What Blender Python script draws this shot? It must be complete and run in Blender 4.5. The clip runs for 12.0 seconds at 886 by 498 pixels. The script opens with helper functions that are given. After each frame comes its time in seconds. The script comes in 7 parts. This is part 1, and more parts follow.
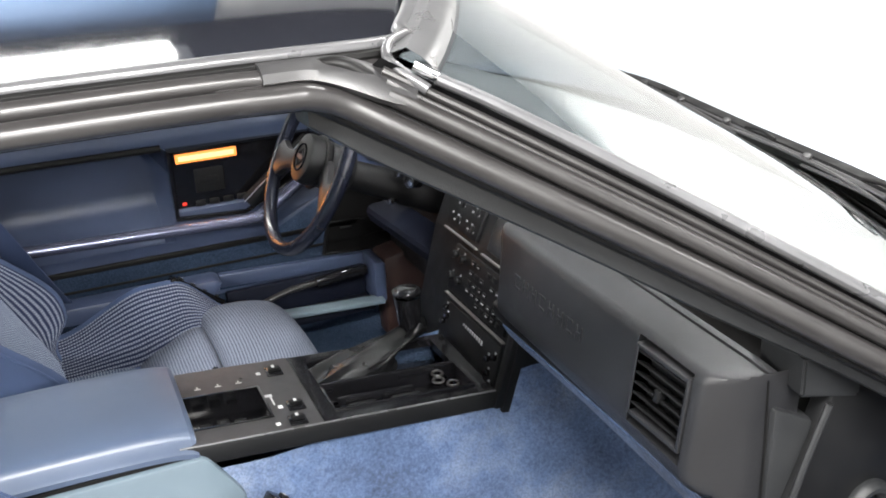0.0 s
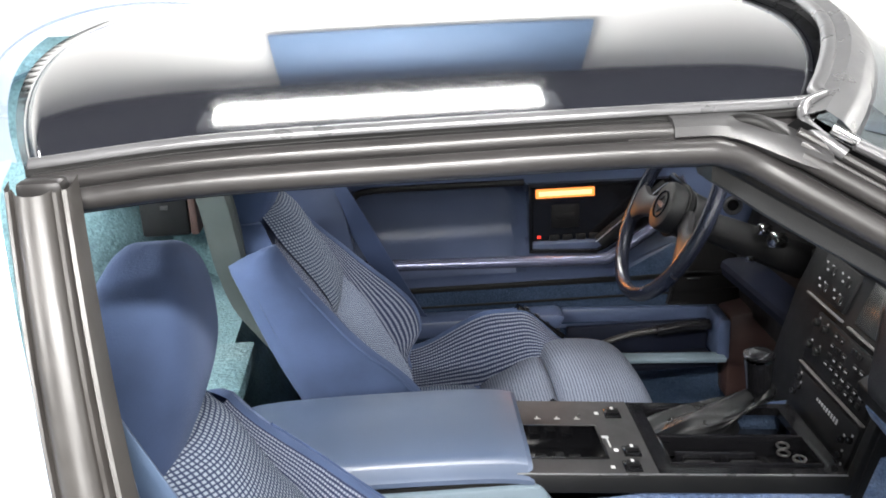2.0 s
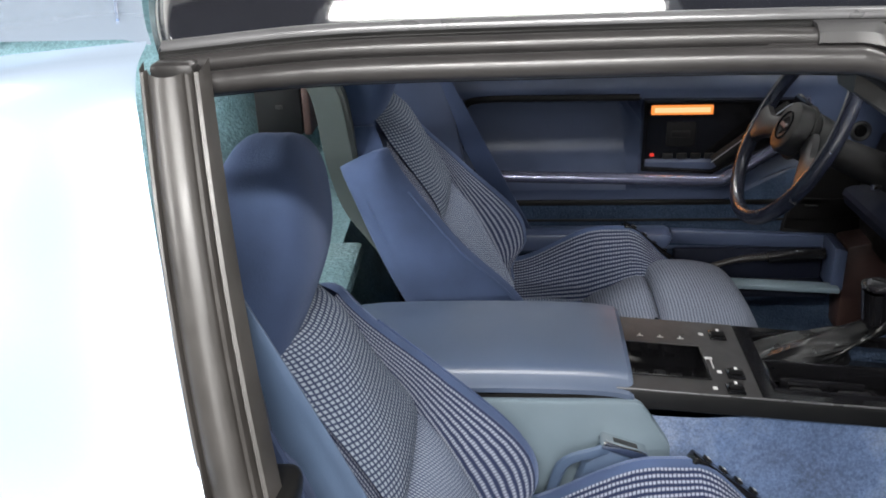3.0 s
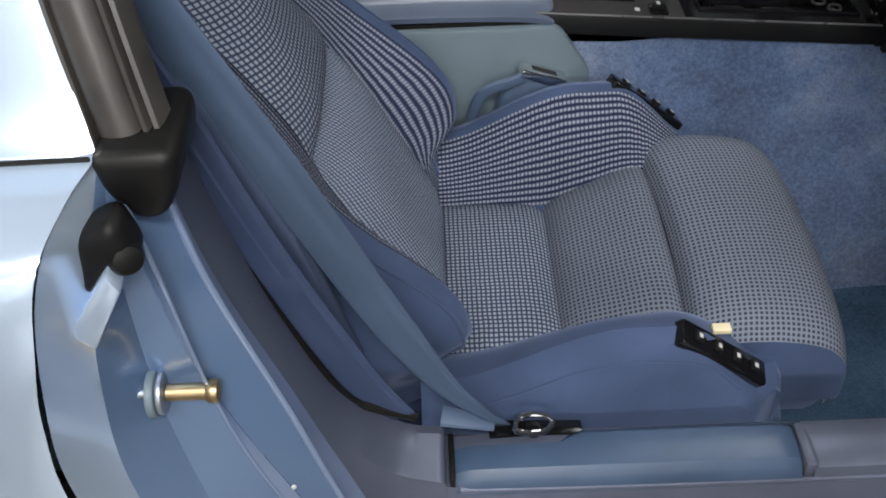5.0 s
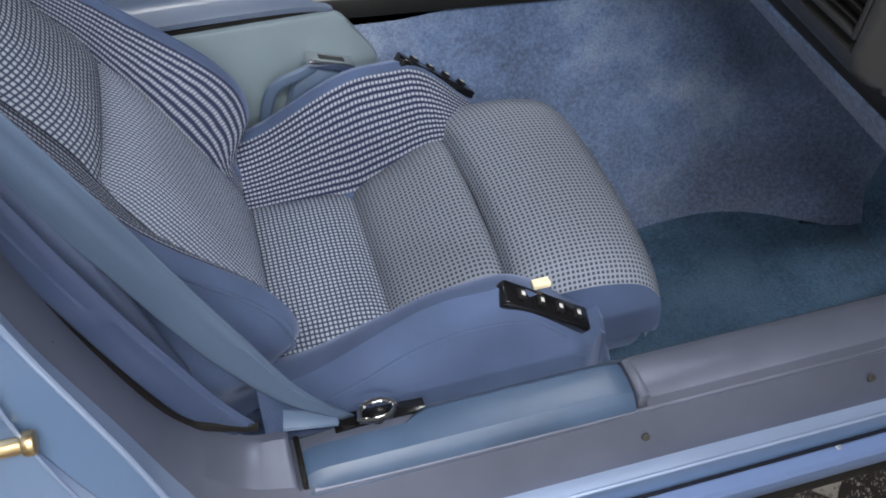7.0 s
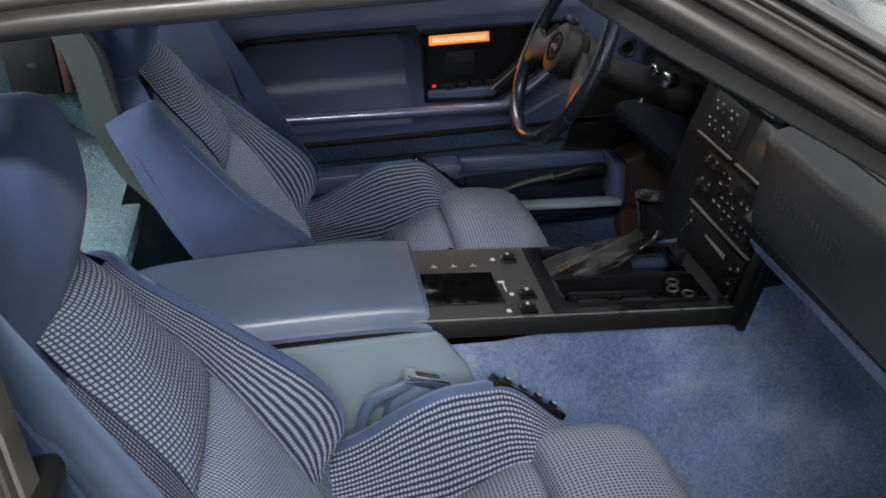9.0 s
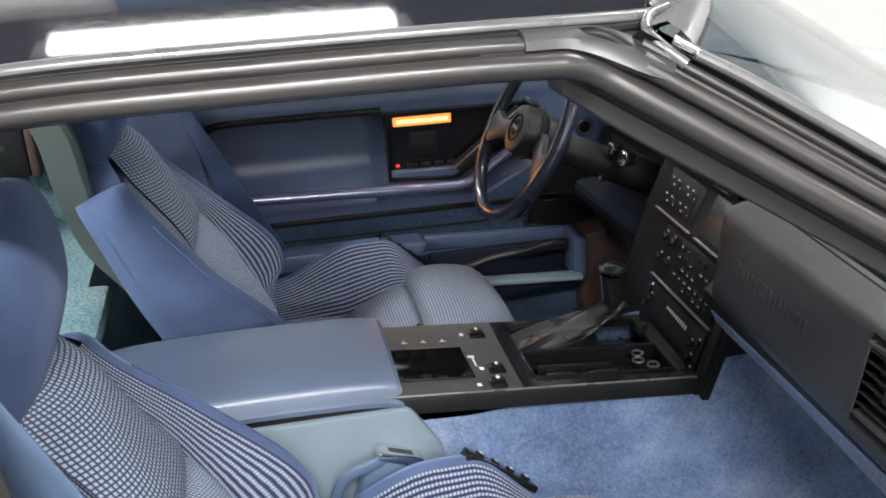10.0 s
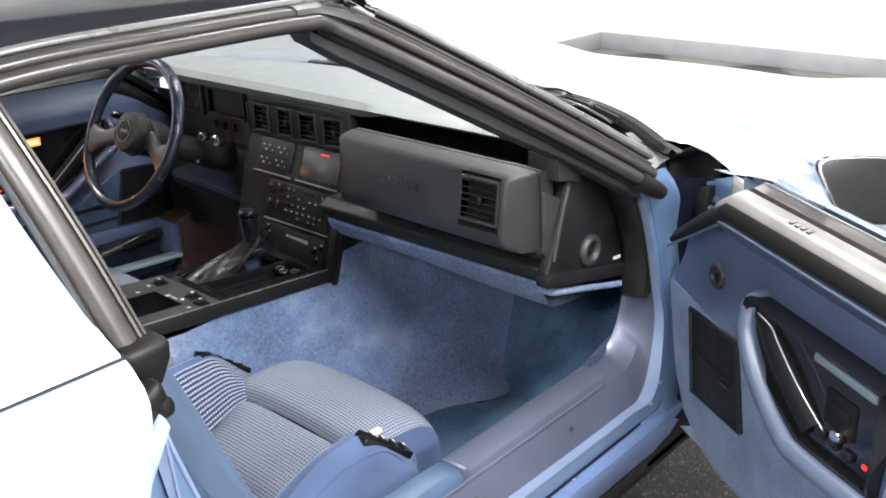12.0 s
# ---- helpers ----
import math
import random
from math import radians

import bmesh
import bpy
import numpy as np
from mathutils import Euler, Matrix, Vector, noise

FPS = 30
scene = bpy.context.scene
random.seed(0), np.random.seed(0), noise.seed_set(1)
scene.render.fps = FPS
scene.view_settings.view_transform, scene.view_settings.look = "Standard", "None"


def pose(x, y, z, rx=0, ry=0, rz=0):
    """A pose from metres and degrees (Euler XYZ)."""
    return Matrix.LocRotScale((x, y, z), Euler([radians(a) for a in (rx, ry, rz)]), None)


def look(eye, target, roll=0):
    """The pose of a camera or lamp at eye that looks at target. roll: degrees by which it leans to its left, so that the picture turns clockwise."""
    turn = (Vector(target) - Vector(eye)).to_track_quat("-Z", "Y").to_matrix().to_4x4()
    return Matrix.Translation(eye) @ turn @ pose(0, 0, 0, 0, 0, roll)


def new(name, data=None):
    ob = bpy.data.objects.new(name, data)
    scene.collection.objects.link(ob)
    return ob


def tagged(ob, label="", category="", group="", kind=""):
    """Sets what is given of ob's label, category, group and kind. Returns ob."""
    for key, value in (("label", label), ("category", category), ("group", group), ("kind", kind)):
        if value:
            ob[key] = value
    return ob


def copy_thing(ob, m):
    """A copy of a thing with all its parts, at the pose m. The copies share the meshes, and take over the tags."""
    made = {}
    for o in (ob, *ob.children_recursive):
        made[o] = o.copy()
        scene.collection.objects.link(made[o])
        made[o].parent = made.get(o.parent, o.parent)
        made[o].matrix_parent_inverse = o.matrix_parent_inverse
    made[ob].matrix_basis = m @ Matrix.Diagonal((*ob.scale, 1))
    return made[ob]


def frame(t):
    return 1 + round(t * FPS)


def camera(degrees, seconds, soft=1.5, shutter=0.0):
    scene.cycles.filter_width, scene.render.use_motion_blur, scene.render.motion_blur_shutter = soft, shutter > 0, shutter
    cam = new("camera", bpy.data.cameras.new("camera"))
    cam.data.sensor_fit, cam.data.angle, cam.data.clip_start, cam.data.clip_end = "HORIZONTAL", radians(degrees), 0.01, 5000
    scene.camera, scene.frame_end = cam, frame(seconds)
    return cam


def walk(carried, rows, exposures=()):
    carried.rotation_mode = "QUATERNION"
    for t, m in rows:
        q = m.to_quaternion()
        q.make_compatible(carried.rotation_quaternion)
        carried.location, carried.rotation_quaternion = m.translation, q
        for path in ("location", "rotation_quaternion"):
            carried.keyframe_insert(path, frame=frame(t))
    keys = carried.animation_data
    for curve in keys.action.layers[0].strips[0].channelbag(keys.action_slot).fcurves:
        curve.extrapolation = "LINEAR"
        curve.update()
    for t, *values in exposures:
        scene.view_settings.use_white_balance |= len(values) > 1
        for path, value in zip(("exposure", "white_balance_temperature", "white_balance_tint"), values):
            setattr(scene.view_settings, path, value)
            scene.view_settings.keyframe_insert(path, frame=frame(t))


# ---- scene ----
cam = camera(50.0, 12.0, soft=1.8)
PATH = [
    (0, (0.479, -1.186, 1.279), (1.203, 0.511, 0.506), -2.4),
    (0.5, (0.472, -1.188, 1.283), (1.092, 0.571, 0.561), -2.5),
    (1, (0.46, -1.185, 1.286), (0.925, 0.635, 0.599), -2.5),
    (1.5, (0.447, -1.185, 1.288), (0.721, 0.679, 0.616), -2.4),
    (2, (0.432, -1.188, 1.29), (0.513, 0.696, 0.624), -2.6),
    (2.5, (0.421, -1.189, 1.289), (0.342, 0.683, 0.591), -2.4),
    (2.7, (0.419, -1.19, 1.285), (0.295, 0.663, 0.543), -2.2),
    (4.3, (0.425, -1.177, 1.246), (0.281, 0.41, 0.037), -2.3),
    (4.5, (0.426, -1.173, 1.239), (0.327, 0.37, -0.03), -2.1),
    (5, (0.431, -1.167, 1.226), (0.435, 0.252, -0.184), -2.2),
    (5.5, (0.437, -1.164, 1.215), (0.558, 0.137, -0.299), -1.9),
    (6, (0.442, -1.162, 1.203), (0.68, 0.016, -0.396), -1.5),
    (6.5, (0.447, -1.163, 1.206), (0.789, 0.017, -0.373), -1.4),
    (7, (0.442, -1.165, 1.219), (0.802, 0.184, -0.214), -1.3),
    (7.2, (0.441, -1.167, 1.224), (0.788, 0.242, -0.153), -1.3),
    (8.8, (0.454, -1.169, 1.264), (0.708, 0.546, 0.267), -2.6),
    (9, (0.454, -1.169, 1.268), (0.703, 0.575, 0.321), -2.5),
    (9.5, (0.452, -1.175, 1.276), (0.72, 0.626, 0.45), -2.1),
    (10, (0.433, -1.19, 1.28), (0.789, 0.606, 0.475), -2.1),
    (10.5, (0.387, -1.239, 1.286), (1.036, 0.5, 0.539), -2.0),
    (11, (0.256, -1.313, 1.288), (1.14, 0.316, 0.536), -2.0),
    (11.5, (0.09, -1.404, 1.294), (1.204, 0.078, 0.543), -2.0),
    (12, (-0.141, -1.499, 1.301), (1.225, -0.239, 0.561), -1.9),
]
walk(cam, [(t, look(eye, target, roll)) for t, eye, target, roll in PATH],
     [(0.0, 0.15), (2.0, 0.12), (2.5, -0.05), (3.4, -1.1), (4.4, -1.80), (5.0, -1.28), (5.5, -0.92), (7.0, -0.77), (8.8, -0.95), (9.0, -0.85), (9.5, -0.40), (10.5, -0.08), (12.0, 0.12)])

# ---- world, lights, exposure ----
world = bpy.data.worlds.new("showroom_air")
scene.world = world
world.use_nodes = True
world.node_tree.nodes["Background"].inputs[0].default_value = (0.80, 0.88, 1.0, 1)
world.node_tree.nodes["Background"].inputs[1].default_value = 0.20
scene.view_settings.exposure = 0.0


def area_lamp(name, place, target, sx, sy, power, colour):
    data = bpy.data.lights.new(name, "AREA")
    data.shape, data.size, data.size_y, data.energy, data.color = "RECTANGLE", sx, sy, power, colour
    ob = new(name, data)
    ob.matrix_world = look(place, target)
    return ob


# ---- materials ----
class Nodes:
    """Small wrapper that wires a node material."""

    def __init__(self, name):
        self.mat = bpy.data.materials.new(name)
        self.mat.use_nodes = True
        self.tree = self.mat.node_tree
        self.bsdf = self.tree.nodes["Principled BSDF"]

    def add(self, kind, **inputs):
        node = self.tree.nodes.new(kind)
        for key, value in inputs.items():
            self.put(node.inputs[key.replace("_", " ")], value)
        return node

    def put(self, socket, value):
        if isinstance(value, bpy.types.NodeSocket):
            self.tree.links.new(value, socket)
        elif isinstance(value, tuple) and len(value) == 3:
            socket.default_value = (*value, 1)
        else:
            socket.default_value = value

    def coords(self, which="Object"):
        return self.tree.nodes.new("ShaderNodeTexCoord").outputs[which]

    def noise(self, scale, detail=4.0, vector=None, rough=0.55):
        n = self.add("ShaderNodeTexNoise", Scale=scale, Detail=detail, Roughness=rough)
        self.put(n.inputs["Vector"], vector if vector is not None else self.coords())
        return n.outputs["Fac"]

    def ramp(self, fac, stops):
        n = self.add("ShaderNodeValToRGB", Fac=fac)
        e = n.color_ramp.elements
        e[0].position, e[0].color = stops[0][0], (*stops[0][1], 1)
        e[1].position, e[1].color = stops[-1][0], (*stops[-1][1], 1)
        for pos, col in stops[1:-1]:
            k = e.new(pos)
            k.color = (*col, 1)
        return n.outputs["Color"]

    def math(self, op, a, b=0.0, c=0.0):
        n = self.tree.nodes.new("ShaderNodeMath")
        n.operation = op
        for s, v in zip(n.inputs, (a, b, c)):
            self.put(s, v)
        return n.outputs[0]

    def mix(self, fac, a, b, blend="MIX"):
        n = self.tree.nodes.new("ShaderNodeMix")
        n.data_type, n.blend_type = "RGBA", blend
        self.put(n.inputs[0], fac)
        self.put(n.inputs[6], a)
        self.put(n.inputs[7], b)
        return n.outputs[2]

    def bump(self, height, strength, distance):
        n = self.add("ShaderNodeBump", Height=height, Strength=strength, Distance=distance)
        self.put(self.bsdf.inputs["Normal"], n.outputs[0])
        return n

    def set(self, **inputs):
        for key, value in inputs.items():
            self.put(self.bsdf.inputs[key.replace("_", " ")], value)
        return self.mat


def simple(name, colour, rough, metal=0.0, grain=0.0, scale=400.0, vary=0.12, spec=0.5, coat=0.0, blotch=7.0, sheen=0.0):
    """A surface with slow colour drift, fine grain relief and uneven gloss."""
    n = Nodes(name)
    slow = n.noise(blotch, 5.0)
    lo = tuple(c * (1 - vary) for c in colour)
    hi = tuple(min(1.0, c * (1 + vary)) for c in colour)
    n.set(Base_Color=n.ramp(slow, [(0.3, lo), (0.7, hi)]), Metallic=metal)
    r = n.add("ShaderNodeMapRange", Value=n.noise(blotch * 4, 4.0))
    n.put(r.inputs[1], 0.3), n.put(r.inputs[2], 0.7)
    n.put(r.inputs[3], max(0.02, rough * 0.85)), n.put(r.inputs[4], min(1.0, rough * 1.15))
    n.set(Roughness=r.outputs[0])
    n.put(n.bsdf.inputs["Specular IOR Level"], spec)
    if coat:
        n.put(n.bsdf.inputs["Coat Weight"], coat)
        n.put(n.bsdf.inputs["Coat Roughness"], 0.04)
    if sheen:
        n.put(n.bsdf.inputs["Sheen Weight"], sheen)
        n.put(n.bsdf.inputs["Sheen Roughness"], 0.4)
        n.put(n.bsdf.inputs["Sheen Tint"], (min(1, colour[0] * 3 + 0.2), min(1, colour[1] * 3 + 0.2), min(1, colour[2] * 3 + 0.2), 1))
    if grain:
        n.bump(n.noise(scale, 3.0), grain, 0.001)
    return n.mat


def cloth(name, light, dark, pu, pv, fill_u, fill_v, slant=0.0):
    """Woven seat cloth: light tufts on a dark ground, over the surface's own metres."""
    n = Nodes(name)
    uv = n.coords("UV")
    sep = n.add("ShaderNodeSeparateXYZ", Vector=uv)
    wob = n.math("MULTIPLY", n.math("SUBTRACT", n.noise(60.0, 2.0), 0.5), 0.0022)
    u = n.math("ADD", n.math("MULTIPLY_ADD", sep.outputs[1], slant, sep.outputs[0]), wob)
    v = n.math("ADD", sep.outputs[1], wob)
    tri_u = n.math("PINGPONG", n.math("DIVIDE", u, pu), 0.5)
    tri_v = n.math("PINGPONG", n.math("DIVIDE", v, pv), 0.5)
    su = n.add("ShaderNodeMapRange", Value=tri_u)
    n.put(su.inputs[1], 0.5 * (1 - fill_u) - 0.11), n.put(su.inputs[2], 0.5 * (1 - fill_u) + 0.13)
    sv = n.add("ShaderNodeMapRange", Value=tri_v)
    n.put(sv.inputs[1], 0.5 * (1 - fill_v) - 0.11), n.put(sv.inputs[2], 0.5 * (1 - fill_v) + 0.13)
    tuft = n.math("MULTIPLY", su.outputs[0], sv.outputs[0])
    worn = n.noise(9.0, 4.0)
    lc = n.mix(worn, tuple(c * 0.72 for c in light), light)
    lc = n.mix(n.math("MULTIPLY", n.noise(700.0, 2.0), 0.5), lc, tuple(c * 0.55 for c in light))
    col = n.mix(n.math("MULTIPLY", tuft, 0.92), dark, lc)
    n.set(Base_Color=col, Roughness=0.92)
    n.put(n.bsdf.inputs["Specular IOR Level"], 0.15)
    h = n.math("ADD", n.math("MULTIPLY", tuft, 0.7), n.math("MULTIPLY", n.noise(900.0, 2.0), 0.35))
    n.bump(h, 0.55, 0.0012)
    return n.mat


def pile(name, colour, dust, scale=260.0, spots=4.0, stain=0.0):
    """Cut-pile carpet with worn, paler patches and tufts."""
    n = Nodes(name)
    big, mid, fine = n.noise(spots, 6.0, rough=0.65), n.noise(26.0, 4.0), n.noise(scale, 3.0)
    base = n.ramp(big, [(0.30, tuple(c * 0.40 for c in colour)), (0.50, colour), (0.70, dust)])
    soil = n.add("ShaderNodeMapRange", Value=n.noise(2.6, 5.0, rough=0.6))
    n.put(soil.inputs[1], 0.42), n.put(soil.inputs[2], 0.60)
    base = n.mix(n.math("MULTIPLY", soil.outputs[0], 0.75 * stain), base, (0.050, 0.047, 0.052))
    base = n.mix(n.math("MULTIPLY", mid, 0.30), base, tuple(c * 0.7 for c in colour))
    base = n.mix(n.math("MULTIPLY", n.math("SUBTRACT", fine, 0.30), 0.95), base, tuple(min(1.0, c * 1.75 + 0.02) for c in colour))
    base = n.mix(n.ramp(n.noise(scale * 1.7, 2.0), [(0.40, (0.34, 0.34, 0.34)), (0.56, (0.0, 0.0, 0.0))]), base, tuple(c * 0.45 for c in colour))
    n.set(Base_Color=base, Roughness=1.0)
    n.put(n.bsdf.inputs["Specular IOR Level"], 0.05)
    n.put(n.bsdf.inputs["Sheen Weight"], 0.06)
    h = n.math("ADD", fine, n.math("MULTIPLY", n.noise(70.0, 3.0), 0.8))
    n.bump(h, 0.9, 0.0035)
    return n.mat


def paint(name, colour, metal, rough, coat=1.0, peel=0.06):
    n = Nodes(name)
    flake = n.noise(2600.0, 1.0)
    drift = n.noise(3.0, 3.0)
    lo, hi = tuple(c * 0.9 for c in colour), tuple(min(1, c * 1.08) for c in colour)
    base = n.mix(n.math("MULTIPLY", flake, 0.3), n.ramp(drift, [(0.3, lo), (0.7, hi)]), tuple(min(1, c * 1.5 + 0.05) for c in colour))
    n.set(Base_Color=base, Metallic=metal, Roughness=rough)
    n.put(n.bsdf.inputs["Coat Weight"], coat)
    n.put(n.bsdf.inputs["Coat Roughness"], 0.05)
    n.bump(n.noise(45.0, 2.0), peel, 0.0006)
    return n.mat


def glass(name, tint, rough=0.0):
    n = Nodes(name)
    n.set(Base_Color=tint, Roughness=rough, IOR=1.45)
    n.put(n.bsdf.inputs["Transmission Weight"], 1.0)
    return n.mat


def glow(name, colour, strength):
    n = Nodes(name)
    n.set(Base_Color=tuple(0.12 * c for c in colour), Emission_Color=colour, Emission_Strength=strength)
    return n.mat


M = dict(
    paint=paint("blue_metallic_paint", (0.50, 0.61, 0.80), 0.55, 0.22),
    # Jamb and flange: copies of the body paint with shade and light put in.
    jamb=paint("blue_shaded_jamb_paint", (0.115, 0.190, 0.335), 0.50, 0.34, 0.7),
    flange=paint("blue_lit_flange_paint", (0.225, 0.295, 0.45), 0.45, 0.36, 0.8),
    sill=simple("anodised_sill_trim", (0.100, 0.112, 0.158), 0.35, 0.45, 0.10, 900.0, 0.18, 0.40, blotch=6.0),
    roof=paint("dark_tinted_roof", (0.006, 0.007, 0.012), 0.0, 0.05, 1.0, 0.015),
    rubber=simple("weathered_black_rubber", (0.032, 0.029, 0.027), 0.40, 0.0, 0.10, 120.0, 0.35, 0.6, blotch=14.0),
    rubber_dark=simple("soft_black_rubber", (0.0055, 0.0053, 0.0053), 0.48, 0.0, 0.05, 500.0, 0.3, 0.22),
    trim=simple("satin_black_moulding", (0.024, 0.0225, 0.0225), 0.34, 0.0, 0.06, 260.0, 0.22, 0.55, blotch=9.0),
    bright_trim=simple("pale_satin_moulding", (0.125, 0.125, 0.130), 0.30, 0.4, 0.03, 300.0, 0.15, blotch=9.0),
    dash=simple("grey_dash_vinyl", (0.018, 0.0188, 0.0200), 0.46, 0.0, 0.35, 900.0, 0.15, 0.4),
    spoke=simple("satin_dark_spoke", (0.020, 0.0195, 0.021), 0.38, 0.1, 0.1, 300.0, 0.2),
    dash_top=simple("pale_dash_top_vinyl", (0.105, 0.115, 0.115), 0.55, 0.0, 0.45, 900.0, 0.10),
    plate=simple("worn_grey_black_plate", (0.025, 0.0245, 0.0255), 0.42, 0.0, 0.12, 700.0, 0.22, 0.5, blotch=18.0),
    black=simple("black_grained_plastic", (0.0068, 0.0070, 0.0076), 0.45, 0.0, 0.15, 1100.0, 0.3, 0.25),
    gloss=simple("glossy_black_plastic", (0.006, 0.006, 0.007), 0.12, 0.0, 0.0, 300.0, 0.3),
    screen=simple("smoked_display_lens", (0.030, 0.031, 0.031), 0.22, 0.0, 0.0, 300.0, 0.15),
    vinyl=simple("blue_leather_vinyl", (0.060, 0.082, 0.130), 0.38, 0.0, 0.035, 900.0, 0.15, 0.7, blotch=5.0),
    door=simple("blue_moulded_door_panel", (0.042, 0.057, 0.103), 0.40, 0.0, 0.12, 900.0, 0.14),
    grey_blue=simple("grey_blue_plastic", (0.120, 0.160, 0.190), 0.50, 0.0, 0.35, 800.0, 0.12),
    suede=simple("blue_velour", (0.053, 0.077, 0.146), 0.95, 0.0, 0.5, 500.0, 0.20, 0.1, blotch=11.0, sheen=0.35),
    tweed=cloth("grey_blue_check_cloth", (0.40, 0.455, 0.53), (0.030, 0.042, 0.085), 0.0055, 0.0055, 0.64, 0.64),
    check=cloth("dark_check_cloth", (0.017, 0.023, 0.048), (0.168, 0.190, 0.238), 0.0056, 0.0056, 0.58, 0.58),
    stripe=cloth("striped_bolster_cloth", (0.36, 0.395, 0.48), (0.020, 0.028, 0.066), 0.0046, 0.0086, 0.82, 0.47),
    rib=cloth("fine_ribbed_cloth", (0.44, 0.50, 0.60), (0.046, 0.062, 0.125), 0.0044, 0.0048, 0.80, 0.62, 0.5),
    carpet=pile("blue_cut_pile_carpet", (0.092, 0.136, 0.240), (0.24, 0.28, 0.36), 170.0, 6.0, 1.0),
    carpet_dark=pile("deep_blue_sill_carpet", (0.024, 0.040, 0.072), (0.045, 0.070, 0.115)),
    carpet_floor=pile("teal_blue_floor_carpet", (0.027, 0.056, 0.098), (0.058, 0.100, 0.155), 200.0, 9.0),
    carpet_rear=pile("teal_cargo_carpet", (0.120, 0.205, 0.230), (0.22, 0.32, 0.345), 150.0, 6.0),
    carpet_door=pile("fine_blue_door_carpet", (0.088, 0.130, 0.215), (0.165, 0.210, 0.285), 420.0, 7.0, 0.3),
    lip=simple("glossy_black_cowl_rubber", (0.005, 0.005, 0.0055), 0.60, 0.0, 0.05, 200.0, 0.3, 0.10),
    # Pale grey that carries the belt's sheen and the lit panel edges.
    belt_top=simple("pale_sheen_belt_moulding", (0.120, 0.116, 0.112), 0.38, 0.0, 0.02, 900.0, 0.25, 0.8, blotch=12.0),
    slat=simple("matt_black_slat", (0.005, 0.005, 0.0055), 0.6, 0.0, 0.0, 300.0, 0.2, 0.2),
    belt=simple("blue_belt_webbing", (0.062, 0.094, 0.155), 0.50, 0.0, 0.4, 900.0, 0.15, blotch=6.0),
    belt_dark=simple("dark_blue_webbing", (0.030, 0.046, 0.098), 0.6, 0.0, 0.4, 900.0, 0.15, blotch=6.0),
    chrome=simple("worn_chrome", (0.75, 0.75, 0.76), 0.14, 1.0, 0.0, 300.0, 0.08),
    brass=simple("yellow_zinc_bolt", (0.40, 0.30, 0.17), 0.38, 1.0, 0.15, 200.0, 0.2, blotch=40.0),
    zinc=simple("dull_zinc_washer", (0.34, 0.37, 0.42), 0.40, 0.8, 0.1, 200.0, 0.1),
    boot=simple("creased_black_leather", (0.0055, 0.0057, 0.0063), 0.30, 0.0, 0.5, 120.0, 0.3, 0.32),
    legend=simple("faded_grey_legend", (0.30, 0.30, 0.31), 0.6, vary=0.1),
    rail_cloth=cloth("bolster_check_cloth", (0.34, 0.37, 0.455), (0.015, 0.021, 0.052), 0.0052, 0.0088, 0.74, 0.48),
    door_edge=paint("blue_highlight_edge", (0.15, 0.16, 0.24), 0.70, 0.26, 0.8),
    pad=simple("scuffed_blue_sill_vinyl", (0.036, 0.062, 0.112), 0.38, 0.0, 0.08, 600.0, 0.22, 0.6, blotch=9.0),
    hoop=simple("grey_green_hoop_plastic", (0.060, 0.074, 0.072), 0.5, 0.0, 0.3, 700.0, 0.2),
    pad_grey=simple("dark_grey_pad_vinyl", (0.0165, 0.0166, 0.0180), 0.34, 0.0, 0.40, 900.0, 0.15, 0.45),
    # Darkened body paint; the dark floor's reflection is put into the colour.
    rocker=paint("blue_darkened_rocker_paint", (0.105, 0.16, 0.31), 0.30, 0.50, 0.0),
    white=simple("white_print", (0.52, 0.52, 0.52), 0.6, vary=0.04),
    paper=simple("cream_paper_tag", (0.70, 0.62, 0.42), 0.8, vary=0.1),
    # Near-black that stands in for shade under the dash and in pockets.
    knee=simple("shaded_near_black", (0.0045, 0.0060, 0.0125), 0.6, 0.0, 0.2, 700.0, 0.15, 0.12),
    brown=simple("brown_kick_trim", (0.034, 0.017, 0.014), 0.5, 0.0, 0.3, 500.0, 0.3),
    wall=simple("white_wall_paint", (0.82, 0.82, 0.81), 0.9, 0.0, 0.1, 120.0, 0.02, 0.2, blotch=1.0),
    base=simple("grey_cove_base", (0.33, 0.34, 0.36), 0.6, vary=0.08),
    ceiling=simple("dark_ceiling_paint", (0.040, 0.040, 0.045), 0.9, vary=0.1),
    bluecard=simple("blue_wall_panel", (0.14, 0.22, 0.36), 0.6, vary=0.05),
    windscreen=glass("green_tinted_windscreen", (0.61, 0.65, 0.68)),
    mirror=simple("mirror_silver", (0.86, 0.87, 0.88), 0.02, 1.0, vary=0.01),
    tube=glow("fluorescent_diffuser", (1.0, 0.99, 0.97), 6.0),
    amber=glow("amber_courtesy_lens", (1.0, 0.29, 0.055), 1.75),
    amber_core=glow("bright_lamp_centre", (1.0, 0.66, 0.32), 1.5),
    red=glow("red_indicator", (1.0, 0.04, 0.02), 1.2),
)


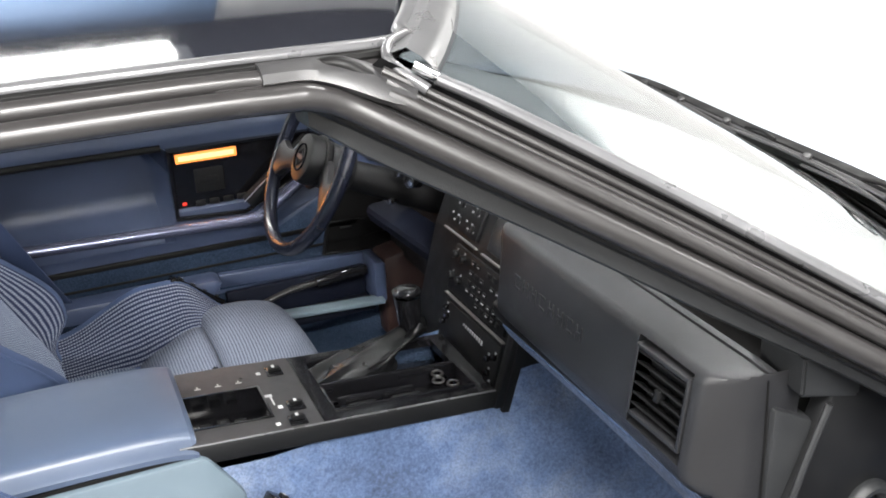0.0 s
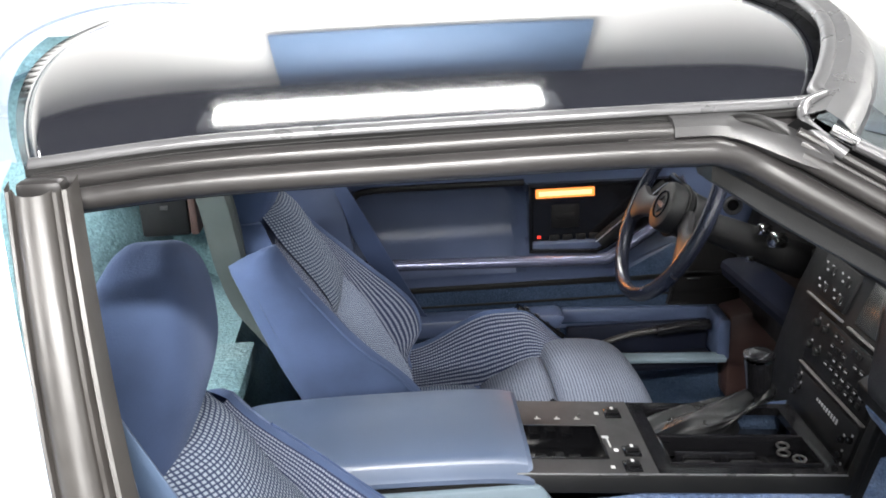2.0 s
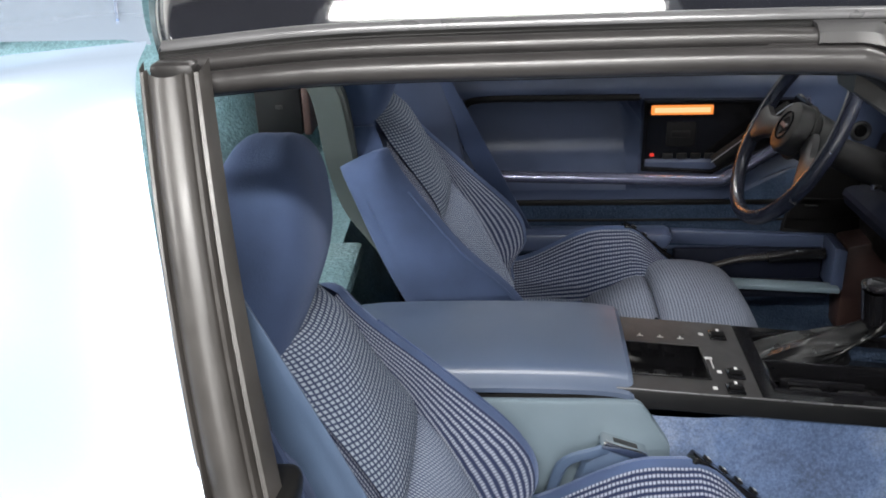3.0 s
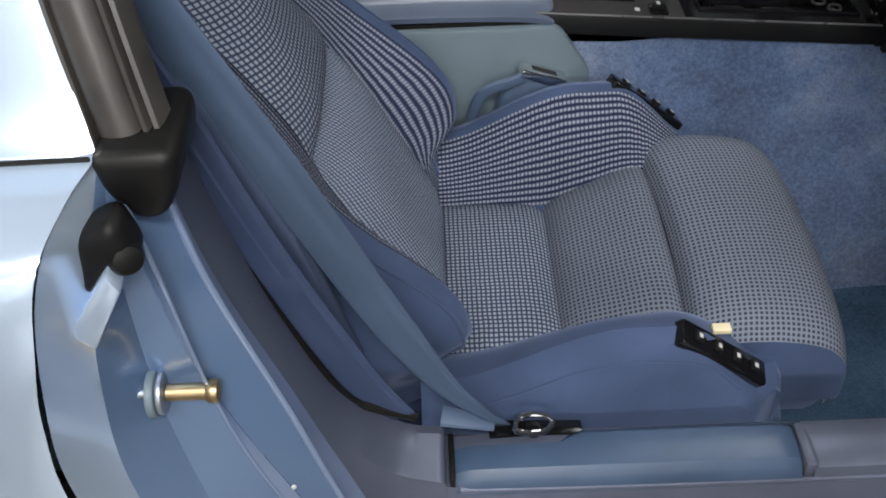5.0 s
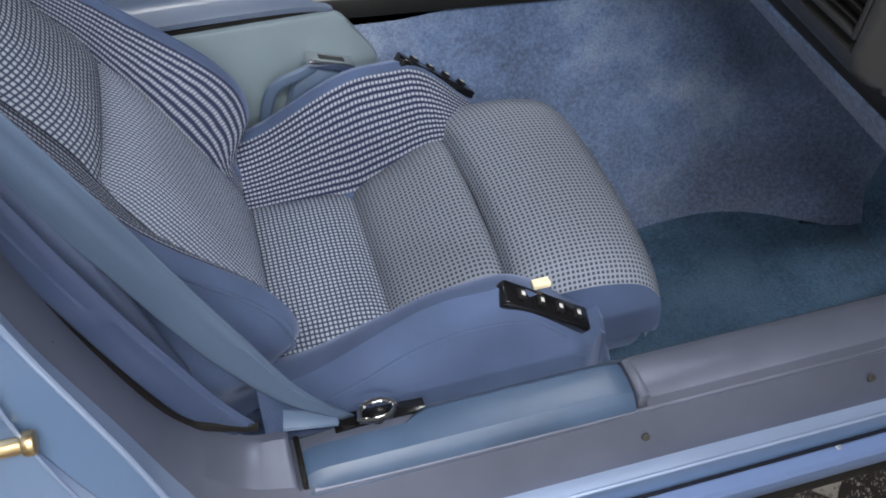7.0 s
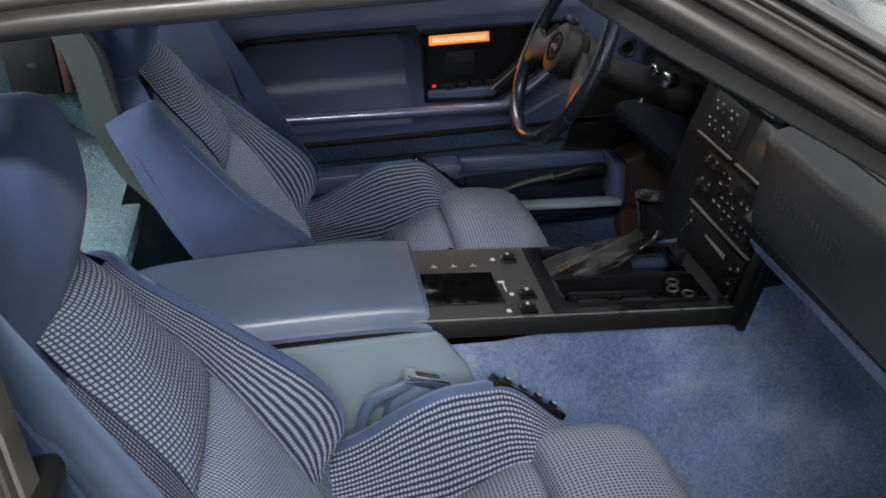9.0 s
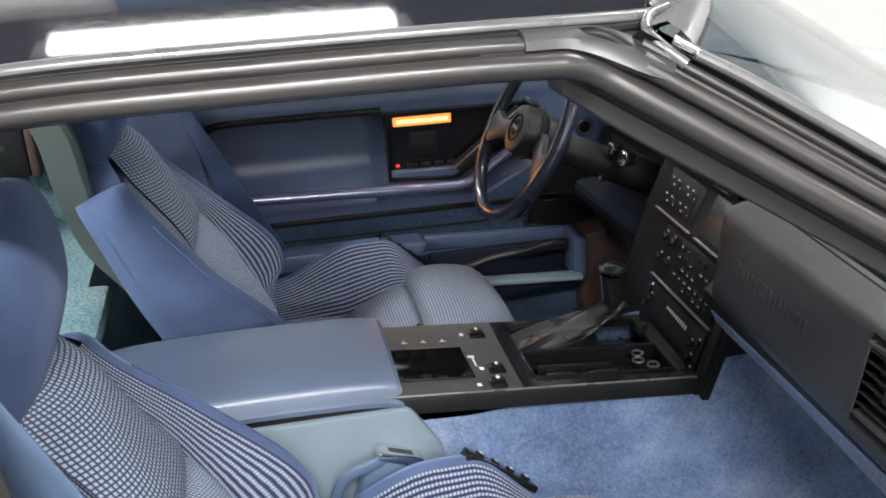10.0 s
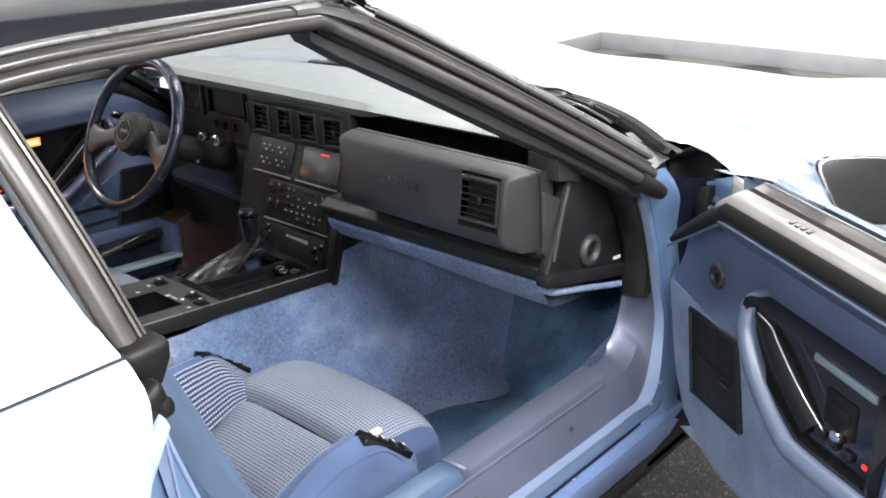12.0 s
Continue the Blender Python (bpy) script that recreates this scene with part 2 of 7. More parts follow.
def vinyl_tile(name, ground, chip, amount):
    """Marbled floor tile: chips scattered in a plain ground, waxed."""
    n = Nodes(name)
    v = n.add("ShaderNodeTexVoronoi", Scale=135.0, Randomness=1.0)
    stretch = n.add("ShaderNodeMapping", Vector=n.coords())
    stretch.inputs["Scale"].default_value = (1.0, 2.2, 1.0)
    stretch.inputs["Rotation"].default_value = (0, 0, 0.5)
    warp = n.add("ShaderNodeVectorMath", )
    warp.operation = "ADD"
    n.put(warp.inputs[0], stretch.outputs[0])
    nz = n.add("ShaderNodeTexNoise", Scale=40.0)
    sc = n.add("ShaderNodeVectorMath")
    sc.operation = "SCALE"
    n.put(sc.inputs[0], nz.outputs["Color"])
    sc.inputs[3].default_value = 0.03
    n.put(warp.inputs[1], sc.outputs[0])
    n.put(v.inputs["Vector"], warp.outputs[0])
    pick = n.add("ShaderNodeSeparateColor", Color=v.outputs["Color"])
    some = n.math("GREATER_THAN", pick.outputs[0], 1 - amount)
    near = n.math("LESS_THAN", v.outputs["Distance"], n.math("MULTIPLY_ADD", pick.outputs[1], 0.38, 0.12))
    chips = n.math("MULTIPLY", some, near)
    tone = n.mix(pick.outputs[2], tuple(c * 0.45 for c in chip), chip)
    n.set(Base_Color=n.mix(chips, n.ramp(n.noise(5.0), [(0.3, tuple(c * 0.8 for c in ground)), (0.7, ground)]), tone), Roughness=0.30)
    n.bump(n.noise(30.0, 2.0), 0.05, 0.001)
    return n.mat


M["tile_black"] = vinyl_tile("black_chip_tile", (0.019, 0.0175, 0.017), (0.22, 0.205, 0.19), 0.62)
M["tile_white"] = vinyl_tile("grey_chip_tile", (0.19, 0.18, 0.165), (0.11, 0.10, 0.095), 0.55)


# ---- mesh helpers ----
def part(name, bm, material, parent=None, label="", smooth=True, auto=35):
    """Links a bmesh as one mesh object, under a thing or a part."""
    bmesh.ops.remove_doubles(bm, verts=bm.verts, dist=1e-6)
    bmesh.ops.recalc_face_normals(bm, faces=bm.faces)
    me = bpy.data.meshes.new(name)
    bm.to_mesh(me)
    bm.free()
    me.materials.append(material)
    if smooth:
        me.shade_smooth()
        me.set_sharp_from_angle(angle=radians(auto))
    ob = new(name, me)
    if parent is not None:
        ob.parent = parent
    return tagged(ob, label)


def thing(name, label, category, group="", kind="", at=(0, 0, 0)):
    ob = new(name)
    ob.location = at
    ob.empty_display_size = 0.05
    return tagged(ob, label, category, group, kind)


def spline(points, n):
    """n points along a smooth curve through the given ones."""
    p = [Vector(q) for q in points]
    p = [p[0] * 2 - p[1]] + p + [p[-1] * 2 - p[-2]]
    out, last = [], len(p) - 3
    for i in range(n):
        s = i / (n - 1) * last
        k = min(int(s), last - 1)
        t = s - k
        a, b, c, d = p[k : k + 4]
        out.append(0.5 * (2 * b + (c - a) * t + (2 * a - 5 * b + 4 * c - d) * t * t + (3 * b - a - 3 * c + d) * t**3))
    return out


def skin(rows, bm=None, loop=False, caps=False):
    """Faces between rows of points; UV in metres along and across."""
    bm = bm or bmesh.new()
    uv = bm.loops.layers.uv.verify()
    vs = [[bm.verts.new(p) for p in row] for row in rows]
    m = len(rows[0])
    mid = m // 2
    us = [0.0]
    for a, b in zip(rows, rows[1:]):
        us.append(us[-1] + (Vector(b[mid]) - Vector(a[mid])).length)
    ref = rows[len(rows) // 2]
    ws = [0.0]
    for a, b in zip(ref, list(ref[1:]) + [ref[0]]):
        ws.append(ws[-1] + (Vector(b) - Vector(a)).length)
    for i in range(len(vs) - 1):
        for j in range(m if loop else m - 1):
            k = (j + 1) % m
            quad = (vs[i][j], vs[i][k], vs[i + 1][k], vs[i + 1][j])
            if len({v.co.to_tuple(7) for v in quad}) < 3:
                continue
            f = bm.faces.new(quad)
            for lp, c in zip(f.loops, ((us[i], ws[j]), (us[i], ws[j + 1]), (us[i + 1], ws[j + 1]), (us[i + 1], ws[j]))):
                lp[uv].uv = c
    if caps:
        bm.faces.new(vs[0])
        bm.faces.new(vs[-1])
    return bm


def box(x0, x1, y0, y1, z0, z1, r=0.004, bm=None, segments=2):
    bm = bm or bmesh.new()
    made = bmesh.ops.create_cube(bm, size=1, matrix=Matrix.LocRotScale(((x0 + x1) / 2, (y0 + y1) / 2, (z0 + z1) / 2), None, (x1 - x0, y1 - y0, z1 - z0)))
    if r:
        edges = list({e for v in made["verts"] for e in v.link_edges})
        bmesh.ops.bevel(bm, geom=edges, offset=r, segments=segments, affect="EDGES", profile=0.5)
    return bm


def prism(poly, axis, a, b, r=0.0, segments=2):
    """A polygon in the plane across axis, pushed from a to b, with rounded edges."""
    bm = bmesh.new()
    put = {"x": lambda p, h: (h, *p), "y": lambda p, h: (p[0], h, p[1]), "z": lambda p, h: (*p, h)}[axis]
    lo = [bm.verts.new(put(p, a)) for p in poly]
    hi = [bm.verts.new(put(p, b)) for p in poly]
    bm.faces.new(lo), bm.faces.new(hi)
    for i in range(len(poly)):
        k = (i + 1) % len(poly)
        bm.faces.new((lo[i], lo[k], hi[k], hi[i]))
    bmesh.ops.recalc_face_normals(bm, faces=bm.faces)
    if r:
        bmesh.ops.bevel(bm, geom=bm.edges[:], offset=r, segments=segments, affect="EDGES", profile=0.5, clamp_overlap=True)
    return bm


def tube(points, radius, sides=10, n=24, bm=None, flat=1.0, caps=True):
    """A round bar along a smooth curve; radius may change from end to end."""
    pts = spline(points, n) if n else [Vector(p) for p in points]
    rows, up = [], Vector((0, 0, 1))
    for i, p in enumerate(pts):
        d = (pts[min(i + 1, len(pts) - 1)] - pts[max(i - 1, 0)]).normalized()
        side = d.cross(up)
        side = side.normalized() if side.length > 1e-3 else Vector((1, 0, 0))
        over = side.cross(d)
        s = i / (len(pts) - 1)
        r = radius if isinstance(radius, float) else radius[0] * (1 - s) + radius[1] * s
        rows.append([p + side * math.cos(a) * r + over * math.sin(a) * r * flat for a in (2 * math.pi * k / sides for k in range(sides))])
    return skin(rows, bm, True, caps)


def disc(place, normal, radius, depth, sides=20, bm=None, r=0.0, taper=1.0):
    """A short round body whose axis is normal, standing out of place."""
    bm = bm or bmesh.new()
    turn = Vector(normal).to_track_quat("Z", "Y").to_matrix().to_4x4()
    made = bmesh.ops.create_cone(bm, cap_ends=True, segments=sides, radius1=radius, radius2=radius * taper, depth=depth,
                                 matrix=Matrix.Translation(Vector(place) + Vector(normal).normalized() * depth / 2) @ turn)
    if r:
        rims = [e for e in {e for v in made["verts"] for e in v.link_edges} if any(len(f.verts) > 4 for f in e.link_faces)]
        bmesh.ops.bevel(bm, geom=rims, offset=r, segments=2, affect="EDGES", profile=0.5)
    return bm


def ring(place, normal, big, small, sides=40, around=12, tall=1.0):
    """A torus."""
    turn = Vector(normal).to_track_quat("Z", "Y").to_matrix()
    rows = []
    for i in range(sides + 1):
        a = 2 * math.pi * i / sides
        out = Vector((math.cos(a), math.sin(a), 0))
        rows.append([Vector(place) + turn @ (out * (big + small * math.cos(b)) + Vector((0, 0, small * tall * math.sin(b)))) for b in (2 * math.pi * k / around for k in range(around))])
    return skin(rows, None, True)


def lerp(a, b, t):
    return a + (b - a) * t


def bell(x, c, w):
    return math.exp(-(((x - c) / w) ** 2))


def ease(a, b, x):
    t = max(0.0, min(1.0, (x - a) / (b - a)))
    return t * t * (3 - 2 * t)


# ---- the showroom ----
ROOM_X, ROOM_Y = 6.1, 2.55
part("wall_north", box(-6.2, ROOM_X + 0.2, ROOM_Y, ROOM_Y + 0.15, 0.0, 2.55, 0), M["wall"], smooth=False)
part("wall_east", box(ROOM_X, ROOM_X + 0.15, -6.0, ROOM_Y, 0.0, 2.55, 0), M["wall"], smooth=False)
part("wall_west", box(-6.35, -6.2, -6.0, ROOM_Y + 0.15, 0.0, 2.55, 0), M["wall"], smooth=False)
part("wall_south", box(-6.35, ROOM_X + 0.15, -6.15, -6.0, 0.0, 2.55, 0), M["wall"], smooth=False)
part("ceiling", box(-6.35, ROOM_X + 0.2, -6.15, ROOM_Y + 0.15, 2.55, 2.65, 0), M["ceiling"], smooth=False)
for wall in ("wall_north", "wall_east", "wall_west", "wall_south"):
    tagged(bpy.data.objects[wall], "plain white painted showroom wall", "wall", kind="structure")
tagged(bpy.data.objects["ceiling"], "dark painted showroom ceiling", "ceiling", kind="structure")
tagged(part("baseboard", box(-6.2, ROOM_X, ROOM_Y - 0.014, ROOM_Y - 0.001, 0.0, 0.125, 0.004), M["base"]), "grey rubber cove base along the wall", "baseboard", kind="structure")
tagged(part("baseboard_east", box(ROOM_X - 0.014, ROOM_X - 0.001, -6.0, ROOM_Y - 0.014, 0.0, 0.125, 0.004), M["base"]), "grey rubber cove base along the wall", "baseboard", kind="structure")

# floor of square tiles laid at an angle to the car
TILE, TILE_AT, TILE_TURN = 0.60, (1.146, -0.655), radians(47.0)
floor = part("floor", box(-6.35, ROOM_X + 0.2, -6.15, ROOM_Y + 0.15, -0.12, -0.005, 0), M["base"], smooth=False)
tagged(floor, "black and grey chequered vinyl tile floor", "floor", kind="structure")
tile_mesh = {}
for kind in ("tile_black", "tile_white"):
    bm = box(-TILE / 2 + 0.0006, TILE / 2 - 0.0006, -TILE / 2 + 0.0006, TILE / 2 - 0.0006, -0.005, 0.0, 0)
    tile_mesh[kind] = bpy.data.meshes.new("tile")
    bm.to_mesh(tile_mesh[kind])
    bm.free()
    tile_mesh[kind].materials.append(M[kind])
cu, su = math.cos(TILE_TURN), math.sin(TILE_TURN)
for i in range(-16, 17):
    for j in range(-16, 17):
        x = TILE_AT[0] + cu * (i + 0.5) * TILE - su * (j + 0.5) * TILE
        y = TILE_AT[1] + su * (i + 0.5) * TILE + cu * (j + 0.5) * TILE
        if -1.5 < x < ROOM_X - 0.42 and -2.6 < y < ROOM_Y - 0.42:
            ob = new("tile", tile_mesh["tile_black" if (i + j) % 2 else "tile_white"])
            ob.matrix_world = pose(x, y, 0, 0, 0, 47.0)
            ob.parent = floor
# the rest of the floor, out to the walls
bm = {"tile_black": bmesh.new(), "tile_white": bmesh.new()}
for i in range(-24, 25):
    for j in range(-24, 25):
        x = TILE_AT[0] + cu * (i + 0.5) * TILE - su * (j + 0.5) * TILE
        y = TILE_AT[1] + su * (i + 0.5) * TILE + cu * (j + 0.5) * TILE
        if -6.4 < x < ROOM_X + 0.4 and -6.2 < y < ROOM_Y + 0.4 and not (-1.5 < x < ROOM_X - 0.42 and -2.6 < y < ROOM_Y - 0.42):
            b = bm["tile_black" if (i + j) % 2 else "tile_white"]
            c = [Vector((x, y, -0.0005)) + Matrix.Rotation(TILE_TURN, 3, "Z") @ Vector((a * TILE * 0.499, e * TILE * 0.499, 0)) for a, e in ((-1, -1), (1, -1), (1, 1), (-1, 1))]
            b.faces.new([b.verts.new(p) for p in c])
for kind, b in bm.items():
    tagged(part("outer_tiles", b, M[kind], floor, smooth=False), kind="stuff")

# fluorescent fittings under the ceiling; most of them are added to light the car
def ceiling_light(x, y, turn=0.0, long=1.22):
    t = thing("ceiling_light", "long fluorescent ceiling fitting with white diffuser, in a set mostly added for light", "ceiling light", "ceiling lights", at=(x, y, 2.55))
    t.rotation_euler[2] = turn
    part("housing", box(-long / 2 - 0.07, long / 2 + 0.07, -0.13, 0.13, -0.055, -0.001, 0.01), M["base"], t)
    part("diffuser", box(-long / 2, long / 2, -0.105, 0.105, -0.085, -0.056, 0.01), M["tube"], t)
    return t


# (0.36, 1.86) mirrors in the roof; the other fittings are added fill, watts tuned
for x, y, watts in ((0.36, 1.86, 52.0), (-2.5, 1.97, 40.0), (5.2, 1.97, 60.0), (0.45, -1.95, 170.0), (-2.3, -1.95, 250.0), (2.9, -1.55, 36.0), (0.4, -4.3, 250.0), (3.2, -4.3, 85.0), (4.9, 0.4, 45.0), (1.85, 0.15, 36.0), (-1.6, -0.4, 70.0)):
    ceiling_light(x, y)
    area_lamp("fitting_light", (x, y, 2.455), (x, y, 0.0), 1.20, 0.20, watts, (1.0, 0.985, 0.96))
tagged(part("wall_panel", box(-0.06, 1.24, 2.49, 2.548, 1.90, 2.535, 0.006), M["bluecard"]), "wide blue panel hung high on the white wall", "wall panel")

# ---- the car's body ----
car = thing("car", "pale blue metallic two-seat sports car, passenger door open", "car")


def strip(name, lines, material, parent, n=40, label="", thick=0.0):
    """A sheet lofted between several smooth lines."""
    cols = [spline(c, n) for c in lines]
    bm = skin([[c[i] for c in cols] for i in range(n)])
    ob = part(name, bm, material, parent, label)
    if thick:
        m = ob.modifiers.new("thickness", "SOLIDIFY")
        m.thickness, m.offset = thick, -1
    return ob


def side_lines(y_flip=1):
    """Door opening: lines from the sill's front end back and up the rear jamb."""
    f = y_flip
    lines = dict(
        inner=[(1.180, 0.650, 0.800), (1.225, 0.650, 0.720), (1.262, 0.650, 0.620), (1.262, 0.650, 0.535), (1.222, 0.648, 0.464), (1.150, 0.642, 0.438), (0.80, 0.640, 0.440), (0.52, 0.640, 0.450), (0.434, 0.645, 0.452), (0.424, 0.650, 0.476), (0.385, 0.652, 0.492), (0.334, 0.652, 0.550), (0.300, 0.652, 0.645), (0.272, 0.652, 0.760), (0.255, 0.640, 0.860), (0.245, 0.610, 0.950)],
        plate=[(1.183, 0.660, 0.800), (1.228, 0.660, 0.720), (1.266, 0.660, 0.620), (1.268, 0.660, 0.535), (1.228, 0.658, 0.462), (1.150, 0.655, 0.448), (0.80, 0.652, 0.446), (0.52, 0.655, 0.455), (0.434, 0.657, 0.454), (0.424, 0.660, 0.479), (0.384, 0.664, 0.494), (0.341, 0.668, 0.548), (0.305, 0.668, 0.645), (0.274, 0.668, 0.760), (0.257, 0.655, 0.860), (0.246, 0.620, 0.950)],
        edge=[(1.180, 0.700, 0.800), (1.225, 0.700, 0.715), (1.256, 0.700, 0.615), (1.266, 0.700, 0.535), (1.225, 0.700, 0.449), (1.140, 0.700, 0.440), (0.80, 0.700, 0.440), (0.54, 0.700, 0.444), (0.434, 0.700, 0.451), (0.424, 0.700, 0.459), (0.380, 0.700, 0.480), (0.338, 0.701, 0.537), (0.309, 0.7035, 0.632), (0.274, 0.703, 0.760), (0.257, 0.692, 0.860), (0.247, 0.630, 0.950)],
        low=[(1.178, 0.722, 0.800), (1.219, 0.722, 0.700), (1.246, 0.722, 0.606), (1.265, 0.722, 0.510), (1.232, 0.722, 0.392), (1.140, 0.722, 0.378), (0.80, 0.722, 0.382), (0.54, 0.722, 0.384), (0.445, 0.718, 0.380), (0.425, 0.717, 0.382), (0.372, 0.714, 0.415), (0.337, 0.712, 0.522), (0.309, 0.711, 0.625), (0.273, 0.709, 0.757), (0.257, 0.698, 0.860), (0.247, 0.635, 0.950)],
        ledge=[(1.174, 0.738, 0.800), (1.214, 0.738, 0.700), (1.242, 0.740, 0.606), (1.267, 0.740, 0.515), (1.252, 0.739, 0.385), (1.150, 0.738, 0.377), (0.80, 0.738, 0.380), (0.54, 0.738, 0.381), (0.445, 0.738, 0.379), (0.420, 0.738, 0.380), (0.362, 0.737, 0.418), (0.333, 0.736, 0.520), (0.309, 0.735, 0.632), (0.274, 0.728, 0.768), (0.257, 0.716, 0.865), (0.247, 0.640, 0.955)],
        groove=[(1.182, 0.742, 0.800), (1.222, 0.742, 0.700), (1.252, 0.742, 0.606), (1.283, 0.742, 0.515), (1.276, 0.742, 0.370), (1.180, 0.7385, 0.345), (0.80, 0.7385, 0.343), (0.54, 0.7385, 0.343), (0.445, 0.740, 0.344), (0.415, 0.742, 0.346), (0.352, 0.746, 0.395), (0.313, 0.748, 0.505), (0.270, 0.748, 0.645), (0.249, 0.748, 0.755), (0.242, 0.738, 0.865), (0.238, 0.650, 0.955)],
    )
    return {key: [(x, -y * f, z) for x, y, z in pts] for key, pts in lines.items()}


SL = side_lines()
strip("sill_trim", [SL["inner"], SL["plate"], SL["edge"], SL["low"]], M["sill"], car, 130, "purple-grey anodised door sill trim plate")
# Lit ledge and shaded drop of one painted jamb, told apart by colour.
strip("door_jamb_flange", [SL["low"], SL["ledge"]], M["flange"], car, 130, "door flange, its lit tone put into the lighter blue")
strip("flange_drop", [SL["ledge"], SL["groove"]], M["jamb"], car, 130, "inner face of the door jamb, shade put into its darker blue")
part("upright_gap", tube([(0.402, -0.6535, 0.500), (0.368, -0.6545, 0.516), (0.338, -0.6565, 0.545), (0.297, -0.6570, 0.656), (0.268, -0.6570, 0.756), (0.256, -0.650, 0.830)], (0.0050, 0.0035), 8, 40), M["rubber_dark"], car, "dark gap beside the rear upright")
part("flange_bead", tube([(x + 0.001, y - 0.001, z) for x, y, z in SL["ledge"][9:15]], 0.0028, 8, 40), M["flange"], car, "bright rolled edge of the door flange")
part("sill_edge", tube([(0.44, -0.7005, 0.4465), (0.60, -0.7010, 0.4435), (0.90, -0.7010, 0.4420), (1.13, -0.7010, 0.4430)], 0.0032, 8, 40), M["sill"], car, "rolled edge of the sill trim")
part("rocker_gap", tube([(0.40, -0.7400, 0.3450), (0.60, -0.7395, 0.3435), (0.90, -0.7395, 0.3435), (1.20, -0.7395, 0.3440)], 0.0026, 8, 30), M["knee"], car, "dark gap above the rocker")
part("sill_flange_edge", tube([(0.46, -0.7385, 0.3815), (0.60, -0.7390, 0.3810), (0.90, -0.7390, 0.3805), (1.14, -0.7390, 0.3780)], 0.0022, 8, 30), M["flange"], car, "bright rolled edge of the flange")
# rear jamb pan with the striker
pan = [(0.62, -0.740, 0.342), (0.50, -0.742, 0.342), (0.400, -0.748, 0.3435), (0.300, -0.758, 0.360), (0.215, -0.772, 0.440), (0.192, -0.778, 0.600), (0.205, -0.778, 0.740), (0.228, -0.772, 0.840), (0.236, -0.742, 0.882)]
flange = [(0.58, -0.757, 0.332), (0.48, -0.758, 0.330), (0.38, -0.766, 0.325), (0.27, -0.780, 0.345), (0.180, -0.806, 0.430), (0.172, -0.814, 0.640), (0.186, -0.820, 0.750), (0.216, -0.812, 0.866), (0.234, -0.738, 0.886)]
pan_rim = [(0.62, -0.739, 0.3445), (0.54, -0.7395, 0.3445), (0.415, -0.7425, 0.3465), (0.352, -0.7465, 0.395), (0.313, -0.7485, 0.505), (0.270, -0.7485, 0.645), (0.249, -0.7485, 0.755), (0.243, -0.735, 0.862), (0.240, -0.722, 0.884)]
# crease where the flat flange steps down into the pan, and the sunk floor of the pan in two facets
crease = [(0.60, -0.7400, 0.343), (0.50, -0.7430, 0.3425), (0.405, -0.7480, 0.352), (0.340, -0.7560, 0.417), (0.291, -0.7560, 0.547), (0.266, -0.7560, 0.667), (0.2555, -0.7560, 0.799), (0.2475, -0.748, 0.858), (0.2405, -0.735, 0.884)]
strip("rear_jamb_flange", [pan_rim, crease], M["flange"], car, 60, "flat pale blue flange of the rear jamb")
step = [Vector(p) + Vector((-0.004 * w, 0.013 * w, -0.002 * w)) for p, w in zip(crease, (0, 0.1, 0.3, 0.8, 1, 1, 1, 0.6, 0))]
strip("rear_jamb_step", [crease, step], M["flange"], car, 60)
mid = [p.lerp(Vector(q), 0.55) + Vector((0, 0.012 * w, 0)) for p, q, w in zip(step, pan, (0, 0, 0, 0, 0.1, 1.0, 1.0, 0.5, 0))]
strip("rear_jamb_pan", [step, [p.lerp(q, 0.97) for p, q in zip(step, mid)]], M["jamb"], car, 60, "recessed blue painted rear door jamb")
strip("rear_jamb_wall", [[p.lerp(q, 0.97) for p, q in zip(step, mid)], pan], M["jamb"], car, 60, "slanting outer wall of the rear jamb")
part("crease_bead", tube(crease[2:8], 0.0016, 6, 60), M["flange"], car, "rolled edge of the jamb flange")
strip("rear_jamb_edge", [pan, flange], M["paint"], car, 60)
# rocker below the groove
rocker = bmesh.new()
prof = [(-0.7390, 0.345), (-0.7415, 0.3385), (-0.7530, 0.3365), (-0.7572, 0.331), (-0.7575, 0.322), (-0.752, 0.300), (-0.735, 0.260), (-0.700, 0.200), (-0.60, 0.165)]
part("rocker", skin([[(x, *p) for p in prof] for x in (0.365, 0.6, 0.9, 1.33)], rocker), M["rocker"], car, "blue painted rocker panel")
for x, y, z in ((0.985, -0.7425, 0.3405), (0.693, -0.7425, 0.3405), (0.43, -0.745, 0.340)):
    part("rocker_screw", disc((x, y, z), (0, -0.35, 1), 0.0034, 0.003, 12, None, 0.001), M["zinc"], car)
for p, nrm in (((0.482, -0.7145, 0.412), (0, -1, 0.4)), ((0.766, -0.7125, 0.412), (0, -1, 0.4)), ((1.02, -0.7125, 0.412), (0, -1, 0.4)), ((0.312, -0.690, 0.607), (-0.3, -1, 0.1)), ((0.284, -0.690, 0.706), (-0.3, -1, 0.1))):
    part("trim_screw", disc(p, nrm, 0.0044, 0.0025, 12, None, 0.0008), M["rubber"], car)
part("lower_trim_screw", disc((0.462, -0.741, 0.383), (0, -0.5, 1), 0.0034, 0.003, 12), M["rubber"], car)

# red-brown scuff across the sill plate
part("sill_scuff", tube([(0.766, -0.656, 0.4462), (0.774, -0.676, 0.4445), (0.768, -0.6985, 0.4425)], 0.0016, 6, 14, flat=0.5), M["brown"], car, "thin red-brown scuff on the sill trim")

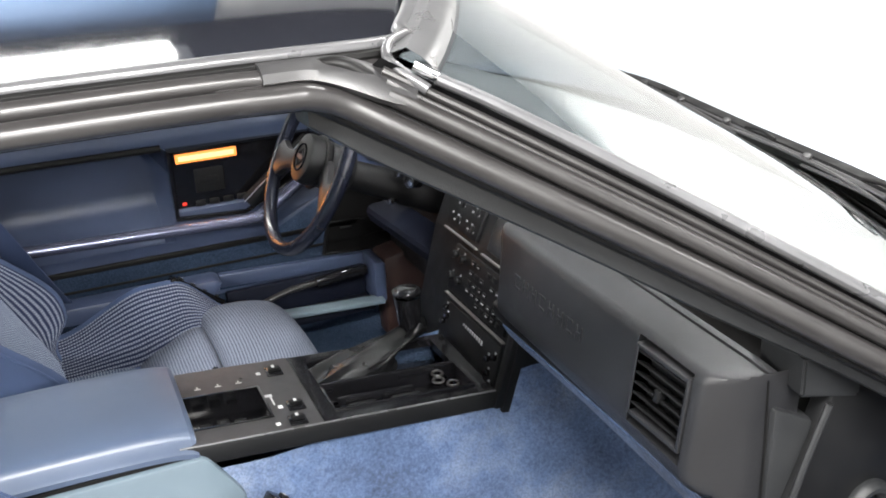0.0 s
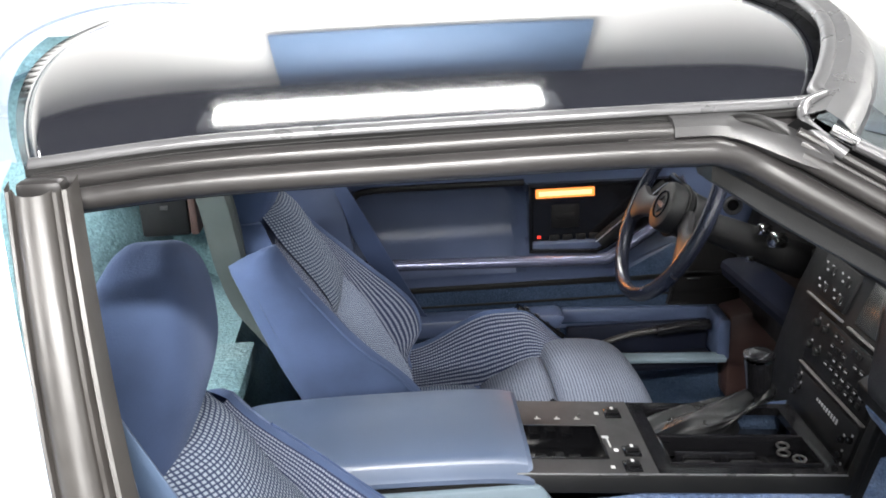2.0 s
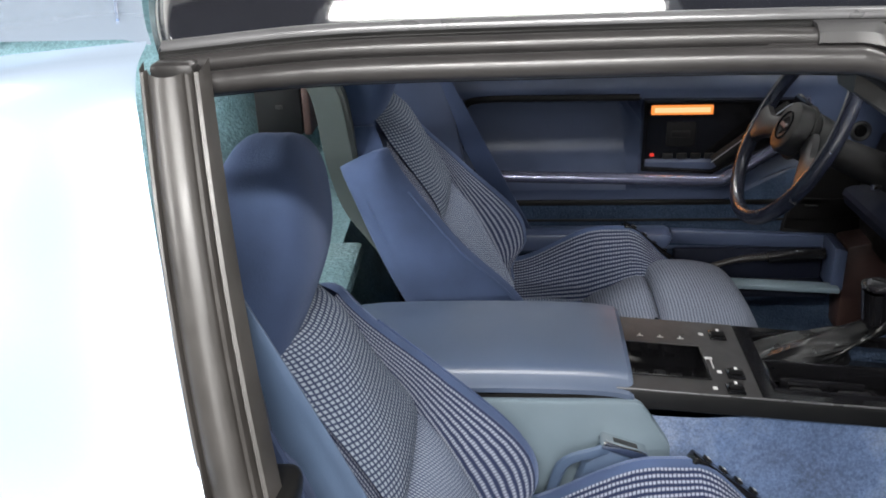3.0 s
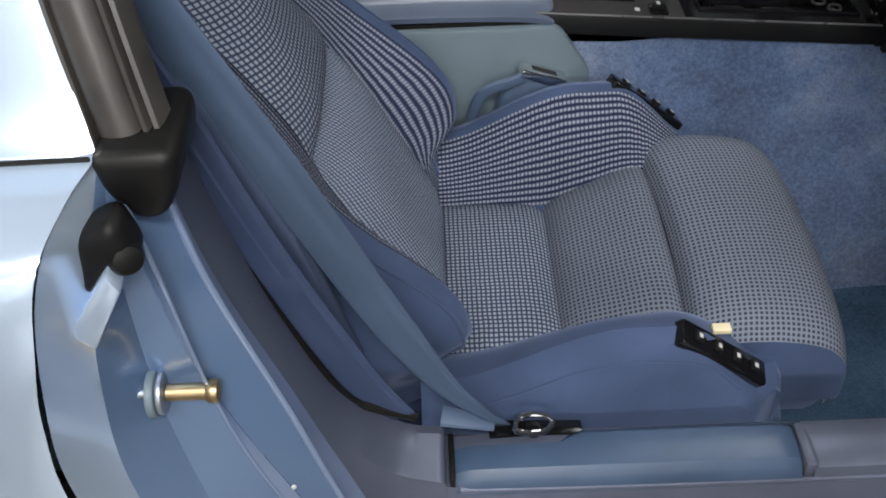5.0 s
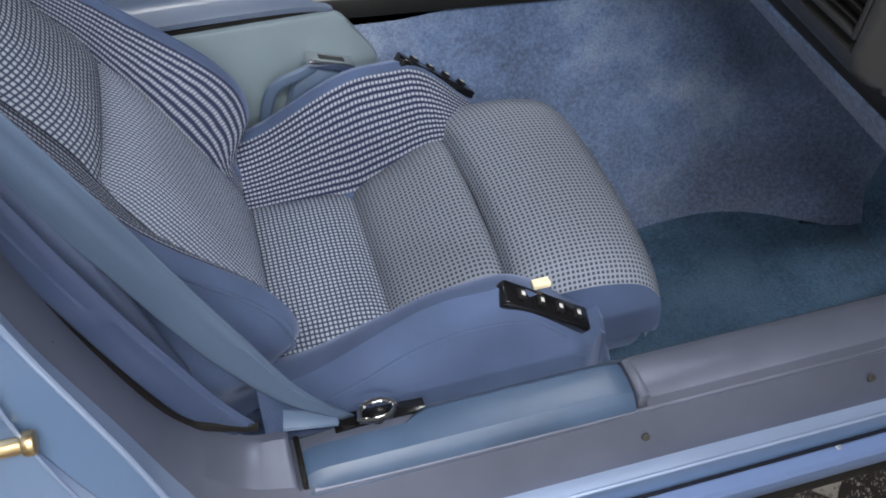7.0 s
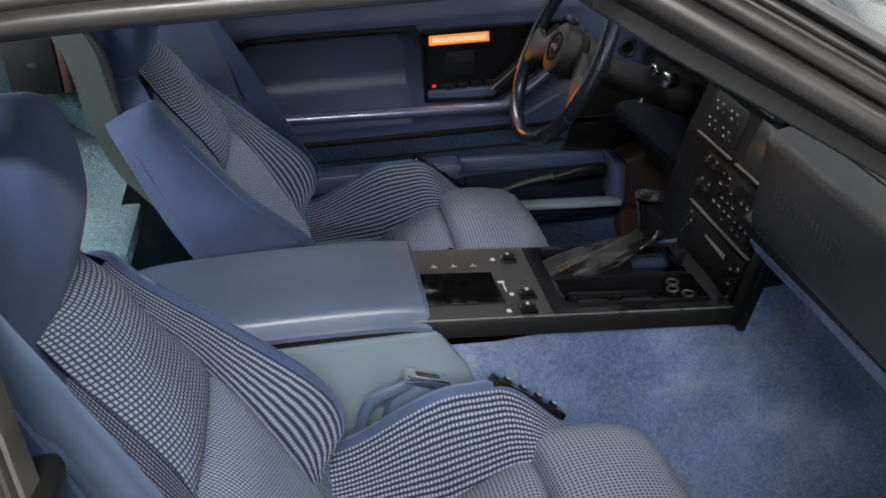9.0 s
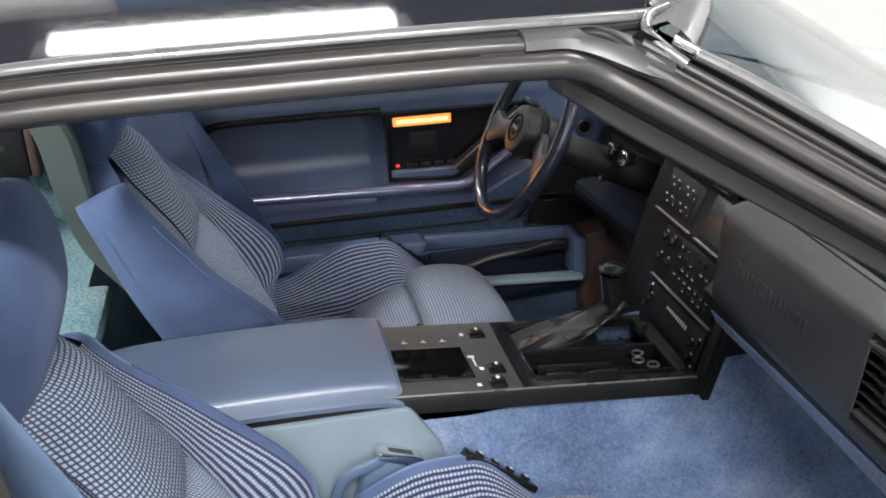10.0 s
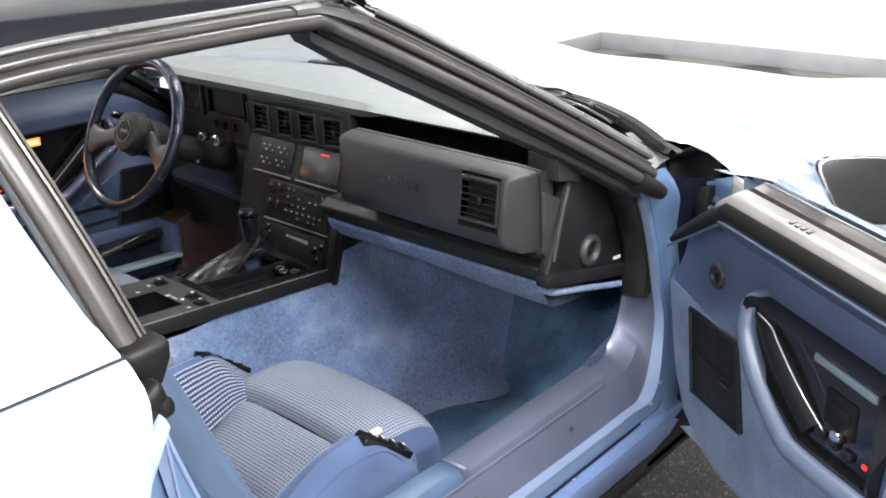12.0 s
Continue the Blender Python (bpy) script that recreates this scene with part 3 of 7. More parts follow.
# striker bolt on the jamb
striker = thing("door_striker", "yellow zinc door striker bolt with grey washer", "striker", at=(0, 0, 0))
part("stud", disc((0.196, -0.757, 0.687), (1, 0, 0), 0.0035, 0.04, 12), M["zinc"], striker)
part("washer", disc((0.222, -0.757, 0.687), (1, 0, 0), 0.018, 0.006, 24, None, 0.0015, 0.93), M["grey_blue"], striker, "pale plastic washer")
part("washer_lip", disc((0.229, -0.757, 0.687), (1, 0, 0), 0.0155, 0.004, 24, None, 0.001), M["zinc"], striker)
part("shank", disc((0.234, -0.757, 0.687), (1, 0, 0), 0.0062, 0.030, 16), M["brass"], striker)
part("head", disc((0.262, -0.757, 0.687), (1, 0, 0), 0.0088, 0.009, 18, None, 0.002), M["brass"], striker)
# drain clip and small marks on the pan
part("jamb_clip", disc((0.262, -0.7665, 0.470), (0.4, -1, 0), 0.006, 0.004, 12, None, 0.001), M["zinc"], car)
part("jamb_clip_tail", tube([(0.263, -0.769, 0.468), (0.262, -0.771, 0.445)], (0.004, 0.001), 8, 4), M["zinc"], car)
part("jamb_dot", disc((0.304, -0.7535, 0.552), (0.5, -1, 0), 0.002, 0.002, 8), M["white"], car)

# quarter panel and the roof pillar behind the door
def quarter(f=1):
    front = [(0.172, 0.548, 1.146), (0.179, 0.600, 1.122), (0.199, 0.654, 1.020), (0.222, 0.706, 0.930), (0.234, 0.733, 0.893), (0.236, 0.742, 0.887), (0.228, 0.775, 0.885), (0.216, 0.815, 0.868), (0.200, 0.826, 0.810), (0.184, 0.826, 0.745), (0.170, 0.820, 0.640), (0.176, 0.812, 0.420), (0.230, 0.790, 0.330), (0.300, 0.775, 0.310), (0.36, 0.757, 0.300)]
    rows = []
    for k, dx in enumerate((0.0, 0.012, 0.10, 0.25, 0.45, 0.70, 1.0, 1.3)):
        row = []
        for x, y, z in spline([(a, -b * f, c) for a, b, c in front], 84):
            out = 0.004 if k else 0.0
            bulge = 0.05 * ease(0.05, 0.8, dx) * ease(0.95, 0.75, z)
            drop = 0.30 * ease(0.0, 1.1, dx) * ease(0.93, 1.14, z)
            row.append((x - dx, y - f * (out + bulge), z - drop))
        rows.append(row)
    return skin(rows)


part("quarter_panel", quarter(1), M["paint"], car, "pale blue rear quarter panel")
part("far_quarter_panel", quarter(-1), M["paint"], car, "pale blue rear quarter panel")
# seam along the belt of the quarter
part("belt_seam", tube([(0.234, -0.744, 0.8885), (0.10, -0.7465, 0.889), (-0.30, -0.7465, 0.889)], 0.0016, 6, 12), M["rubber_dark"], car)
# latch bumper on the jamb below the roof pillar
bump = thing("door_bumper", "black rubber door bumper on the jamb", "bumper")
part("pad", prism([(0.222, 0.858), (0.250, 0.872), (0.258, 0.838), (0.232, 0.812), (0.214, 0.815)], "y", -0.782, -0.752, 0.011, 3), M["rubber_dark"], bump)
part("stop", disc((0.240, -0.762, 0.836), (0.5, -0.80, 0.3), 0.0115, 0.026, 20, None, 0.006, 0.9), M["rubber_dark"], bump)
part("bracket", prism([(0.204, 0.793), (0.217, 0.776), (0.246, 0.828), (0.240, 0.842)], "y", -0.792, -0.772, 0.003), M["paint"], car)

# weather strip down the rear pillar
def pillar_strip(f=1):
    t = thing("pillar_weatherstrip", "ribbed black rubber weatherstrip on the rear roof pillar", "weatherstrip")
    rows = []
    n = 34
    for i in range(n):
        s = i / (n - 1)
        z = lerp(1.137, 0.880, s)
        y = -(lerp(0.590, 0.724, s) + 0.012 * math.sin(math.pi * s))
        x = lerp(0.180, 0.230, s)
        w = lerp(0.043, 0.047, s)
        prof = [(0.0, 0.010), (0.015, -0.002), (0.06, -0.006), (0.10, -0.005), (0.13, -0.001), (0.16, -0.004), (0.24, -0.0095), (0.36, -0.0125), (0.50, -0.0130), (0.62, -0.0115), (0.70, -0.0085), (0.735, -0.0045), (0.76, -0.0085), (0.82, -0.0090), (0.855, -0.003), (0.89, -0.0065), (0.95, -0.006), (0.985, 0.0), (1.0, 0.014)]
        rows.append([(x + w * a, (y + b) * f, z + 0.25 * b) for a, b in prof])
    part("ribs", skin(rows), M["rubber"], t)
    part("end_block", prism([(0.232, 0.892), (0.236, 0.866), (0.248, 0.843), (0.268, 0.842), (0.283, 0.872), (0.284, 0.894)], "y", -0.750 * f, -0.676 * f, 0.017, 4), M["rubber_dark"], t, "black rubber end of the pillar strip")
    return t


pillar_strip(1)

# roof panel
ROOF_TOP = 1.146


def roof_edge(y, front):
    c = 1 - (abs(y) / 0.55) ** 2.4
    return lerp(0.715, 0.870, c) if front else lerp(0.180, 0.075, c)


rows = []
for i in range(33):
    s = i / 32
    row = []
    for j in range(49):
        y = -0.550 + 1.10 * j / 48
        x = lerp(roof_edge(y, False), roof_edge(y, True), s)
        c = 1 - (abs(y) / 0.55) ** 2.2
        edge = 0.012 * (abs(2 * s - 1) ** 6)
        row.append((x, y, ROOF_TOP + 0.046 * c + 0.004 * math.sin(math.pi * s) - edge))
    rows.append(row)
roof = part("roof_panel", skin(rows), M["roof"], car, "glossy dark tinted lift-off roof panel")
mod = roof.modifiers.new("thickness", "SOLIDIFY")
mod.thickness, mod.offset = 0.02, -1

# mouldings that run along the roof rail and down the windscreen pillar
def door_frame(f=1):
    t = thing("door_frame_seal", "satin black roof rail and windscreen pillar mouldings with rubber door seal", "door seal")

    def line(yr, zr, yp, zp, first=0.0, last=2.0):
        """Along the roof rail, round the corner and down the pillar: (y, z) on the rail and where x is 0.9."""
        rail = [(x, yr + q, zr + dz) for x, q, dz in ((0.186, -0.004, -0.013), (0.30, -0.001, -0.003), (0.45, 0.0, 0.0), (0.57, 0.0, 0.001), (0.632, 0.0, 0.0), (0.648, 0.0, -0.001)) if x <= last]
        fall = [(x, yp + 0.375 * (x - 0.9), zp - 0.612 * (x - 0.9) - 0.10 * (x - 0.9) ** 2) for x in (0.672, 0.70, 0.78, 0.90, 1.02, 1.10, 1.17) if x <= last]
        return [(x, -y * f, z) for x, y, z in rail + fall if x >= first]

    for name, yr, zr, yp, zp, r0, r1, mat, label in (
        ("rail_groove", 0.5535, 1.1445, 0.6510, 1.0135, 0.0060, 0.0060, "rubber_dark", "dark groove above the rail moulding"),
        ("seal_groove", 0.5640, 1.1345, 0.6520, 0.9960, 0.0060, 0.0075, "rubber_dark", "dark groove above the seal"),
        ("door_seal", 0.5745, 1.1310, 0.6590, 0.9870, 0.0088, 0.0114, "trim", "rounded door seal"),
        # shaded underside of the seal, put in as a dark tube
        ("seal_shadow", 0.5720, 1.1265, 0.6450, 0.9770, 0.0055, 0.0080, "rubber_dark", "shade under the seal, drawn as a dark tube"),
    ):
        part(name, tube(line(yr, zr, yp, zp), (r0, r1), 14, 110, flat=0.92), M[mat], t, label)
    part("rail_moulding", tube(line(0.5605, 1.1420, 0, 0, 0.0, 0.64), 0.0076, 14, 60, flat=0.92), M["trim"], t, "satin rounded rail moulding")
    part("pillar_moulding", tube(line(0, 0, 0.6585, 1.0080, 0.695), 0.0064, 14, 60), M["trim"], t, "satin rounded pillar moulding")
    part("pillar_bead", tube(line(0, 0, 0.6570, 1.0165, 0.70), 0.0021, 8, 40), M["trim"], t, "thin satin bead down the pillar")
    part("screen_moulding", tube([(0.735, -0.587 * f, 1.134)] + line(0, 0, 0.6480, 1.0378, 0.77), (0.0055, 0.0092), 12, 40, flat=0.8), M["bright_trim"], t, "bright moulding beside the windscreen")
    upper, lower = spline(line(0, 0, 0.6480, 1.0320, 0.70), 30), spline(line(0, 0, 0.6560, 1.0150, 0.70), 30)
    part("channel_bead", tube(line(0, 0, 0.6500, 1.0232, 0.70), 0.0036, 10, 40), M["trim"], t, "satin bead in the pillar channel")
    # hollow sheet whose matt black also paints the channel's shade
    part("pillar_cap", skin([[a, a.lerp(b, 0.12) + Vector((-0.006, 0.011 * f, -0.007)), a.lerp(b, 0.8) + Vector((-0.006, 0.011 * f, -0.007)), b.lerp(a, 0.10), b] for a, b in zip(upper, lower)]), M["slat"], t, "channel down the pillar, shade put into its black")
    pts = [(0.182, 0.544, 1.140), (0.30, 0.546, 1.150), (0.45, 0.546, 1.153), (0.60, 0.545, 1.154)] + [(roof_edge(y, True) - 0.001, y, ROOF_TOP + 0.046 * (1 - (y / 0.55) ** 2.2) + 0.004) for y in (0.535, 0.510, 0.47, 0.40, 0.30, 0.15, 0.02)]
    part("roof_moulding", tube([(x, -y * f, z) for x, y, z in pts], 0.0066, 14, 80, flat=0.8), M["bright_trim"], t, "bright satin moulding round the roof panel")
    part("roof_groove", tube([(x - 0.001, -(y + 0.005) * f, z - 0.006) for x, y, z in pts[:6]], 0.0052, 10, 50), M["rubber_dark"], t)
    rows = []
    for i in range(30):
        x = lerp(0.652, 1.16, i / 29)
        y, z = 0.6400 + 0.375 * (x - 0.9), 0.9735 - 0.612 * (x - 0.9) - 0.10 * (x - 0.9) ** 2
        w = 0.0215 - 0.004 * ease(0.70, 0.652, x) - 0.0055 * ease(0.92, 1.05, x)
        rows.append([(x, -(y + a) * f, z + b) for a, b in ((0.0005, 0.0), (0.0025, -0.002), (0.0020, -w + 0.002), (-0.001, -w), (-0.030, -w - 0.001), (-0.046, -0.004), (-0.040, 0.010), (-0.006, 0.006))])
    part("inner_cover", skin(rows, None, True, True), M["dash"], t, "charcoal inner pillar cover")
    return t


door_frame(1)
door_frame(-1)
part("rail_end_plate", box(0.181, 0.212, -0.5785, -0.5600, 1.116, 1.1365, 0.004), M["trim"], car, "worn end plate of the roof rail")
part("pillar_boot", tube([(1.140, -0.744, 0.832), (1.170, -0.757, 0.812), (1.190, -0.762, 0.800)], (0.019, 0.013), 16, 14, flat=0.95), M["rubber_dark"], car, "black rubber boot at the pillar's foot")
part("corner_base", skin([[(x, -0.530, 1.149), (x + 0.004, -0.546, 1.1500 - 0.3 * max(0.0, x - 0.69)), (x + 0.004, -0.560, 1.1465 - 0.4 * max(0.0, x - 0.66)), (x, -0.574, 1.1360 - 0.4 * max(0.0, x - 0.66))] for x in (0.585, 0.62, 0.65, 0.68, 0.70, 0.715)]), M["trim"], car, "flat satin base of the corner")
# flat corner fitting where rail and pillar meet
rows = []
for i in range(22):
    s = i / 21
    x = lerp(0.618, 0.728, s)
    top = Vector((x, -lerp(0.5525, 0.5680, ease(0.3, 1.0, s)), 1.1525 - 0.018 * ease(0.45, 1.05, s)))
    low = Vector((x - 0.012 * s, -lerp(0.5715, 0.5945, ease(0.2, 1.0, s)), 1.1415 - 0.024 * ease(0.25, 1.1, s)))
    rows.append([top + Vector((0, 0.006, -0.006)), top, top.lerp(low, 0.3) + Vector((0, -0.0035, 0.003)), top.lerp(low, 0.7) + Vector((0, -0.0035, 0.003)), low, low + Vector((0, 0.006, -0.004))])
part("corner_cap", skin(rows, None, False, True), M["plate"], car, "smooth grey corner fitting between roof rail and pillar")
part("corner_roll", tube([(0.735, -0.535, 1.158), (0.716, -0.548, 1.155), (0.709, -0.563, 1.147), (0.716, -0.578, 1.137), (0.728, -0.588, 1.127)], (0.0035, 0.0045), 12, 20), M["bright_trim"], car, "bright rolled end of the roof moulding")
part("corner_clip", tube([(0.722, -0.578, 1.1435), (0.742, -0.588, 1.132), (0.756, -0.594, 1.124)], (0.0065, 0.004), 10, 8, flat=0.6), M["chrome"], car, "bright metal corner clip")

# windscreen, header and cowl
def cowl_x(y):
    a = abs(y)
    return 1.445 - 0.215 * (a / 0.742) ** 2.3


def screen_at(s, y_rel):
    y_top, y_low = 0.566 * y_rel, 0.772 * y_rel
    top = Vector((roof_edge(y_top, True) + 0.012, y_top, ROOF_TOP + 0.046 * (1 - abs(y_rel) ** 2.2) + 0.002))
    low = Vector((cowl_x(y_low), y_low, 0.852))
    p = top.lerp(low, s)
    p.z -= 0.006 * math.sin(math.pi * s) * (1 - y_rel * y_rel)
    return p


windscreen = part("windscreen", skin([[screen_at(i / 16, -1 + 2 * j / 28) for j in range(29)] for i in range(17)]), M["windscreen"], car, "green tinted curved windscreen")
windscreen.visible_shadow = False
mod = windscreen.modifiers.new("thickness", "SOLIDIFY")
mod.thickness, mod.offset, mod.use_rim = 0.005, -1, False
part("windscreen_header", skin([[screen_at(s, -1 + 2 * j / 28) + Vector((dx, 0, dz)) for j in range(29)] for s, dx, dz in ((0.0, -0.010, 0.002), (0.01, 0.0, 0.009), (0.03, 0.0, 0.008), (0.043, 0.0, 0.005), (0.048, 0.0, -0.004), (0.03, -0.015, -0.02))]), M["bright_trim"], car, "bright satin windscreen header")
rows = []
for dx, dz in ((-0.012, 0.004), (0.004, 0.010), (0.016, 0.002), (0.030, -0.004), (0.042, -0.002)):
    rows.append([(cowl_x(0.76 * r) + dx, 0.76 * r, 0.856 + dz) for r in (-1 + 2 * j / 40 for j in range(41))])
part("cowl_panel", skin(rows), M["rubber_dark"], car, "black cowl tray below the windscreen")


# black lip that closes the foot of the screen, with the parked wiper lying along it
LIP = spline([(1.492, 0.40, 0.880), (1.462, 0.18, 0.881), (1.418, -0.11, 0.881), (1.378, -0.42, 0.879), (1.312, -0.60, 0.874), (1.222, -0.748, 0.858)], 44)
rows = []
for i, p in enumerate(LIP):
    s = i / 43
    w = (0.006 + 0.034 * ease(0.0, 0.22, s)) * (0.45 + 0.55 * ease(1.0, 0.95, s))
    rows.append([p + Vector(q) for q in ((-w * 0.30, 0, -0.004), (-w * 0.26, 0, 0.004), (0, 0, 0.010), (w * 0.7, 0, 0.006), (w, 0, -0.010), (w, 0, -0.040))])
part("cowl_lip", skin(rows), M["lip"], car, "black rubber lip at the foot of the windscreen")
wiper = thing("windscreen_wiper", "black windscreen wiper with dull jointed arm", "wiper")
part("blade", tube([p + Vector((-0.012, 0, 0.004)) for p in LIP[4:36]], 0.0035, 6, 40, flat=2.2), M["rubber_dark"], wiper, "black rubber blade")
part("arm", tube([p + Vector((-0.010 - 0.012 * ease(4, 30, k), 0, 0.010)) for k, p in enumerate(LIP[8:28])], (0.002, 0.0045), 8, 30, flat=0.6), M["plate"], wiper, "dull dark metal arm")
for k in (12, 19, 26):
    p = LIP[k] + Vector((-0.006, 0, 0.014))
    part("bridge", tube([p + Vector((0.004, 0.035, 0)), p + Vector((0, 0, 0.004)), p + Vector((-0.006, -0.035, 0))], 0.0026, 8, 8), M["rubber_dark"], wiper)

for k in (9, 13, 17, 22, 27, 31):
    p = LIP[k] + Vector((-0.010 - 0.010 * ease(6, 30, k), 0, 0.012))
    part("pivot", disc(p, (-0.3, -0.2, 1), 0.0065, 0.006, 14, None, 0.0015), M["plate"], wiper, "dull pivot of the linkage")
for a, b, lift in ((8, 18, 0.006), (15, 29, 0.009), (22, 35, 0.005)):
    pts = [LIP[k] + Vector((-0.014 - 0.020 * ease(8, 34, k), 0, 0.004 + lift * math.sin(math.pi * (k - a) / (b - a)))) for k in range(a, b + 1)]
    part("linkage", tube(pts, 0.0024, 6, 20), M["trim"], wiper, "curved dull linkage rod")
for k in range(3):
    part("cowl_rib", tube([LIP[i] + Vector((-0.022 - 0.012 * k - 0.010 * ease(10, 36, i), 0, -0.010 - 0.004 * k)) for i in range(10, 38)], 0.0020, 6, 30), M["trim"], car, "grey rib of the cowl grille")

# bonnet and front wing, one clamshell
def bonnet_z(x, y):
    a = abs(y)
    return 0.862 - 0.075 * ease(1.40, 1.95, x) - 0.10 * max(0.0, (x - 1.45) / 1.25) ** 1.6 + 0.030 * bell(a, 0.62, 0.17) * ease(1.35, 1.8, x) - 0.10 * ease(0.70, 0.90, a) - 0.010 * ease(0.1, 0.5, a)


rows = []
for i in range(41):
    s = i / 40
    rows.append([(lerp(cowl_x(min(0.76, abs(y))) + 0.040 + 0.10 * ease(0.68, 0.78, abs(y)), 2.75, s), y, bonnet_z(lerp(cowl_x(min(0.76, abs(y))) + 0.040, 2.75, s), y)) for y in (-0.88 + 1.76 * j / 60 for j in range(61))])
rows.append([(p[0] + 0.03, p[1], p[2] - 0.05) for p in rows[-1]])
part("bonnet", skin(rows), M["paint"], car, "pale blue clamshell bonnet")
for f in (1, -1):
    rows = []
    for i in range(31):
        x = lerp(1.33, 2.78, i / 30)
        rows.append([(x, -y * f, z) for y, z in ((0.878, bonnet_z(x, 0.88) - 0.002), (0.892, bonnet_z(x, 0.88) - 0.03), (0.895, 0.60), (0.880, 0.40), (0.85, 0.22))])
    part("front_wing", skin(rows), M["paint"], car, "pale blue front wing")

# rear hatch: glass over the cargo bay
rows = []
for i in range(21):
    s = i / 20
    rows.append([(lerp(roof_edge(0.55 * r, False) - 0.150, -1.05, s), 0.545 * r * lerp(1.0, 1.15, s), ROOF_TOP + 0.040 * (1 - abs(r) ** 2.2) - 0.30 * s**1.4) for r in (-1 + 2 * j / 24 for j in range(25))])
hatch = part("hatch_glass", skin(rows), M["windscreen"], car, "tinted rear hatch glass")
hatch.visible_shadow = False
mod = hatch.modifiers.new("thickness", "SOLIDIFY")
mod.thickness, mod.offset, mod.use_rim = 0.005, -1, False
rows = []
for dx in (0.0, -0.020, -0.060, -0.110, -0.155):
    rows.append([(roof_edge(0.55 * r, False) - 0.004 + dx, 0.551 * r, ROOF_TOP + 0.046 * (1 - abs(r) ** 2.2) - 0.002 + 0.004 * (dx < 0)) for r in (-1 + 2 * j / 32 for j in range(33))])
part("roof_halo", skin(rows), M["paint"], car, "pale blue bar behind the roof panel")
part("halo_seam", tube([(p[0], p[1], p[2] + 0.001) for p in rows[1][1:-1]], 0.0010, 6, 50), M["flange"], car, "thin blue seam across the bar")

# floor pan and outer sides that close the tub
part("floor_pan", box(-0.95, 1.62, -0.70, 0.70, 0.150, 0.195, 0.01), M["rubber_dark"], car, "black underside of the cabin tub")
for f in (1, -1):
    part("inner_sill_wall", box(-0.90, 1.40, min(f * 0.640, f * 0.660), max(f * 0.640, f * 0.660), 0.16, 0.425, 0.004), M["rubber_dark"], car)
part("toe_wall", box(1.52, 1.60, -0.70, 0.70, 0.16, 0.80, 0.01), M["rubber_dark"], car)
for f in (1, -1):
    part("kick_wall", box(1.30, 1.58, min(f * 0.66, f * 0.70), max(f * 0.66, f * 0.70), 0.16, 0.80, 0.01), M["rubber_dark"], car)


# ---- seats ----
def back_x(z):
    """Forward face of the backrest's middle."""
    return 0.63 - 0.466 * z


def wing_out(z):
    return lerp(0.178, 0.118, ease(0.62, 0.85, z)) - 0.03 * ease(0.52, 0.44, z)


def wing_fwd(z):
    return 0.070 * bell(z, 0.545, 0.100) * ease(0.43, 0.50, z) - 0.026 * ease(0.67, 0.80, z)


def crown(z):
    return 0.026 * ease(0.68, 0.82, z)


def puffed(x0, x1, height, half, puff, n=22, m=25, hang=0.035, skew=0.0):
    """A stuffed cloth section: rows across the seat, rounded into its seams."""
    rows = []
    for i in range(n):
        s = i / (n - 1)
        x = lerp(x0, x1, s)
        e = 1 - abs(2 * s - 1) ** 5
        row = []
        for j in range(m):
            r = -1 + 2 * j / (m - 1)
            c = 1 - abs(r) ** 6
            w = half(s) if callable(half) else half
            row.append((x + skew * r, r * w, height(x) + puff * e * (0.35 + 0.65 * c) - hang * (1 - c) * 0.4 - 0.006 * (1 - e)))
        rows.append(row)
    return skin(rows)


def cushion_z(x):
    return lerp(0.414, 0.414, ease(0.40, 0.56, x)) + 0.044 * ease(0.552, 0.70, x) - 0.004


def bolster_top(x):
    return 0.455 + 0.070 * ease(0.42, 0.61, x) - 0.085 * ease(0.655, 0.775, x)


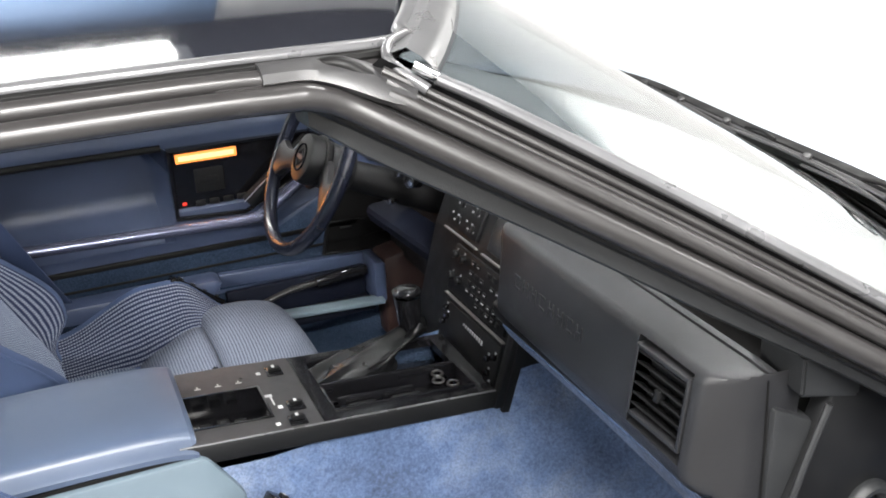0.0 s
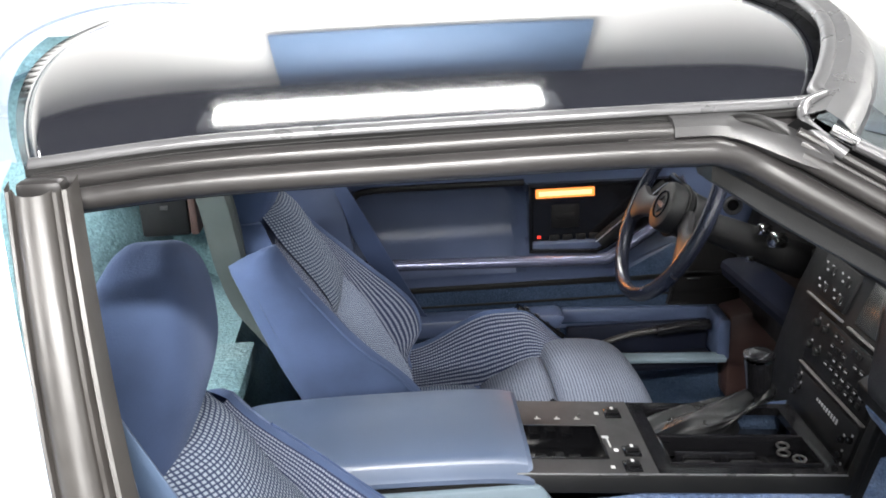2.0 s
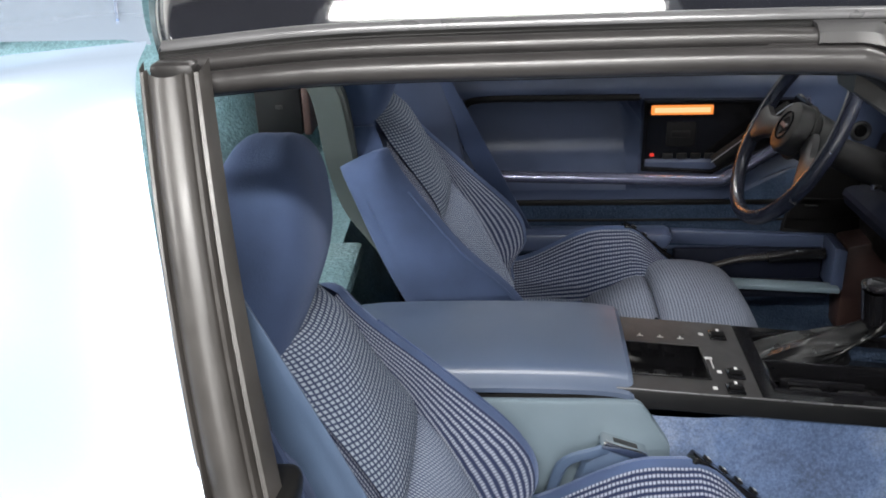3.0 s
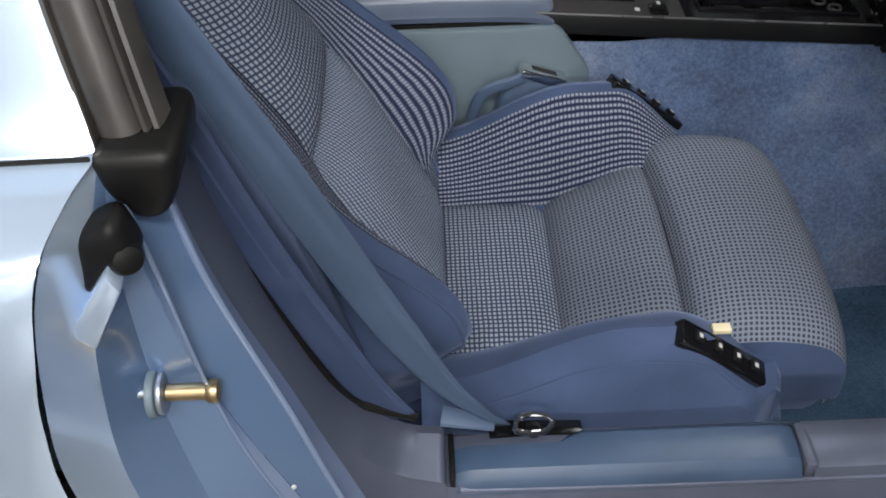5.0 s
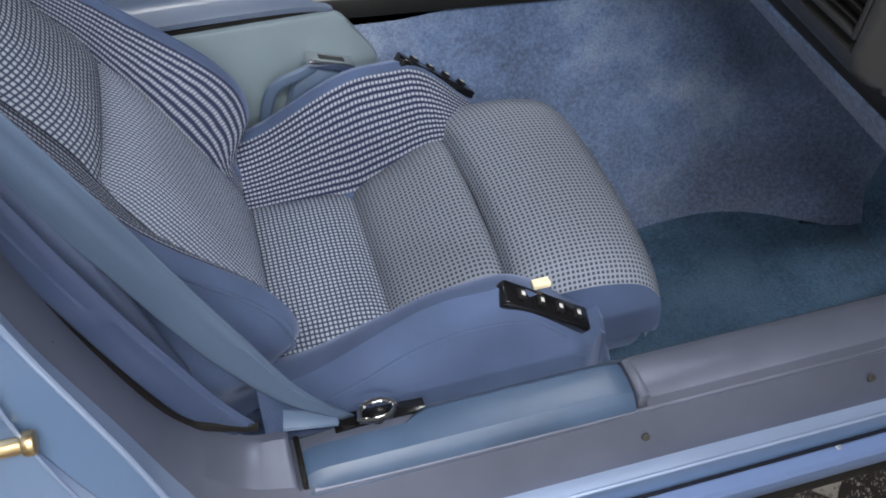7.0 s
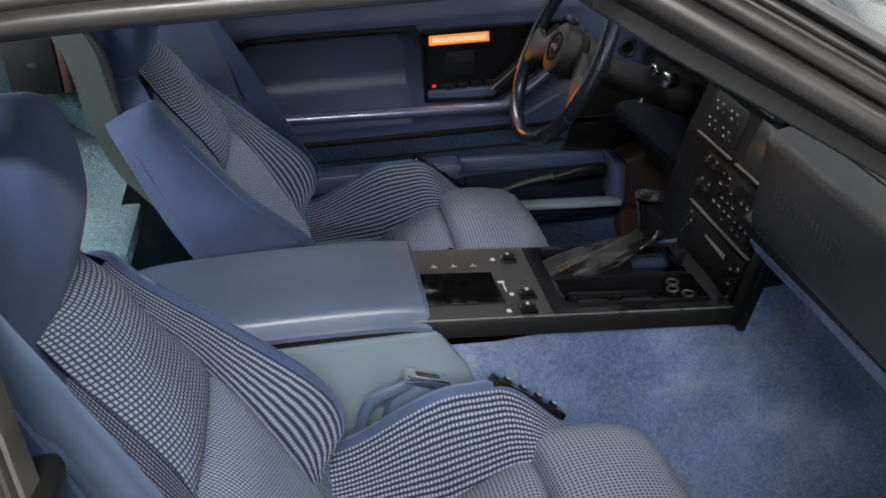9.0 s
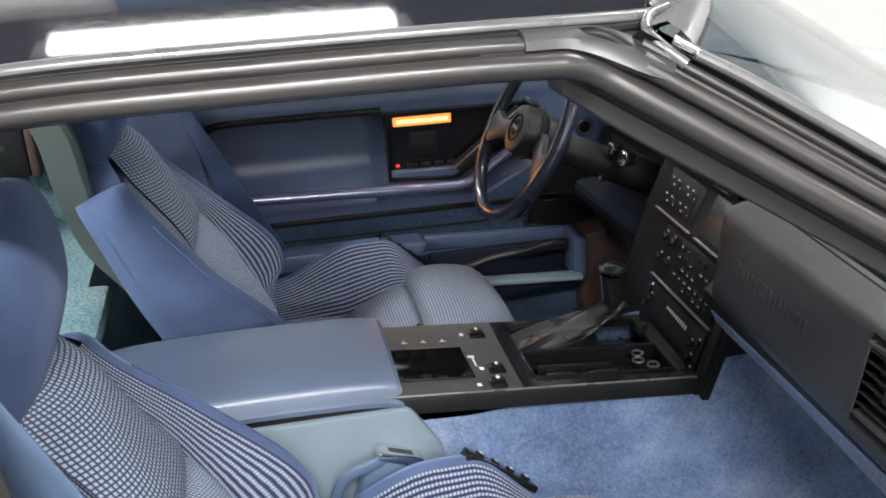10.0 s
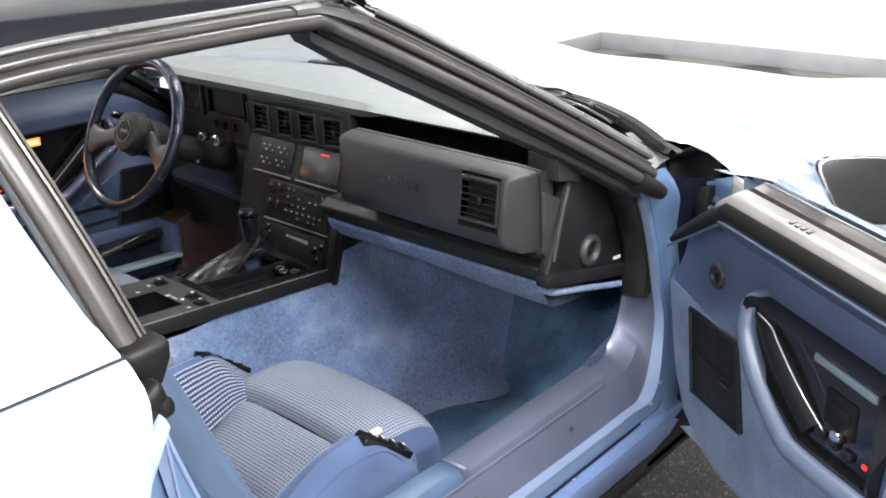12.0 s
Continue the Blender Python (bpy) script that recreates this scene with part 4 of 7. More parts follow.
def make_seat():
    seat = thing("bucket_seat", "blue velour sports seat with grey check cloth centre", "car seat", "bucket seats", at=(0, -0.382, 0))
    # base and rails
    part("base", prism([(0.36, 0.22), (0.80, 0.22), (0.80, 0.36), (0.74, 0.40), (0.40, 0.40), (0.34, 0.34)], "y", -0.20, 0.20, 0.02), M["suede"], seat, "blue velour seat base")
    for y in (-0.17, 0.17):
        part("runner", box(0.36, 0.86, y - 0.02, y + 0.02, 0.205, 0.235, 0.004), M["gloss"], seat, "black steel seat runner")
    # cushion in three stuffed sections
    part("rear_cushion", puffed(0.385, 0.562, cushion_z, 0.126, 0.010), M["tweed"], seat, "grey and navy check cloth")
    part("middle_cushion", puffed(0.562, 0.694, cushion_z, lambda s: lerp(0.126, 0.150, s), 0.014), M["check"], seat, "grey and navy check cloth")
    rows = []
    for i in range(30):
        s = i / 29
        path = spline([(0.694, 0.449), (0.708, 0.470), (0.748, 0.479), (0.800, 0.476), (0.842, 0.462), (0.866, 0.434), (0.870, 0.402), (0.858, 0.366)], 30) if i == 0 else path
        px_, pz_ = path[i][0], path[i][1]
        rows.append([(px_ - 0.012 * (r * r), r * 0.171, pz_ + 0.004 * (1 - abs(r) ** 4) - 0.016 * abs(r) ** 10) for r in (-1 + 2 * j / 28 for j in range(29))])
    part("thigh_roll", skin(rows), M["check"], seat, "stuffed check cloth thigh roll")
    for f in (-1, 1):
        cheek = [[(p[0] - 0.012 - k * 0.006 * 0, f * (0.1712 + 0.003 * math.sin(math.pi * t)), lerp(p[1] - 0.016, 0.360, t)) for t in (0.0, 0.1, 0.35, 0.7, 1.0) for k in (0,)] for p in path[:-2]]
        part("roll_cheek", skin(cheek), M["suede"], seat, "blue velour end of the thigh roll")
    part("roll_base", prism([(0.70, 0.33), (0.838, 0.33), (0.857, 0.366), (0.70, 0.44)], "y", -0.166, 0.166, 0.008), M["suede"], seat)
    # side bolsters
    for f in (-1, 1):
        inner, outer = [], []
        for i in range(34):
            x = lerp(0.405, 0.772, i / 33)
            end = 1 - ease(0.735, 0.772, x) * 0.45
            top = bolster_top(x)
            foot = min(cushion_z(x) - 0.012, top - 0.01)
            ridge = 0.196
            pts = [(0.118, foot), (0.132, lerp(foot, top, 0.30)), (0.152, lerp(foot, top, 0.68)), (0.172, lerp(foot, top, 0.90)), (0.188, top - 0.001)]
            inner.append([(x, f * y, z) for y, z in pts])
            side = [(0.1875, top - 0.0005), (0.200, top + 0.003), (0.214, top - 0.003), (0.226, top - 0.018), (0.236, lerp(top, 0.40, 0.45)), (0.240, lerp(top, 0.36, 0.8)), (0.236, 0.33), (0.225, 0.285)]
            outer.append([(x + (0.010 if y < 0.23 else 0.0) * 0, f * lerp(0.16, y, end), z) for y, z in side])
        if f < 0:
            outer = [a[1:] + [(p[0], p[1], p[2]) for p in b[1:]] for a, b in zip(inner, outer)]
            inner = [a[:2] for a in inner]
        part("bolster_facing", skin(inner), M["rail_cloth"], seat, "striped cloth bolster facing")
        part("side_bolster", skin(outer), M["suede"], seat, "blue velour side bolster")
        part("bolster_nose", skin([[Vector(p).lerp(Vector((0.774, f * 0.20, 0.40)), t) + Vector((0.006 * math.sin(math.pi * t), 0, 0)) for p in outer[-1]] for t in (0.0, 0.3, 0.6, 1.0)]), M["suede"], seat)
        seam = [(x, f * 0.2265, bolster_top(x) - 0.0165) for x in (0.44, 0.50, 0.56, 0.62, 0.68, 0.72)]
        part("seam_stitching", tube(seam, 0.0013, 6, 30), M["suede"], seat)
        # seat switch panel set into the bolster's forward slope
        sw = new("switch_panel")
        sw.parent = seat
        a, b = Vector((0.654, f * 0.2005, bolster_top(0.654) + 0.004)), Vector((0.748, f * 0.2005, bolster_top(0.748) + 0.004))
        d = (b - a).normalized()
        frame_m = Matrix.Translation(a.lerp(b, 0.5)) @ Matrix(((d.x, 0, -d.z), (0, 1, 0), (d.z, 0, d.x))).to_4x4() @ Matrix.Rotation(radians(-14 * f), 4, "X") @ Matrix.Translation((0, 0.006 * f, 0.003))
        L = (b - a).length
        bm = box(-L / 2, L / 2, -0.0135, 0.0135, -0.010, 0.004, 0.003)
        bm.transform(frame_m)
        plate = part("switch_panel", bm, M["gloss"], seat, "glossy black seat switch panel")
        bpy.data.objects.remove(sw)
        for k in range(4):
            bm = box(-0.005, 0.005, -0.006, 0.006, 0.004, 0.008, 0.0015)
            bm.transform(frame_m @ Matrix.Translation((-L / 2 + L * (k + 0.75) / 4.5, 0, 0)))
            part("rocker_key", bm, M["black"], plate)
            bm = box(-0.0022, 0.0022, -0.0022, 0.0022, 0.0078, 0.0085, 0)
            bm.transform(frame_m @ Matrix.Translation((-L / 2 + L * (k + 0.75) / 4.5, 0, 0)))
            part("key_mark", bm, M["white"], plate)
    # backrest
    def back_panel(z0, z1, half, puff, n=20, m=21):
        rows = []
        for i in range(n):
            s = i / (n - 1)
            z = lerp(z0, z1, s)
            e = 1 - abs(2 * s - 1) ** 6
            rows.append([(back_x(z) + puff * e * (1 - abs(r) ** 4) - 0.006 * (1 - e) - crown(z) * abs(r) ** 3, r * half(z), z) for r in (-1 + 2 * j / (m - 1) for j in range(m))])
        return skin(rows)

    half = lambda z: min(0.112, wing_out(z) - 0.004) + 0.004 * ease(0.6, 0.45, z) - 0.030 * ease(0.60, 0.80, z)
    part("lumbar_panel", back_panel(0.425, 0.664, half, 0.022), M["rib"], seat, "finely ribbed grey blue cloth lumbar panel")
    part("upper_panel", back_panel(0.664, 0.853, half, 0.016), M["tweed"], seat, "grey and navy check cloth upper panel")
    for f in (-1, 1):
        face, side = [], []
        for i in range(32):
            z = lerp(0.425, 0.800, i / 31)
            o, p, h = wing_out(z), wing_fwd(z), half(z)
            x = back_x(z)
            face.append([(lerp(x - 0.004 - crown(z), x + p, ease(0, 1, t)), f * lerp(h - 0.007, o, t), z + 0.006 * t) for t in (0.0, 0.2, 0.4, 0.6, 0.8, 0.93)])
            wide = 0.034 + 0.022 * math.sqrt(max(0.0, 1 - (max(0.0, z - 0.780) / 0.0205) ** 2))
            tip = Vector((lerp(x - 0.004 - crown(z), x + p, ease(0, 1, 0.92)), f * lerp(h - 0.002, o, 0.92), z + 0.0055))
            side.append([tip, (x + p + 0.004, f * (o + 0.006), z + 0.007), (x + p - 0.006, f * (o + 0.020), z + 0.006), (x + p * 0.5 - 0.022, f * (o + wide * 0.8), z), (x - 0.055, f * (o + wide), z - 0.008), (x - 0.092, f * (o + wide * 0.9), z - 0.016), (x - 0.100, f * (o + wide * 0.5), z - 0.018)])
        for rows_, lift in ((face, 0.004), (side, 0.007)):
            mid = sum((Vector(p) for p in rows_[-1]), Vector()) / len(rows_[-1])
            last = [Vector(p) for p in rows_[-1]]
            for q in (0.35, 0.7, 0.97):
                rows_.append([p.lerp(mid, q) + Vector((-0.3 * lift * q, 0, lift * math.sin(q * math.pi / 2))) for p in last])
        part("wing_facing", skin(face), M["stripe"], seat, "striped cloth wing facing")
        part("back_wing", skin(side), M["suede"], seat, "blue velour backrest wing", auto=80)
        part("wing_welt", tube([Vector(r[2]) + Vector((0.001, f * 0.001, 0)) for r in side[2:27]], 0.0022, 6, 40), M["suede"], seat)
    rows = []
    for i in range(26):
        z = lerp(0.40, 0.81, i / 25)
        o = (wing_out(min(z, 0.84)) + 0.050) * lerp(1.0, 0.7, ease(0.74, 0.81, z))
        x = back_x(z) - 0.098 + 0.02 * ease(0.85, 1.0, z)
        rows.append([(x + 0.018 * abs(r) ** 3, r * o, z) for r in (-1 + 2 * j / 16 for j in range(17))])
    part("back_shell", skin(rows), M["hoop"], seat, "grey moulded seat back shell")
    rows = []
    for i in range(18):
        z = lerp(0.42, 0.835, i / 17)
        o, x = (wing_out(min(z, 0.83)) + 0.012) * lerp(1.0, 0.8, ease(0.77, 0.835, z)), back_x(z)
        rows.append([(x - 0.096, -o * 0.9, z), (x - 0.070, -o, z), (x - 0.030, -o * 0.96, z), (x - 0.014 - crown(z), -o * 0.72, z), (x - 0.014 - crown(z), o * 0.72, z), (x - 0.030, o * 0.96, z), (x - 0.070, o, z), (x - 0.096, o * 0.9, z)])
    part("back_core", skin(rows, None, True, True), M["suede"], seat, "blue velour backrest core")
    # tall head cushion
    rows = []
    for i in range(30):
        z = lerp(0.74, 1.0262, 1 - (1 - i / 29) ** 1.8)
        r = math.sqrt(max(0.0, 1 - (max(0.0, z - 0.940) / 0.0865) ** 2)) ** 0.72
        r = r if i < 29 else 0.02
        face = 0.216 + 0.034 * ease(0.80, 0.93, z)
        rear = 0.152 - 0.030 * ease(0.95, 0.80, z)
        mid, d = lerp(0.207, (face + rear) / 2, r), (face - rear) / 2 * r
        wd = 0.097 * r**0.8
        rows.append([])
        for k in range(32):
            b = 2 * math.pi * k / 32
            se = lambda v, e: math.copysign(abs(v) ** e, v)
            rows[-1].append((mid + d * se(math.cos(b), 0.70), wd * se(math.sin(b), 0.62), z - 0.040 * (1 - r) * r * abs(math.sin(b))))
    part("head_cushion", skin(rows, None, True, True), M["suede"], seat, "tall blue velour head cushion")
    # recliner trim at the hip
    return seat


seat = make_seat()
driver_seat = copy_thing(seat, pose(0.0, 0.382, 0.0))
# the driver's backrest is wound further back
hip = Matrix.Translation((0.42, 0, 0.45))
wound = hip @ Matrix.Rotation(radians(-0.8), 4, "Y") @ hip.inverted()
for ob in driver_seat.children:
    if ob.name.split(".")[0] in ("lumbar_panel", "upper_panel", "wing_facing", "back_wing", "wing_welt", "back_shell", "back_core", "head_cushion", "top_piping"):
        ob.matrix_basis = wound @ ob.matrix_basis
tagged(driver_seat, "blue velour driver's seat with check cloth, beside the console")
tagged(seat, "blue velour passenger seat with check cloth, beside the sill")

# paper tag lying on the outer switch panel
part_tag = part("paper_tag", box(0.694, 0.712, -0.573, -0.563, bolster_top(0.70) + 0.004, bolster_top(0.70) + 0.010, 0.0008), M["paper"], None)
tagged(part_tag, "small cream paper tag on the seat switches", "paper tag")

# ---- carpets and the cabin tub ----
def sheet(name, rows, mat, label, cat="carpet", parent=None):
    ob = part(name, skin(rows), M[mat], parent)
    if parent is None:
        tagged(ob, label, cat, kind="structure")
    else:
        tagged(ob, label)
    return ob


tub = thing("cabin_carpet", "blue cut-pile carpet lining the footwells and tunnel", "carpet", kind="structure")
# footwell: floor, toe board and tunnel side, passenger and driver
for f in (1, -1):
    rows = []
    for i in range(40):
        x = lerp(0.30, 1.62, i / 39)
        fz = 0.205 + 0.30 * ease(1.32, 1.70, x) + 0.02 * ease(0.9, 1.3, x)
        tz = 0.545 if x < (1.03 if f > 0 else 1.08) else (0.655 if f > 0 else 0.56)
        row = []
        for y, z in ((-0.112, tz), (-0.118, tz - 0.03), (-0.150, lerp(tz, fz, 0.35)), (-0.185, lerp(tz, fz, 0.68)), (-0.225, lerp(tz, fz, 0.92)), (-0.262, fz + 0.006), (-0.33, fz), (-0.45, fz), (-0.545, fz), (-0.585, fz + 0.012)):
            bulge = 0.10 * ease(1.08, 1.30, x) * ease(0.62, 0.40, z) if y > -0.3 else 0.0
            row.append((x, f * (y - bulge), z + 0.002 * math.sin(40 * x + 30 * y)))
        rows.append(row)
    sheet("tunnel_carpet", [r[:6] for r in rows if r[0][0] > 0.60], "carpet", "worn blue tunnel carpet with paler dusty patches", parent=tub)
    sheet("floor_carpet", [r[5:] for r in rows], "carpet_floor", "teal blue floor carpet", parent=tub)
    # carpet up the inside of the sill
    rows = []
    for i in range(24):
        x = lerp(0.40, 1.42, i / 23)
        up = 0.06 * ease(1.10, 1.40, x)
        rows.append([(x, f * y, z) for y, z in ((-0.560, 0.212), (-0.590, 0.235), (-0.612, 0.330), (-0.628, 0.415 + up), (-0.636, 0.442 + up), (-0.646, 0.448 + up), (-0.652, 0.436 + up))])
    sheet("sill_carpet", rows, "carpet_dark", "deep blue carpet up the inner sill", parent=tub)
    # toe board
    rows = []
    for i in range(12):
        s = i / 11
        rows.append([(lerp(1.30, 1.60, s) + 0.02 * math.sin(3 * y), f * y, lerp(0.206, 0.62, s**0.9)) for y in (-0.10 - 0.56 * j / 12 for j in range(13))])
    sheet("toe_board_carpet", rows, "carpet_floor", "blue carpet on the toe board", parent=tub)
# rolled carpet edge under the passenger dash
rows = []
for i in range(20):
    y = lerp(-0.112, -0.645, i / 19)
    drop = 0.010 * ease(-0.25, -0.60, y)
    rows.append([(x, y, z) for x, z in ((1.045, 0.664), (1.027, 0.661), (1.024, 0.655), (1.032, 0.640 - drop * 0.5), (1.044, 0.624 - drop), (1.060, 0.616 - drop), (1.20, 0.590), (1.45, 0.60))])
sheet("underdash_carpet", rows, "carpet", "pale blue carpet edge rolled under the dash", parent=tub)
part("underdash_side_carpet", tube([(1.015, -0.640, 0.656), (1.022, -0.662, 0.652), (1.040, -0.668, 0.648), (1.12, -0.670, 0.628), (1.20, -0.670, 0.606), (1.285, -0.668, 0.585)], 0.0058, 10, 30), M["carpet"], tub, "pale carpet edge under the dash end")
# kick panel ahead of the sill
rows = []
for i in range(14):
    s = i / 13
    rows.append([(lerp(1.285, 1.55, s), lerp(-0.652, -0.60, s), z) for z in (0.20, 0.32, 0.44, 0.56, 0.66, 0.74)])
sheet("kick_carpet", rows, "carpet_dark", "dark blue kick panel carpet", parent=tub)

# cargo bay behind the seats
rows = []
for i in range(30):
    x = lerp(0.20, -0.95, i / 29)
    z = 0.28 + 0.31 * ease(0.19, 0.13, x) + 0.13 * ease(0.02, -0.16, x) + 0.05 * ease(-0.2, -0.5, x)
    rows.append([(x, y, z + 0.20 * ease(0.42, 0.66, abs(y)) * ease(0.1, -0.2, x) + 0.006 * math.sin(9 * y + 14 * x)) for y in (-0.66 + 1.32 * j / 30 for j in range(31))])
sheet("cargo_carpet", rows, "carpet_rear", "teal blue deep pile cargo carpet", parent=tub)
rows = []
for i in range(8):
    z = lerp(0.60, 1.0, i / 7)
    rows.append([(-0.80 + 0.10 * (z - 0.6), y, z) for y in (-0.66 + 1.32 * j / 12 for j in range(13))])
sheet("cargo_end_carpet", rows, "carpet_rear", "teal carpet at the end of the cargo bay", parent=tub)
# inner side walls
for f in (1, -1):
    rows = []
    for i in range(16):
        x = lerp(0.15 if f == 1 else 0.10, -0.85, i / 15)
        rows.append([(x, -f * y, z) for y, z in ((0.64, 0.30), (0.655, 0.55), (0.65, 0.80), (0.62, 0.95), (0.575, 1.06), (0.545, 1.115))])
    sheet("cargo_side_trim", rows, "carpet_rear", "teal carpet up the side of the cargo bay", parent=tub)


# ---- dashboard ----
dash = thing("dashboard", "dark grey dashboard with padded passenger cover and square vents", "dashboard")


def face_x(z):
    """Rearward face of the middle stack, leaning back towards the console."""
    if z > 0.70:
        return lerp(1.062, 1.128, (z - 0.70) / 0.16)
    return lerp(1.014, 1.062, (z - 0.52) / 0.18)


# padded top with rolled lip
rows = []
for j in range(61):
    y = lerp(-0.672, 0.672, j / 60)
    end = ease(0.60, 0.672, abs(y))
    side = ease(-0.14, -0.24, y)
    lip = 1.092 - 0.014 * side + 0.03 * end
    face = lerp(1.0, 0.38, side)
    far = cowl_x(y) - 0.02
    zt = 0.892 - 0.006 * side - 0.012 * end
    rows.append([(lip + 0.030, y, zt - 0.040 * face), (lip + 0.006, y, zt - 0.034 * face), (lip - 0.002, y, zt - 0.018 * face), (lip + 0.008, y, zt - 0.004 * face), (lip + 0.030, y, zt), (lerp(lip, far, 0.4), y, zt + 0.002), (lerp(lip, far, 0.8), y, zt - 0.012), (far, y, 0.842)])
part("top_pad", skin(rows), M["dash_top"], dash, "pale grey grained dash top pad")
part("defroster_grille", box(1.40, 1.425, -0.36, 0.36, 0.866, 0.873, 0.003), M["black"], dash)
# cluster housing
part("cluster_housing", prism([(1.175, 0.640), (1.190, 0.872), (1.30, 0.872), (1.30, 0.640)], "y", 0.205, 0.665, 0.006), M["dash"], dash, "charcoal instrument housing")


def display(name, y0, y1, z0, z1, x, mat="screen", deep=0.014, rim=0.006):
    """A lens sunk into a bevelled frame that faces the cabin."""
    bm = bmesh.new()
    for a, b, c, d in ((y0 - rim, y0, z0 - rim, z1 + rim), (y1, y1 + rim, z0 - rim, z1 + rim), (y0, y1, z0 - rim, z0), (y0, y1, z1, z1 + rim)):
        box(x - 0.004, x + deep, a, b, c, d, 0.0015, bm)
    fr = part(name, bm, M["dash"], dash)
    part("lens", box(x + deep - 0.004, x + deep, y0, y1, z0, z1, 0), M[mat], fr, smooth=False)
    return fr


display("speed_display", 0.505, 0.605, 0.762, 0.830, 1.170)
display("centre_display", 0.332, 0.470, 0.770, 0.828, 1.168)
display("side_pocket", 0.222, 0.300, 0.690, 0.815, 1.160, "dash", 0.02)
for k in range(3):
    part("warning_key", box(1.164, 1.174, 0.452 - 0.040 * k, 0.466 - 0.040 * k, 0.733, 0.752, 0.002), M["gloss"], dash)
# frame round the vents and radio
part("centre_frame", prism([(face_x(0.52), 0.52), (face_x(0.60), 0.60), (face_x(0.70), 0.70), (face_x(0.782), 0.782), (face_x(0.862), 0.862), (1.20, 0.870), (1.20, 0.50)], "y", -0.128, 0.206, 0.001), M["black"], dash, "black centre stack frame")


def vent(y0, y1, z0, z1, x, slats=5, parent=dash, mat="black", lean=0.0, rim=0.005, proud=0.006):
    deep = 0.020

    def tip(m):
        for p in m.verts:
            p.co.x += lean * (p.co.z - (z0 + z1) / 2)
        return m

    bm = bmesh.new()
    for a, b, c, d in ((y0 - rim, y0, z0 - rim, z1 + rim), (y1, y1 + rim, z0 - rim, z1 + rim), (y0, y1, z0 - rim, z0), (y0, y1, z1, z1 + rim)):
        box(x - proud, x + deep, a, b, c, d, min(0.0025, 0.8 * proud), bm)
    tip(bm)
    v = part("air_vent", bm, M[mat], parent, "square air vent with black slats")
    part("duct", tip(box(x + deep - 0.003, x + deep, y0, y1, z0, z1, 0)), M["slat"], v, smooth=False)
    for k in range(slats):
        z = lerp(z0, z1, (k + 0.5) / slats)
        bm = box(-0.006, 0.006, y0, y1, -0.0008, 0.0008, 0)
        bm.transform(pose(x + 0.006, 0, z, 0, 25, 0))
        tip(bm)
        part("slat", bm, M["slat"], v, smooth=False)
    part("tab", tip(box(x - 0.002, x + 0.008, (y0 + y1) / 2 - 0.003, (y0 + y1) / 2 + 0.003, (z0 + z1) / 2 - 0.006, (z0 + z1) / 2 + 0.006, 0.001)), M["black"], v)
    return v


for y0, y1 in ((0.134, 0.178), (0.058, 0.097), (-0.020, 0.026), (-0.100, -0.050)):
    vent(y0, y1, 0.790, 0.842, 1.088, 5, proud=0.0045)
bm = bmesh.new()
for y0, y1, z0, z1 in ((-0.124, 0.200, 0.8475, 0.862), (-0.124, 0.200, 0.777, 0.7845), (0.1835, 0.200, 0.7845, 0.8475), (0.1025, 0.1285, 0.7845, 0.8475), (0.0315, 0.0525, 0.7845, 0.8475), (-0.0445, -0.0255, 0.7845, 0.8475), (-0.124, -0.1055, 0.7845, 0.8475)):
    box(1.0870, 1.125, y0, y1, z0, z1, 0.001, bm)
part("vent_surround", bm, M["black"], dash, "charcoal panel round the vents")


def panel_on_face(name, y0, y1, z0, z1, out, mat, r=0.003, parent=dash, label=""):
    """A plate that lies on the leaning stack face."""
    bm = box(-0.008, out, y0, y1, -0.5, 0.5, 0)
    bmesh.ops.transform(bm, matrix=Matrix.Diagonal((1, 1, math.hypot(z1 - z0, face_x(z1) - face_x(z0)), 1)), verts=bm.verts)
    if r:
        bmesh.ops.bevel(bm, geom=bm.edges[:], offset=r, segments=2, affect="EDGES", profile=0.5)
    tilt = math.atan2(face_x(z1) - face_x(z0), z1 - z0)
    m = Matrix.Translation(((face_x(z0) + face_x(z1)) / 2, 0, (z0 + z1) / 2)) @ Matrix.Rotation(tilt, 4, "Y") @ Matrix.Rotation(math.pi, 4, "Z") @ Matrix.Diagonal((1, -1, 1, 1))
    bm.transform(m)
    return part(name, bm, M[mat], parent, label)


rng = random.Random(5)
trip = panel_on_face("switch_pod", 0.052, 0.160, 0.712, 0.772, 0.006, "black", label="black trip computer switch pod")
for r in range(2):
    for c in range(2):
        for k in range(4):
            y = 0.150 - 0.050 * c - 0.0095 * k - 0.004
            z = 0.758 - 0.026 * r - 0.009 * (k % 2)
            panel_on_face("legend", y - 0.0026, y + 0.0026, z - 0.0014, z + 0.0014, 0.0066, "legend", 0, trip)
        y = 0.150 - 0.050 * c - 0.020
        z = 0.752 - 0.026 * r
        panel_on_face("push_key", y - 0.014, y - 0.004, z - 0.006, z + 0.006, 0.0085, "black", 0.001, trip)
pocket = panel_on_face("clock_lens", -0.095, 0.020, 0.712, 0.776, 0.003, "screen", label="smoked display lens")
panel_on_face("red_lamp", -0.060, -0.036, 0.7625, 0.7655, 0.0042, "red", 0, pocket)
# Pale strips that paint the lit lower edges of the stack's panels
panel_on_face("bright_lip", 0.046, 0.164, 0.7025, 0.7052, 0.006, "belt_top", 0.001)
panel_on_face("bright_lip", -0.100, 0.026, 0.7025, 0.7052, 0.006, "belt_top", 0.001)
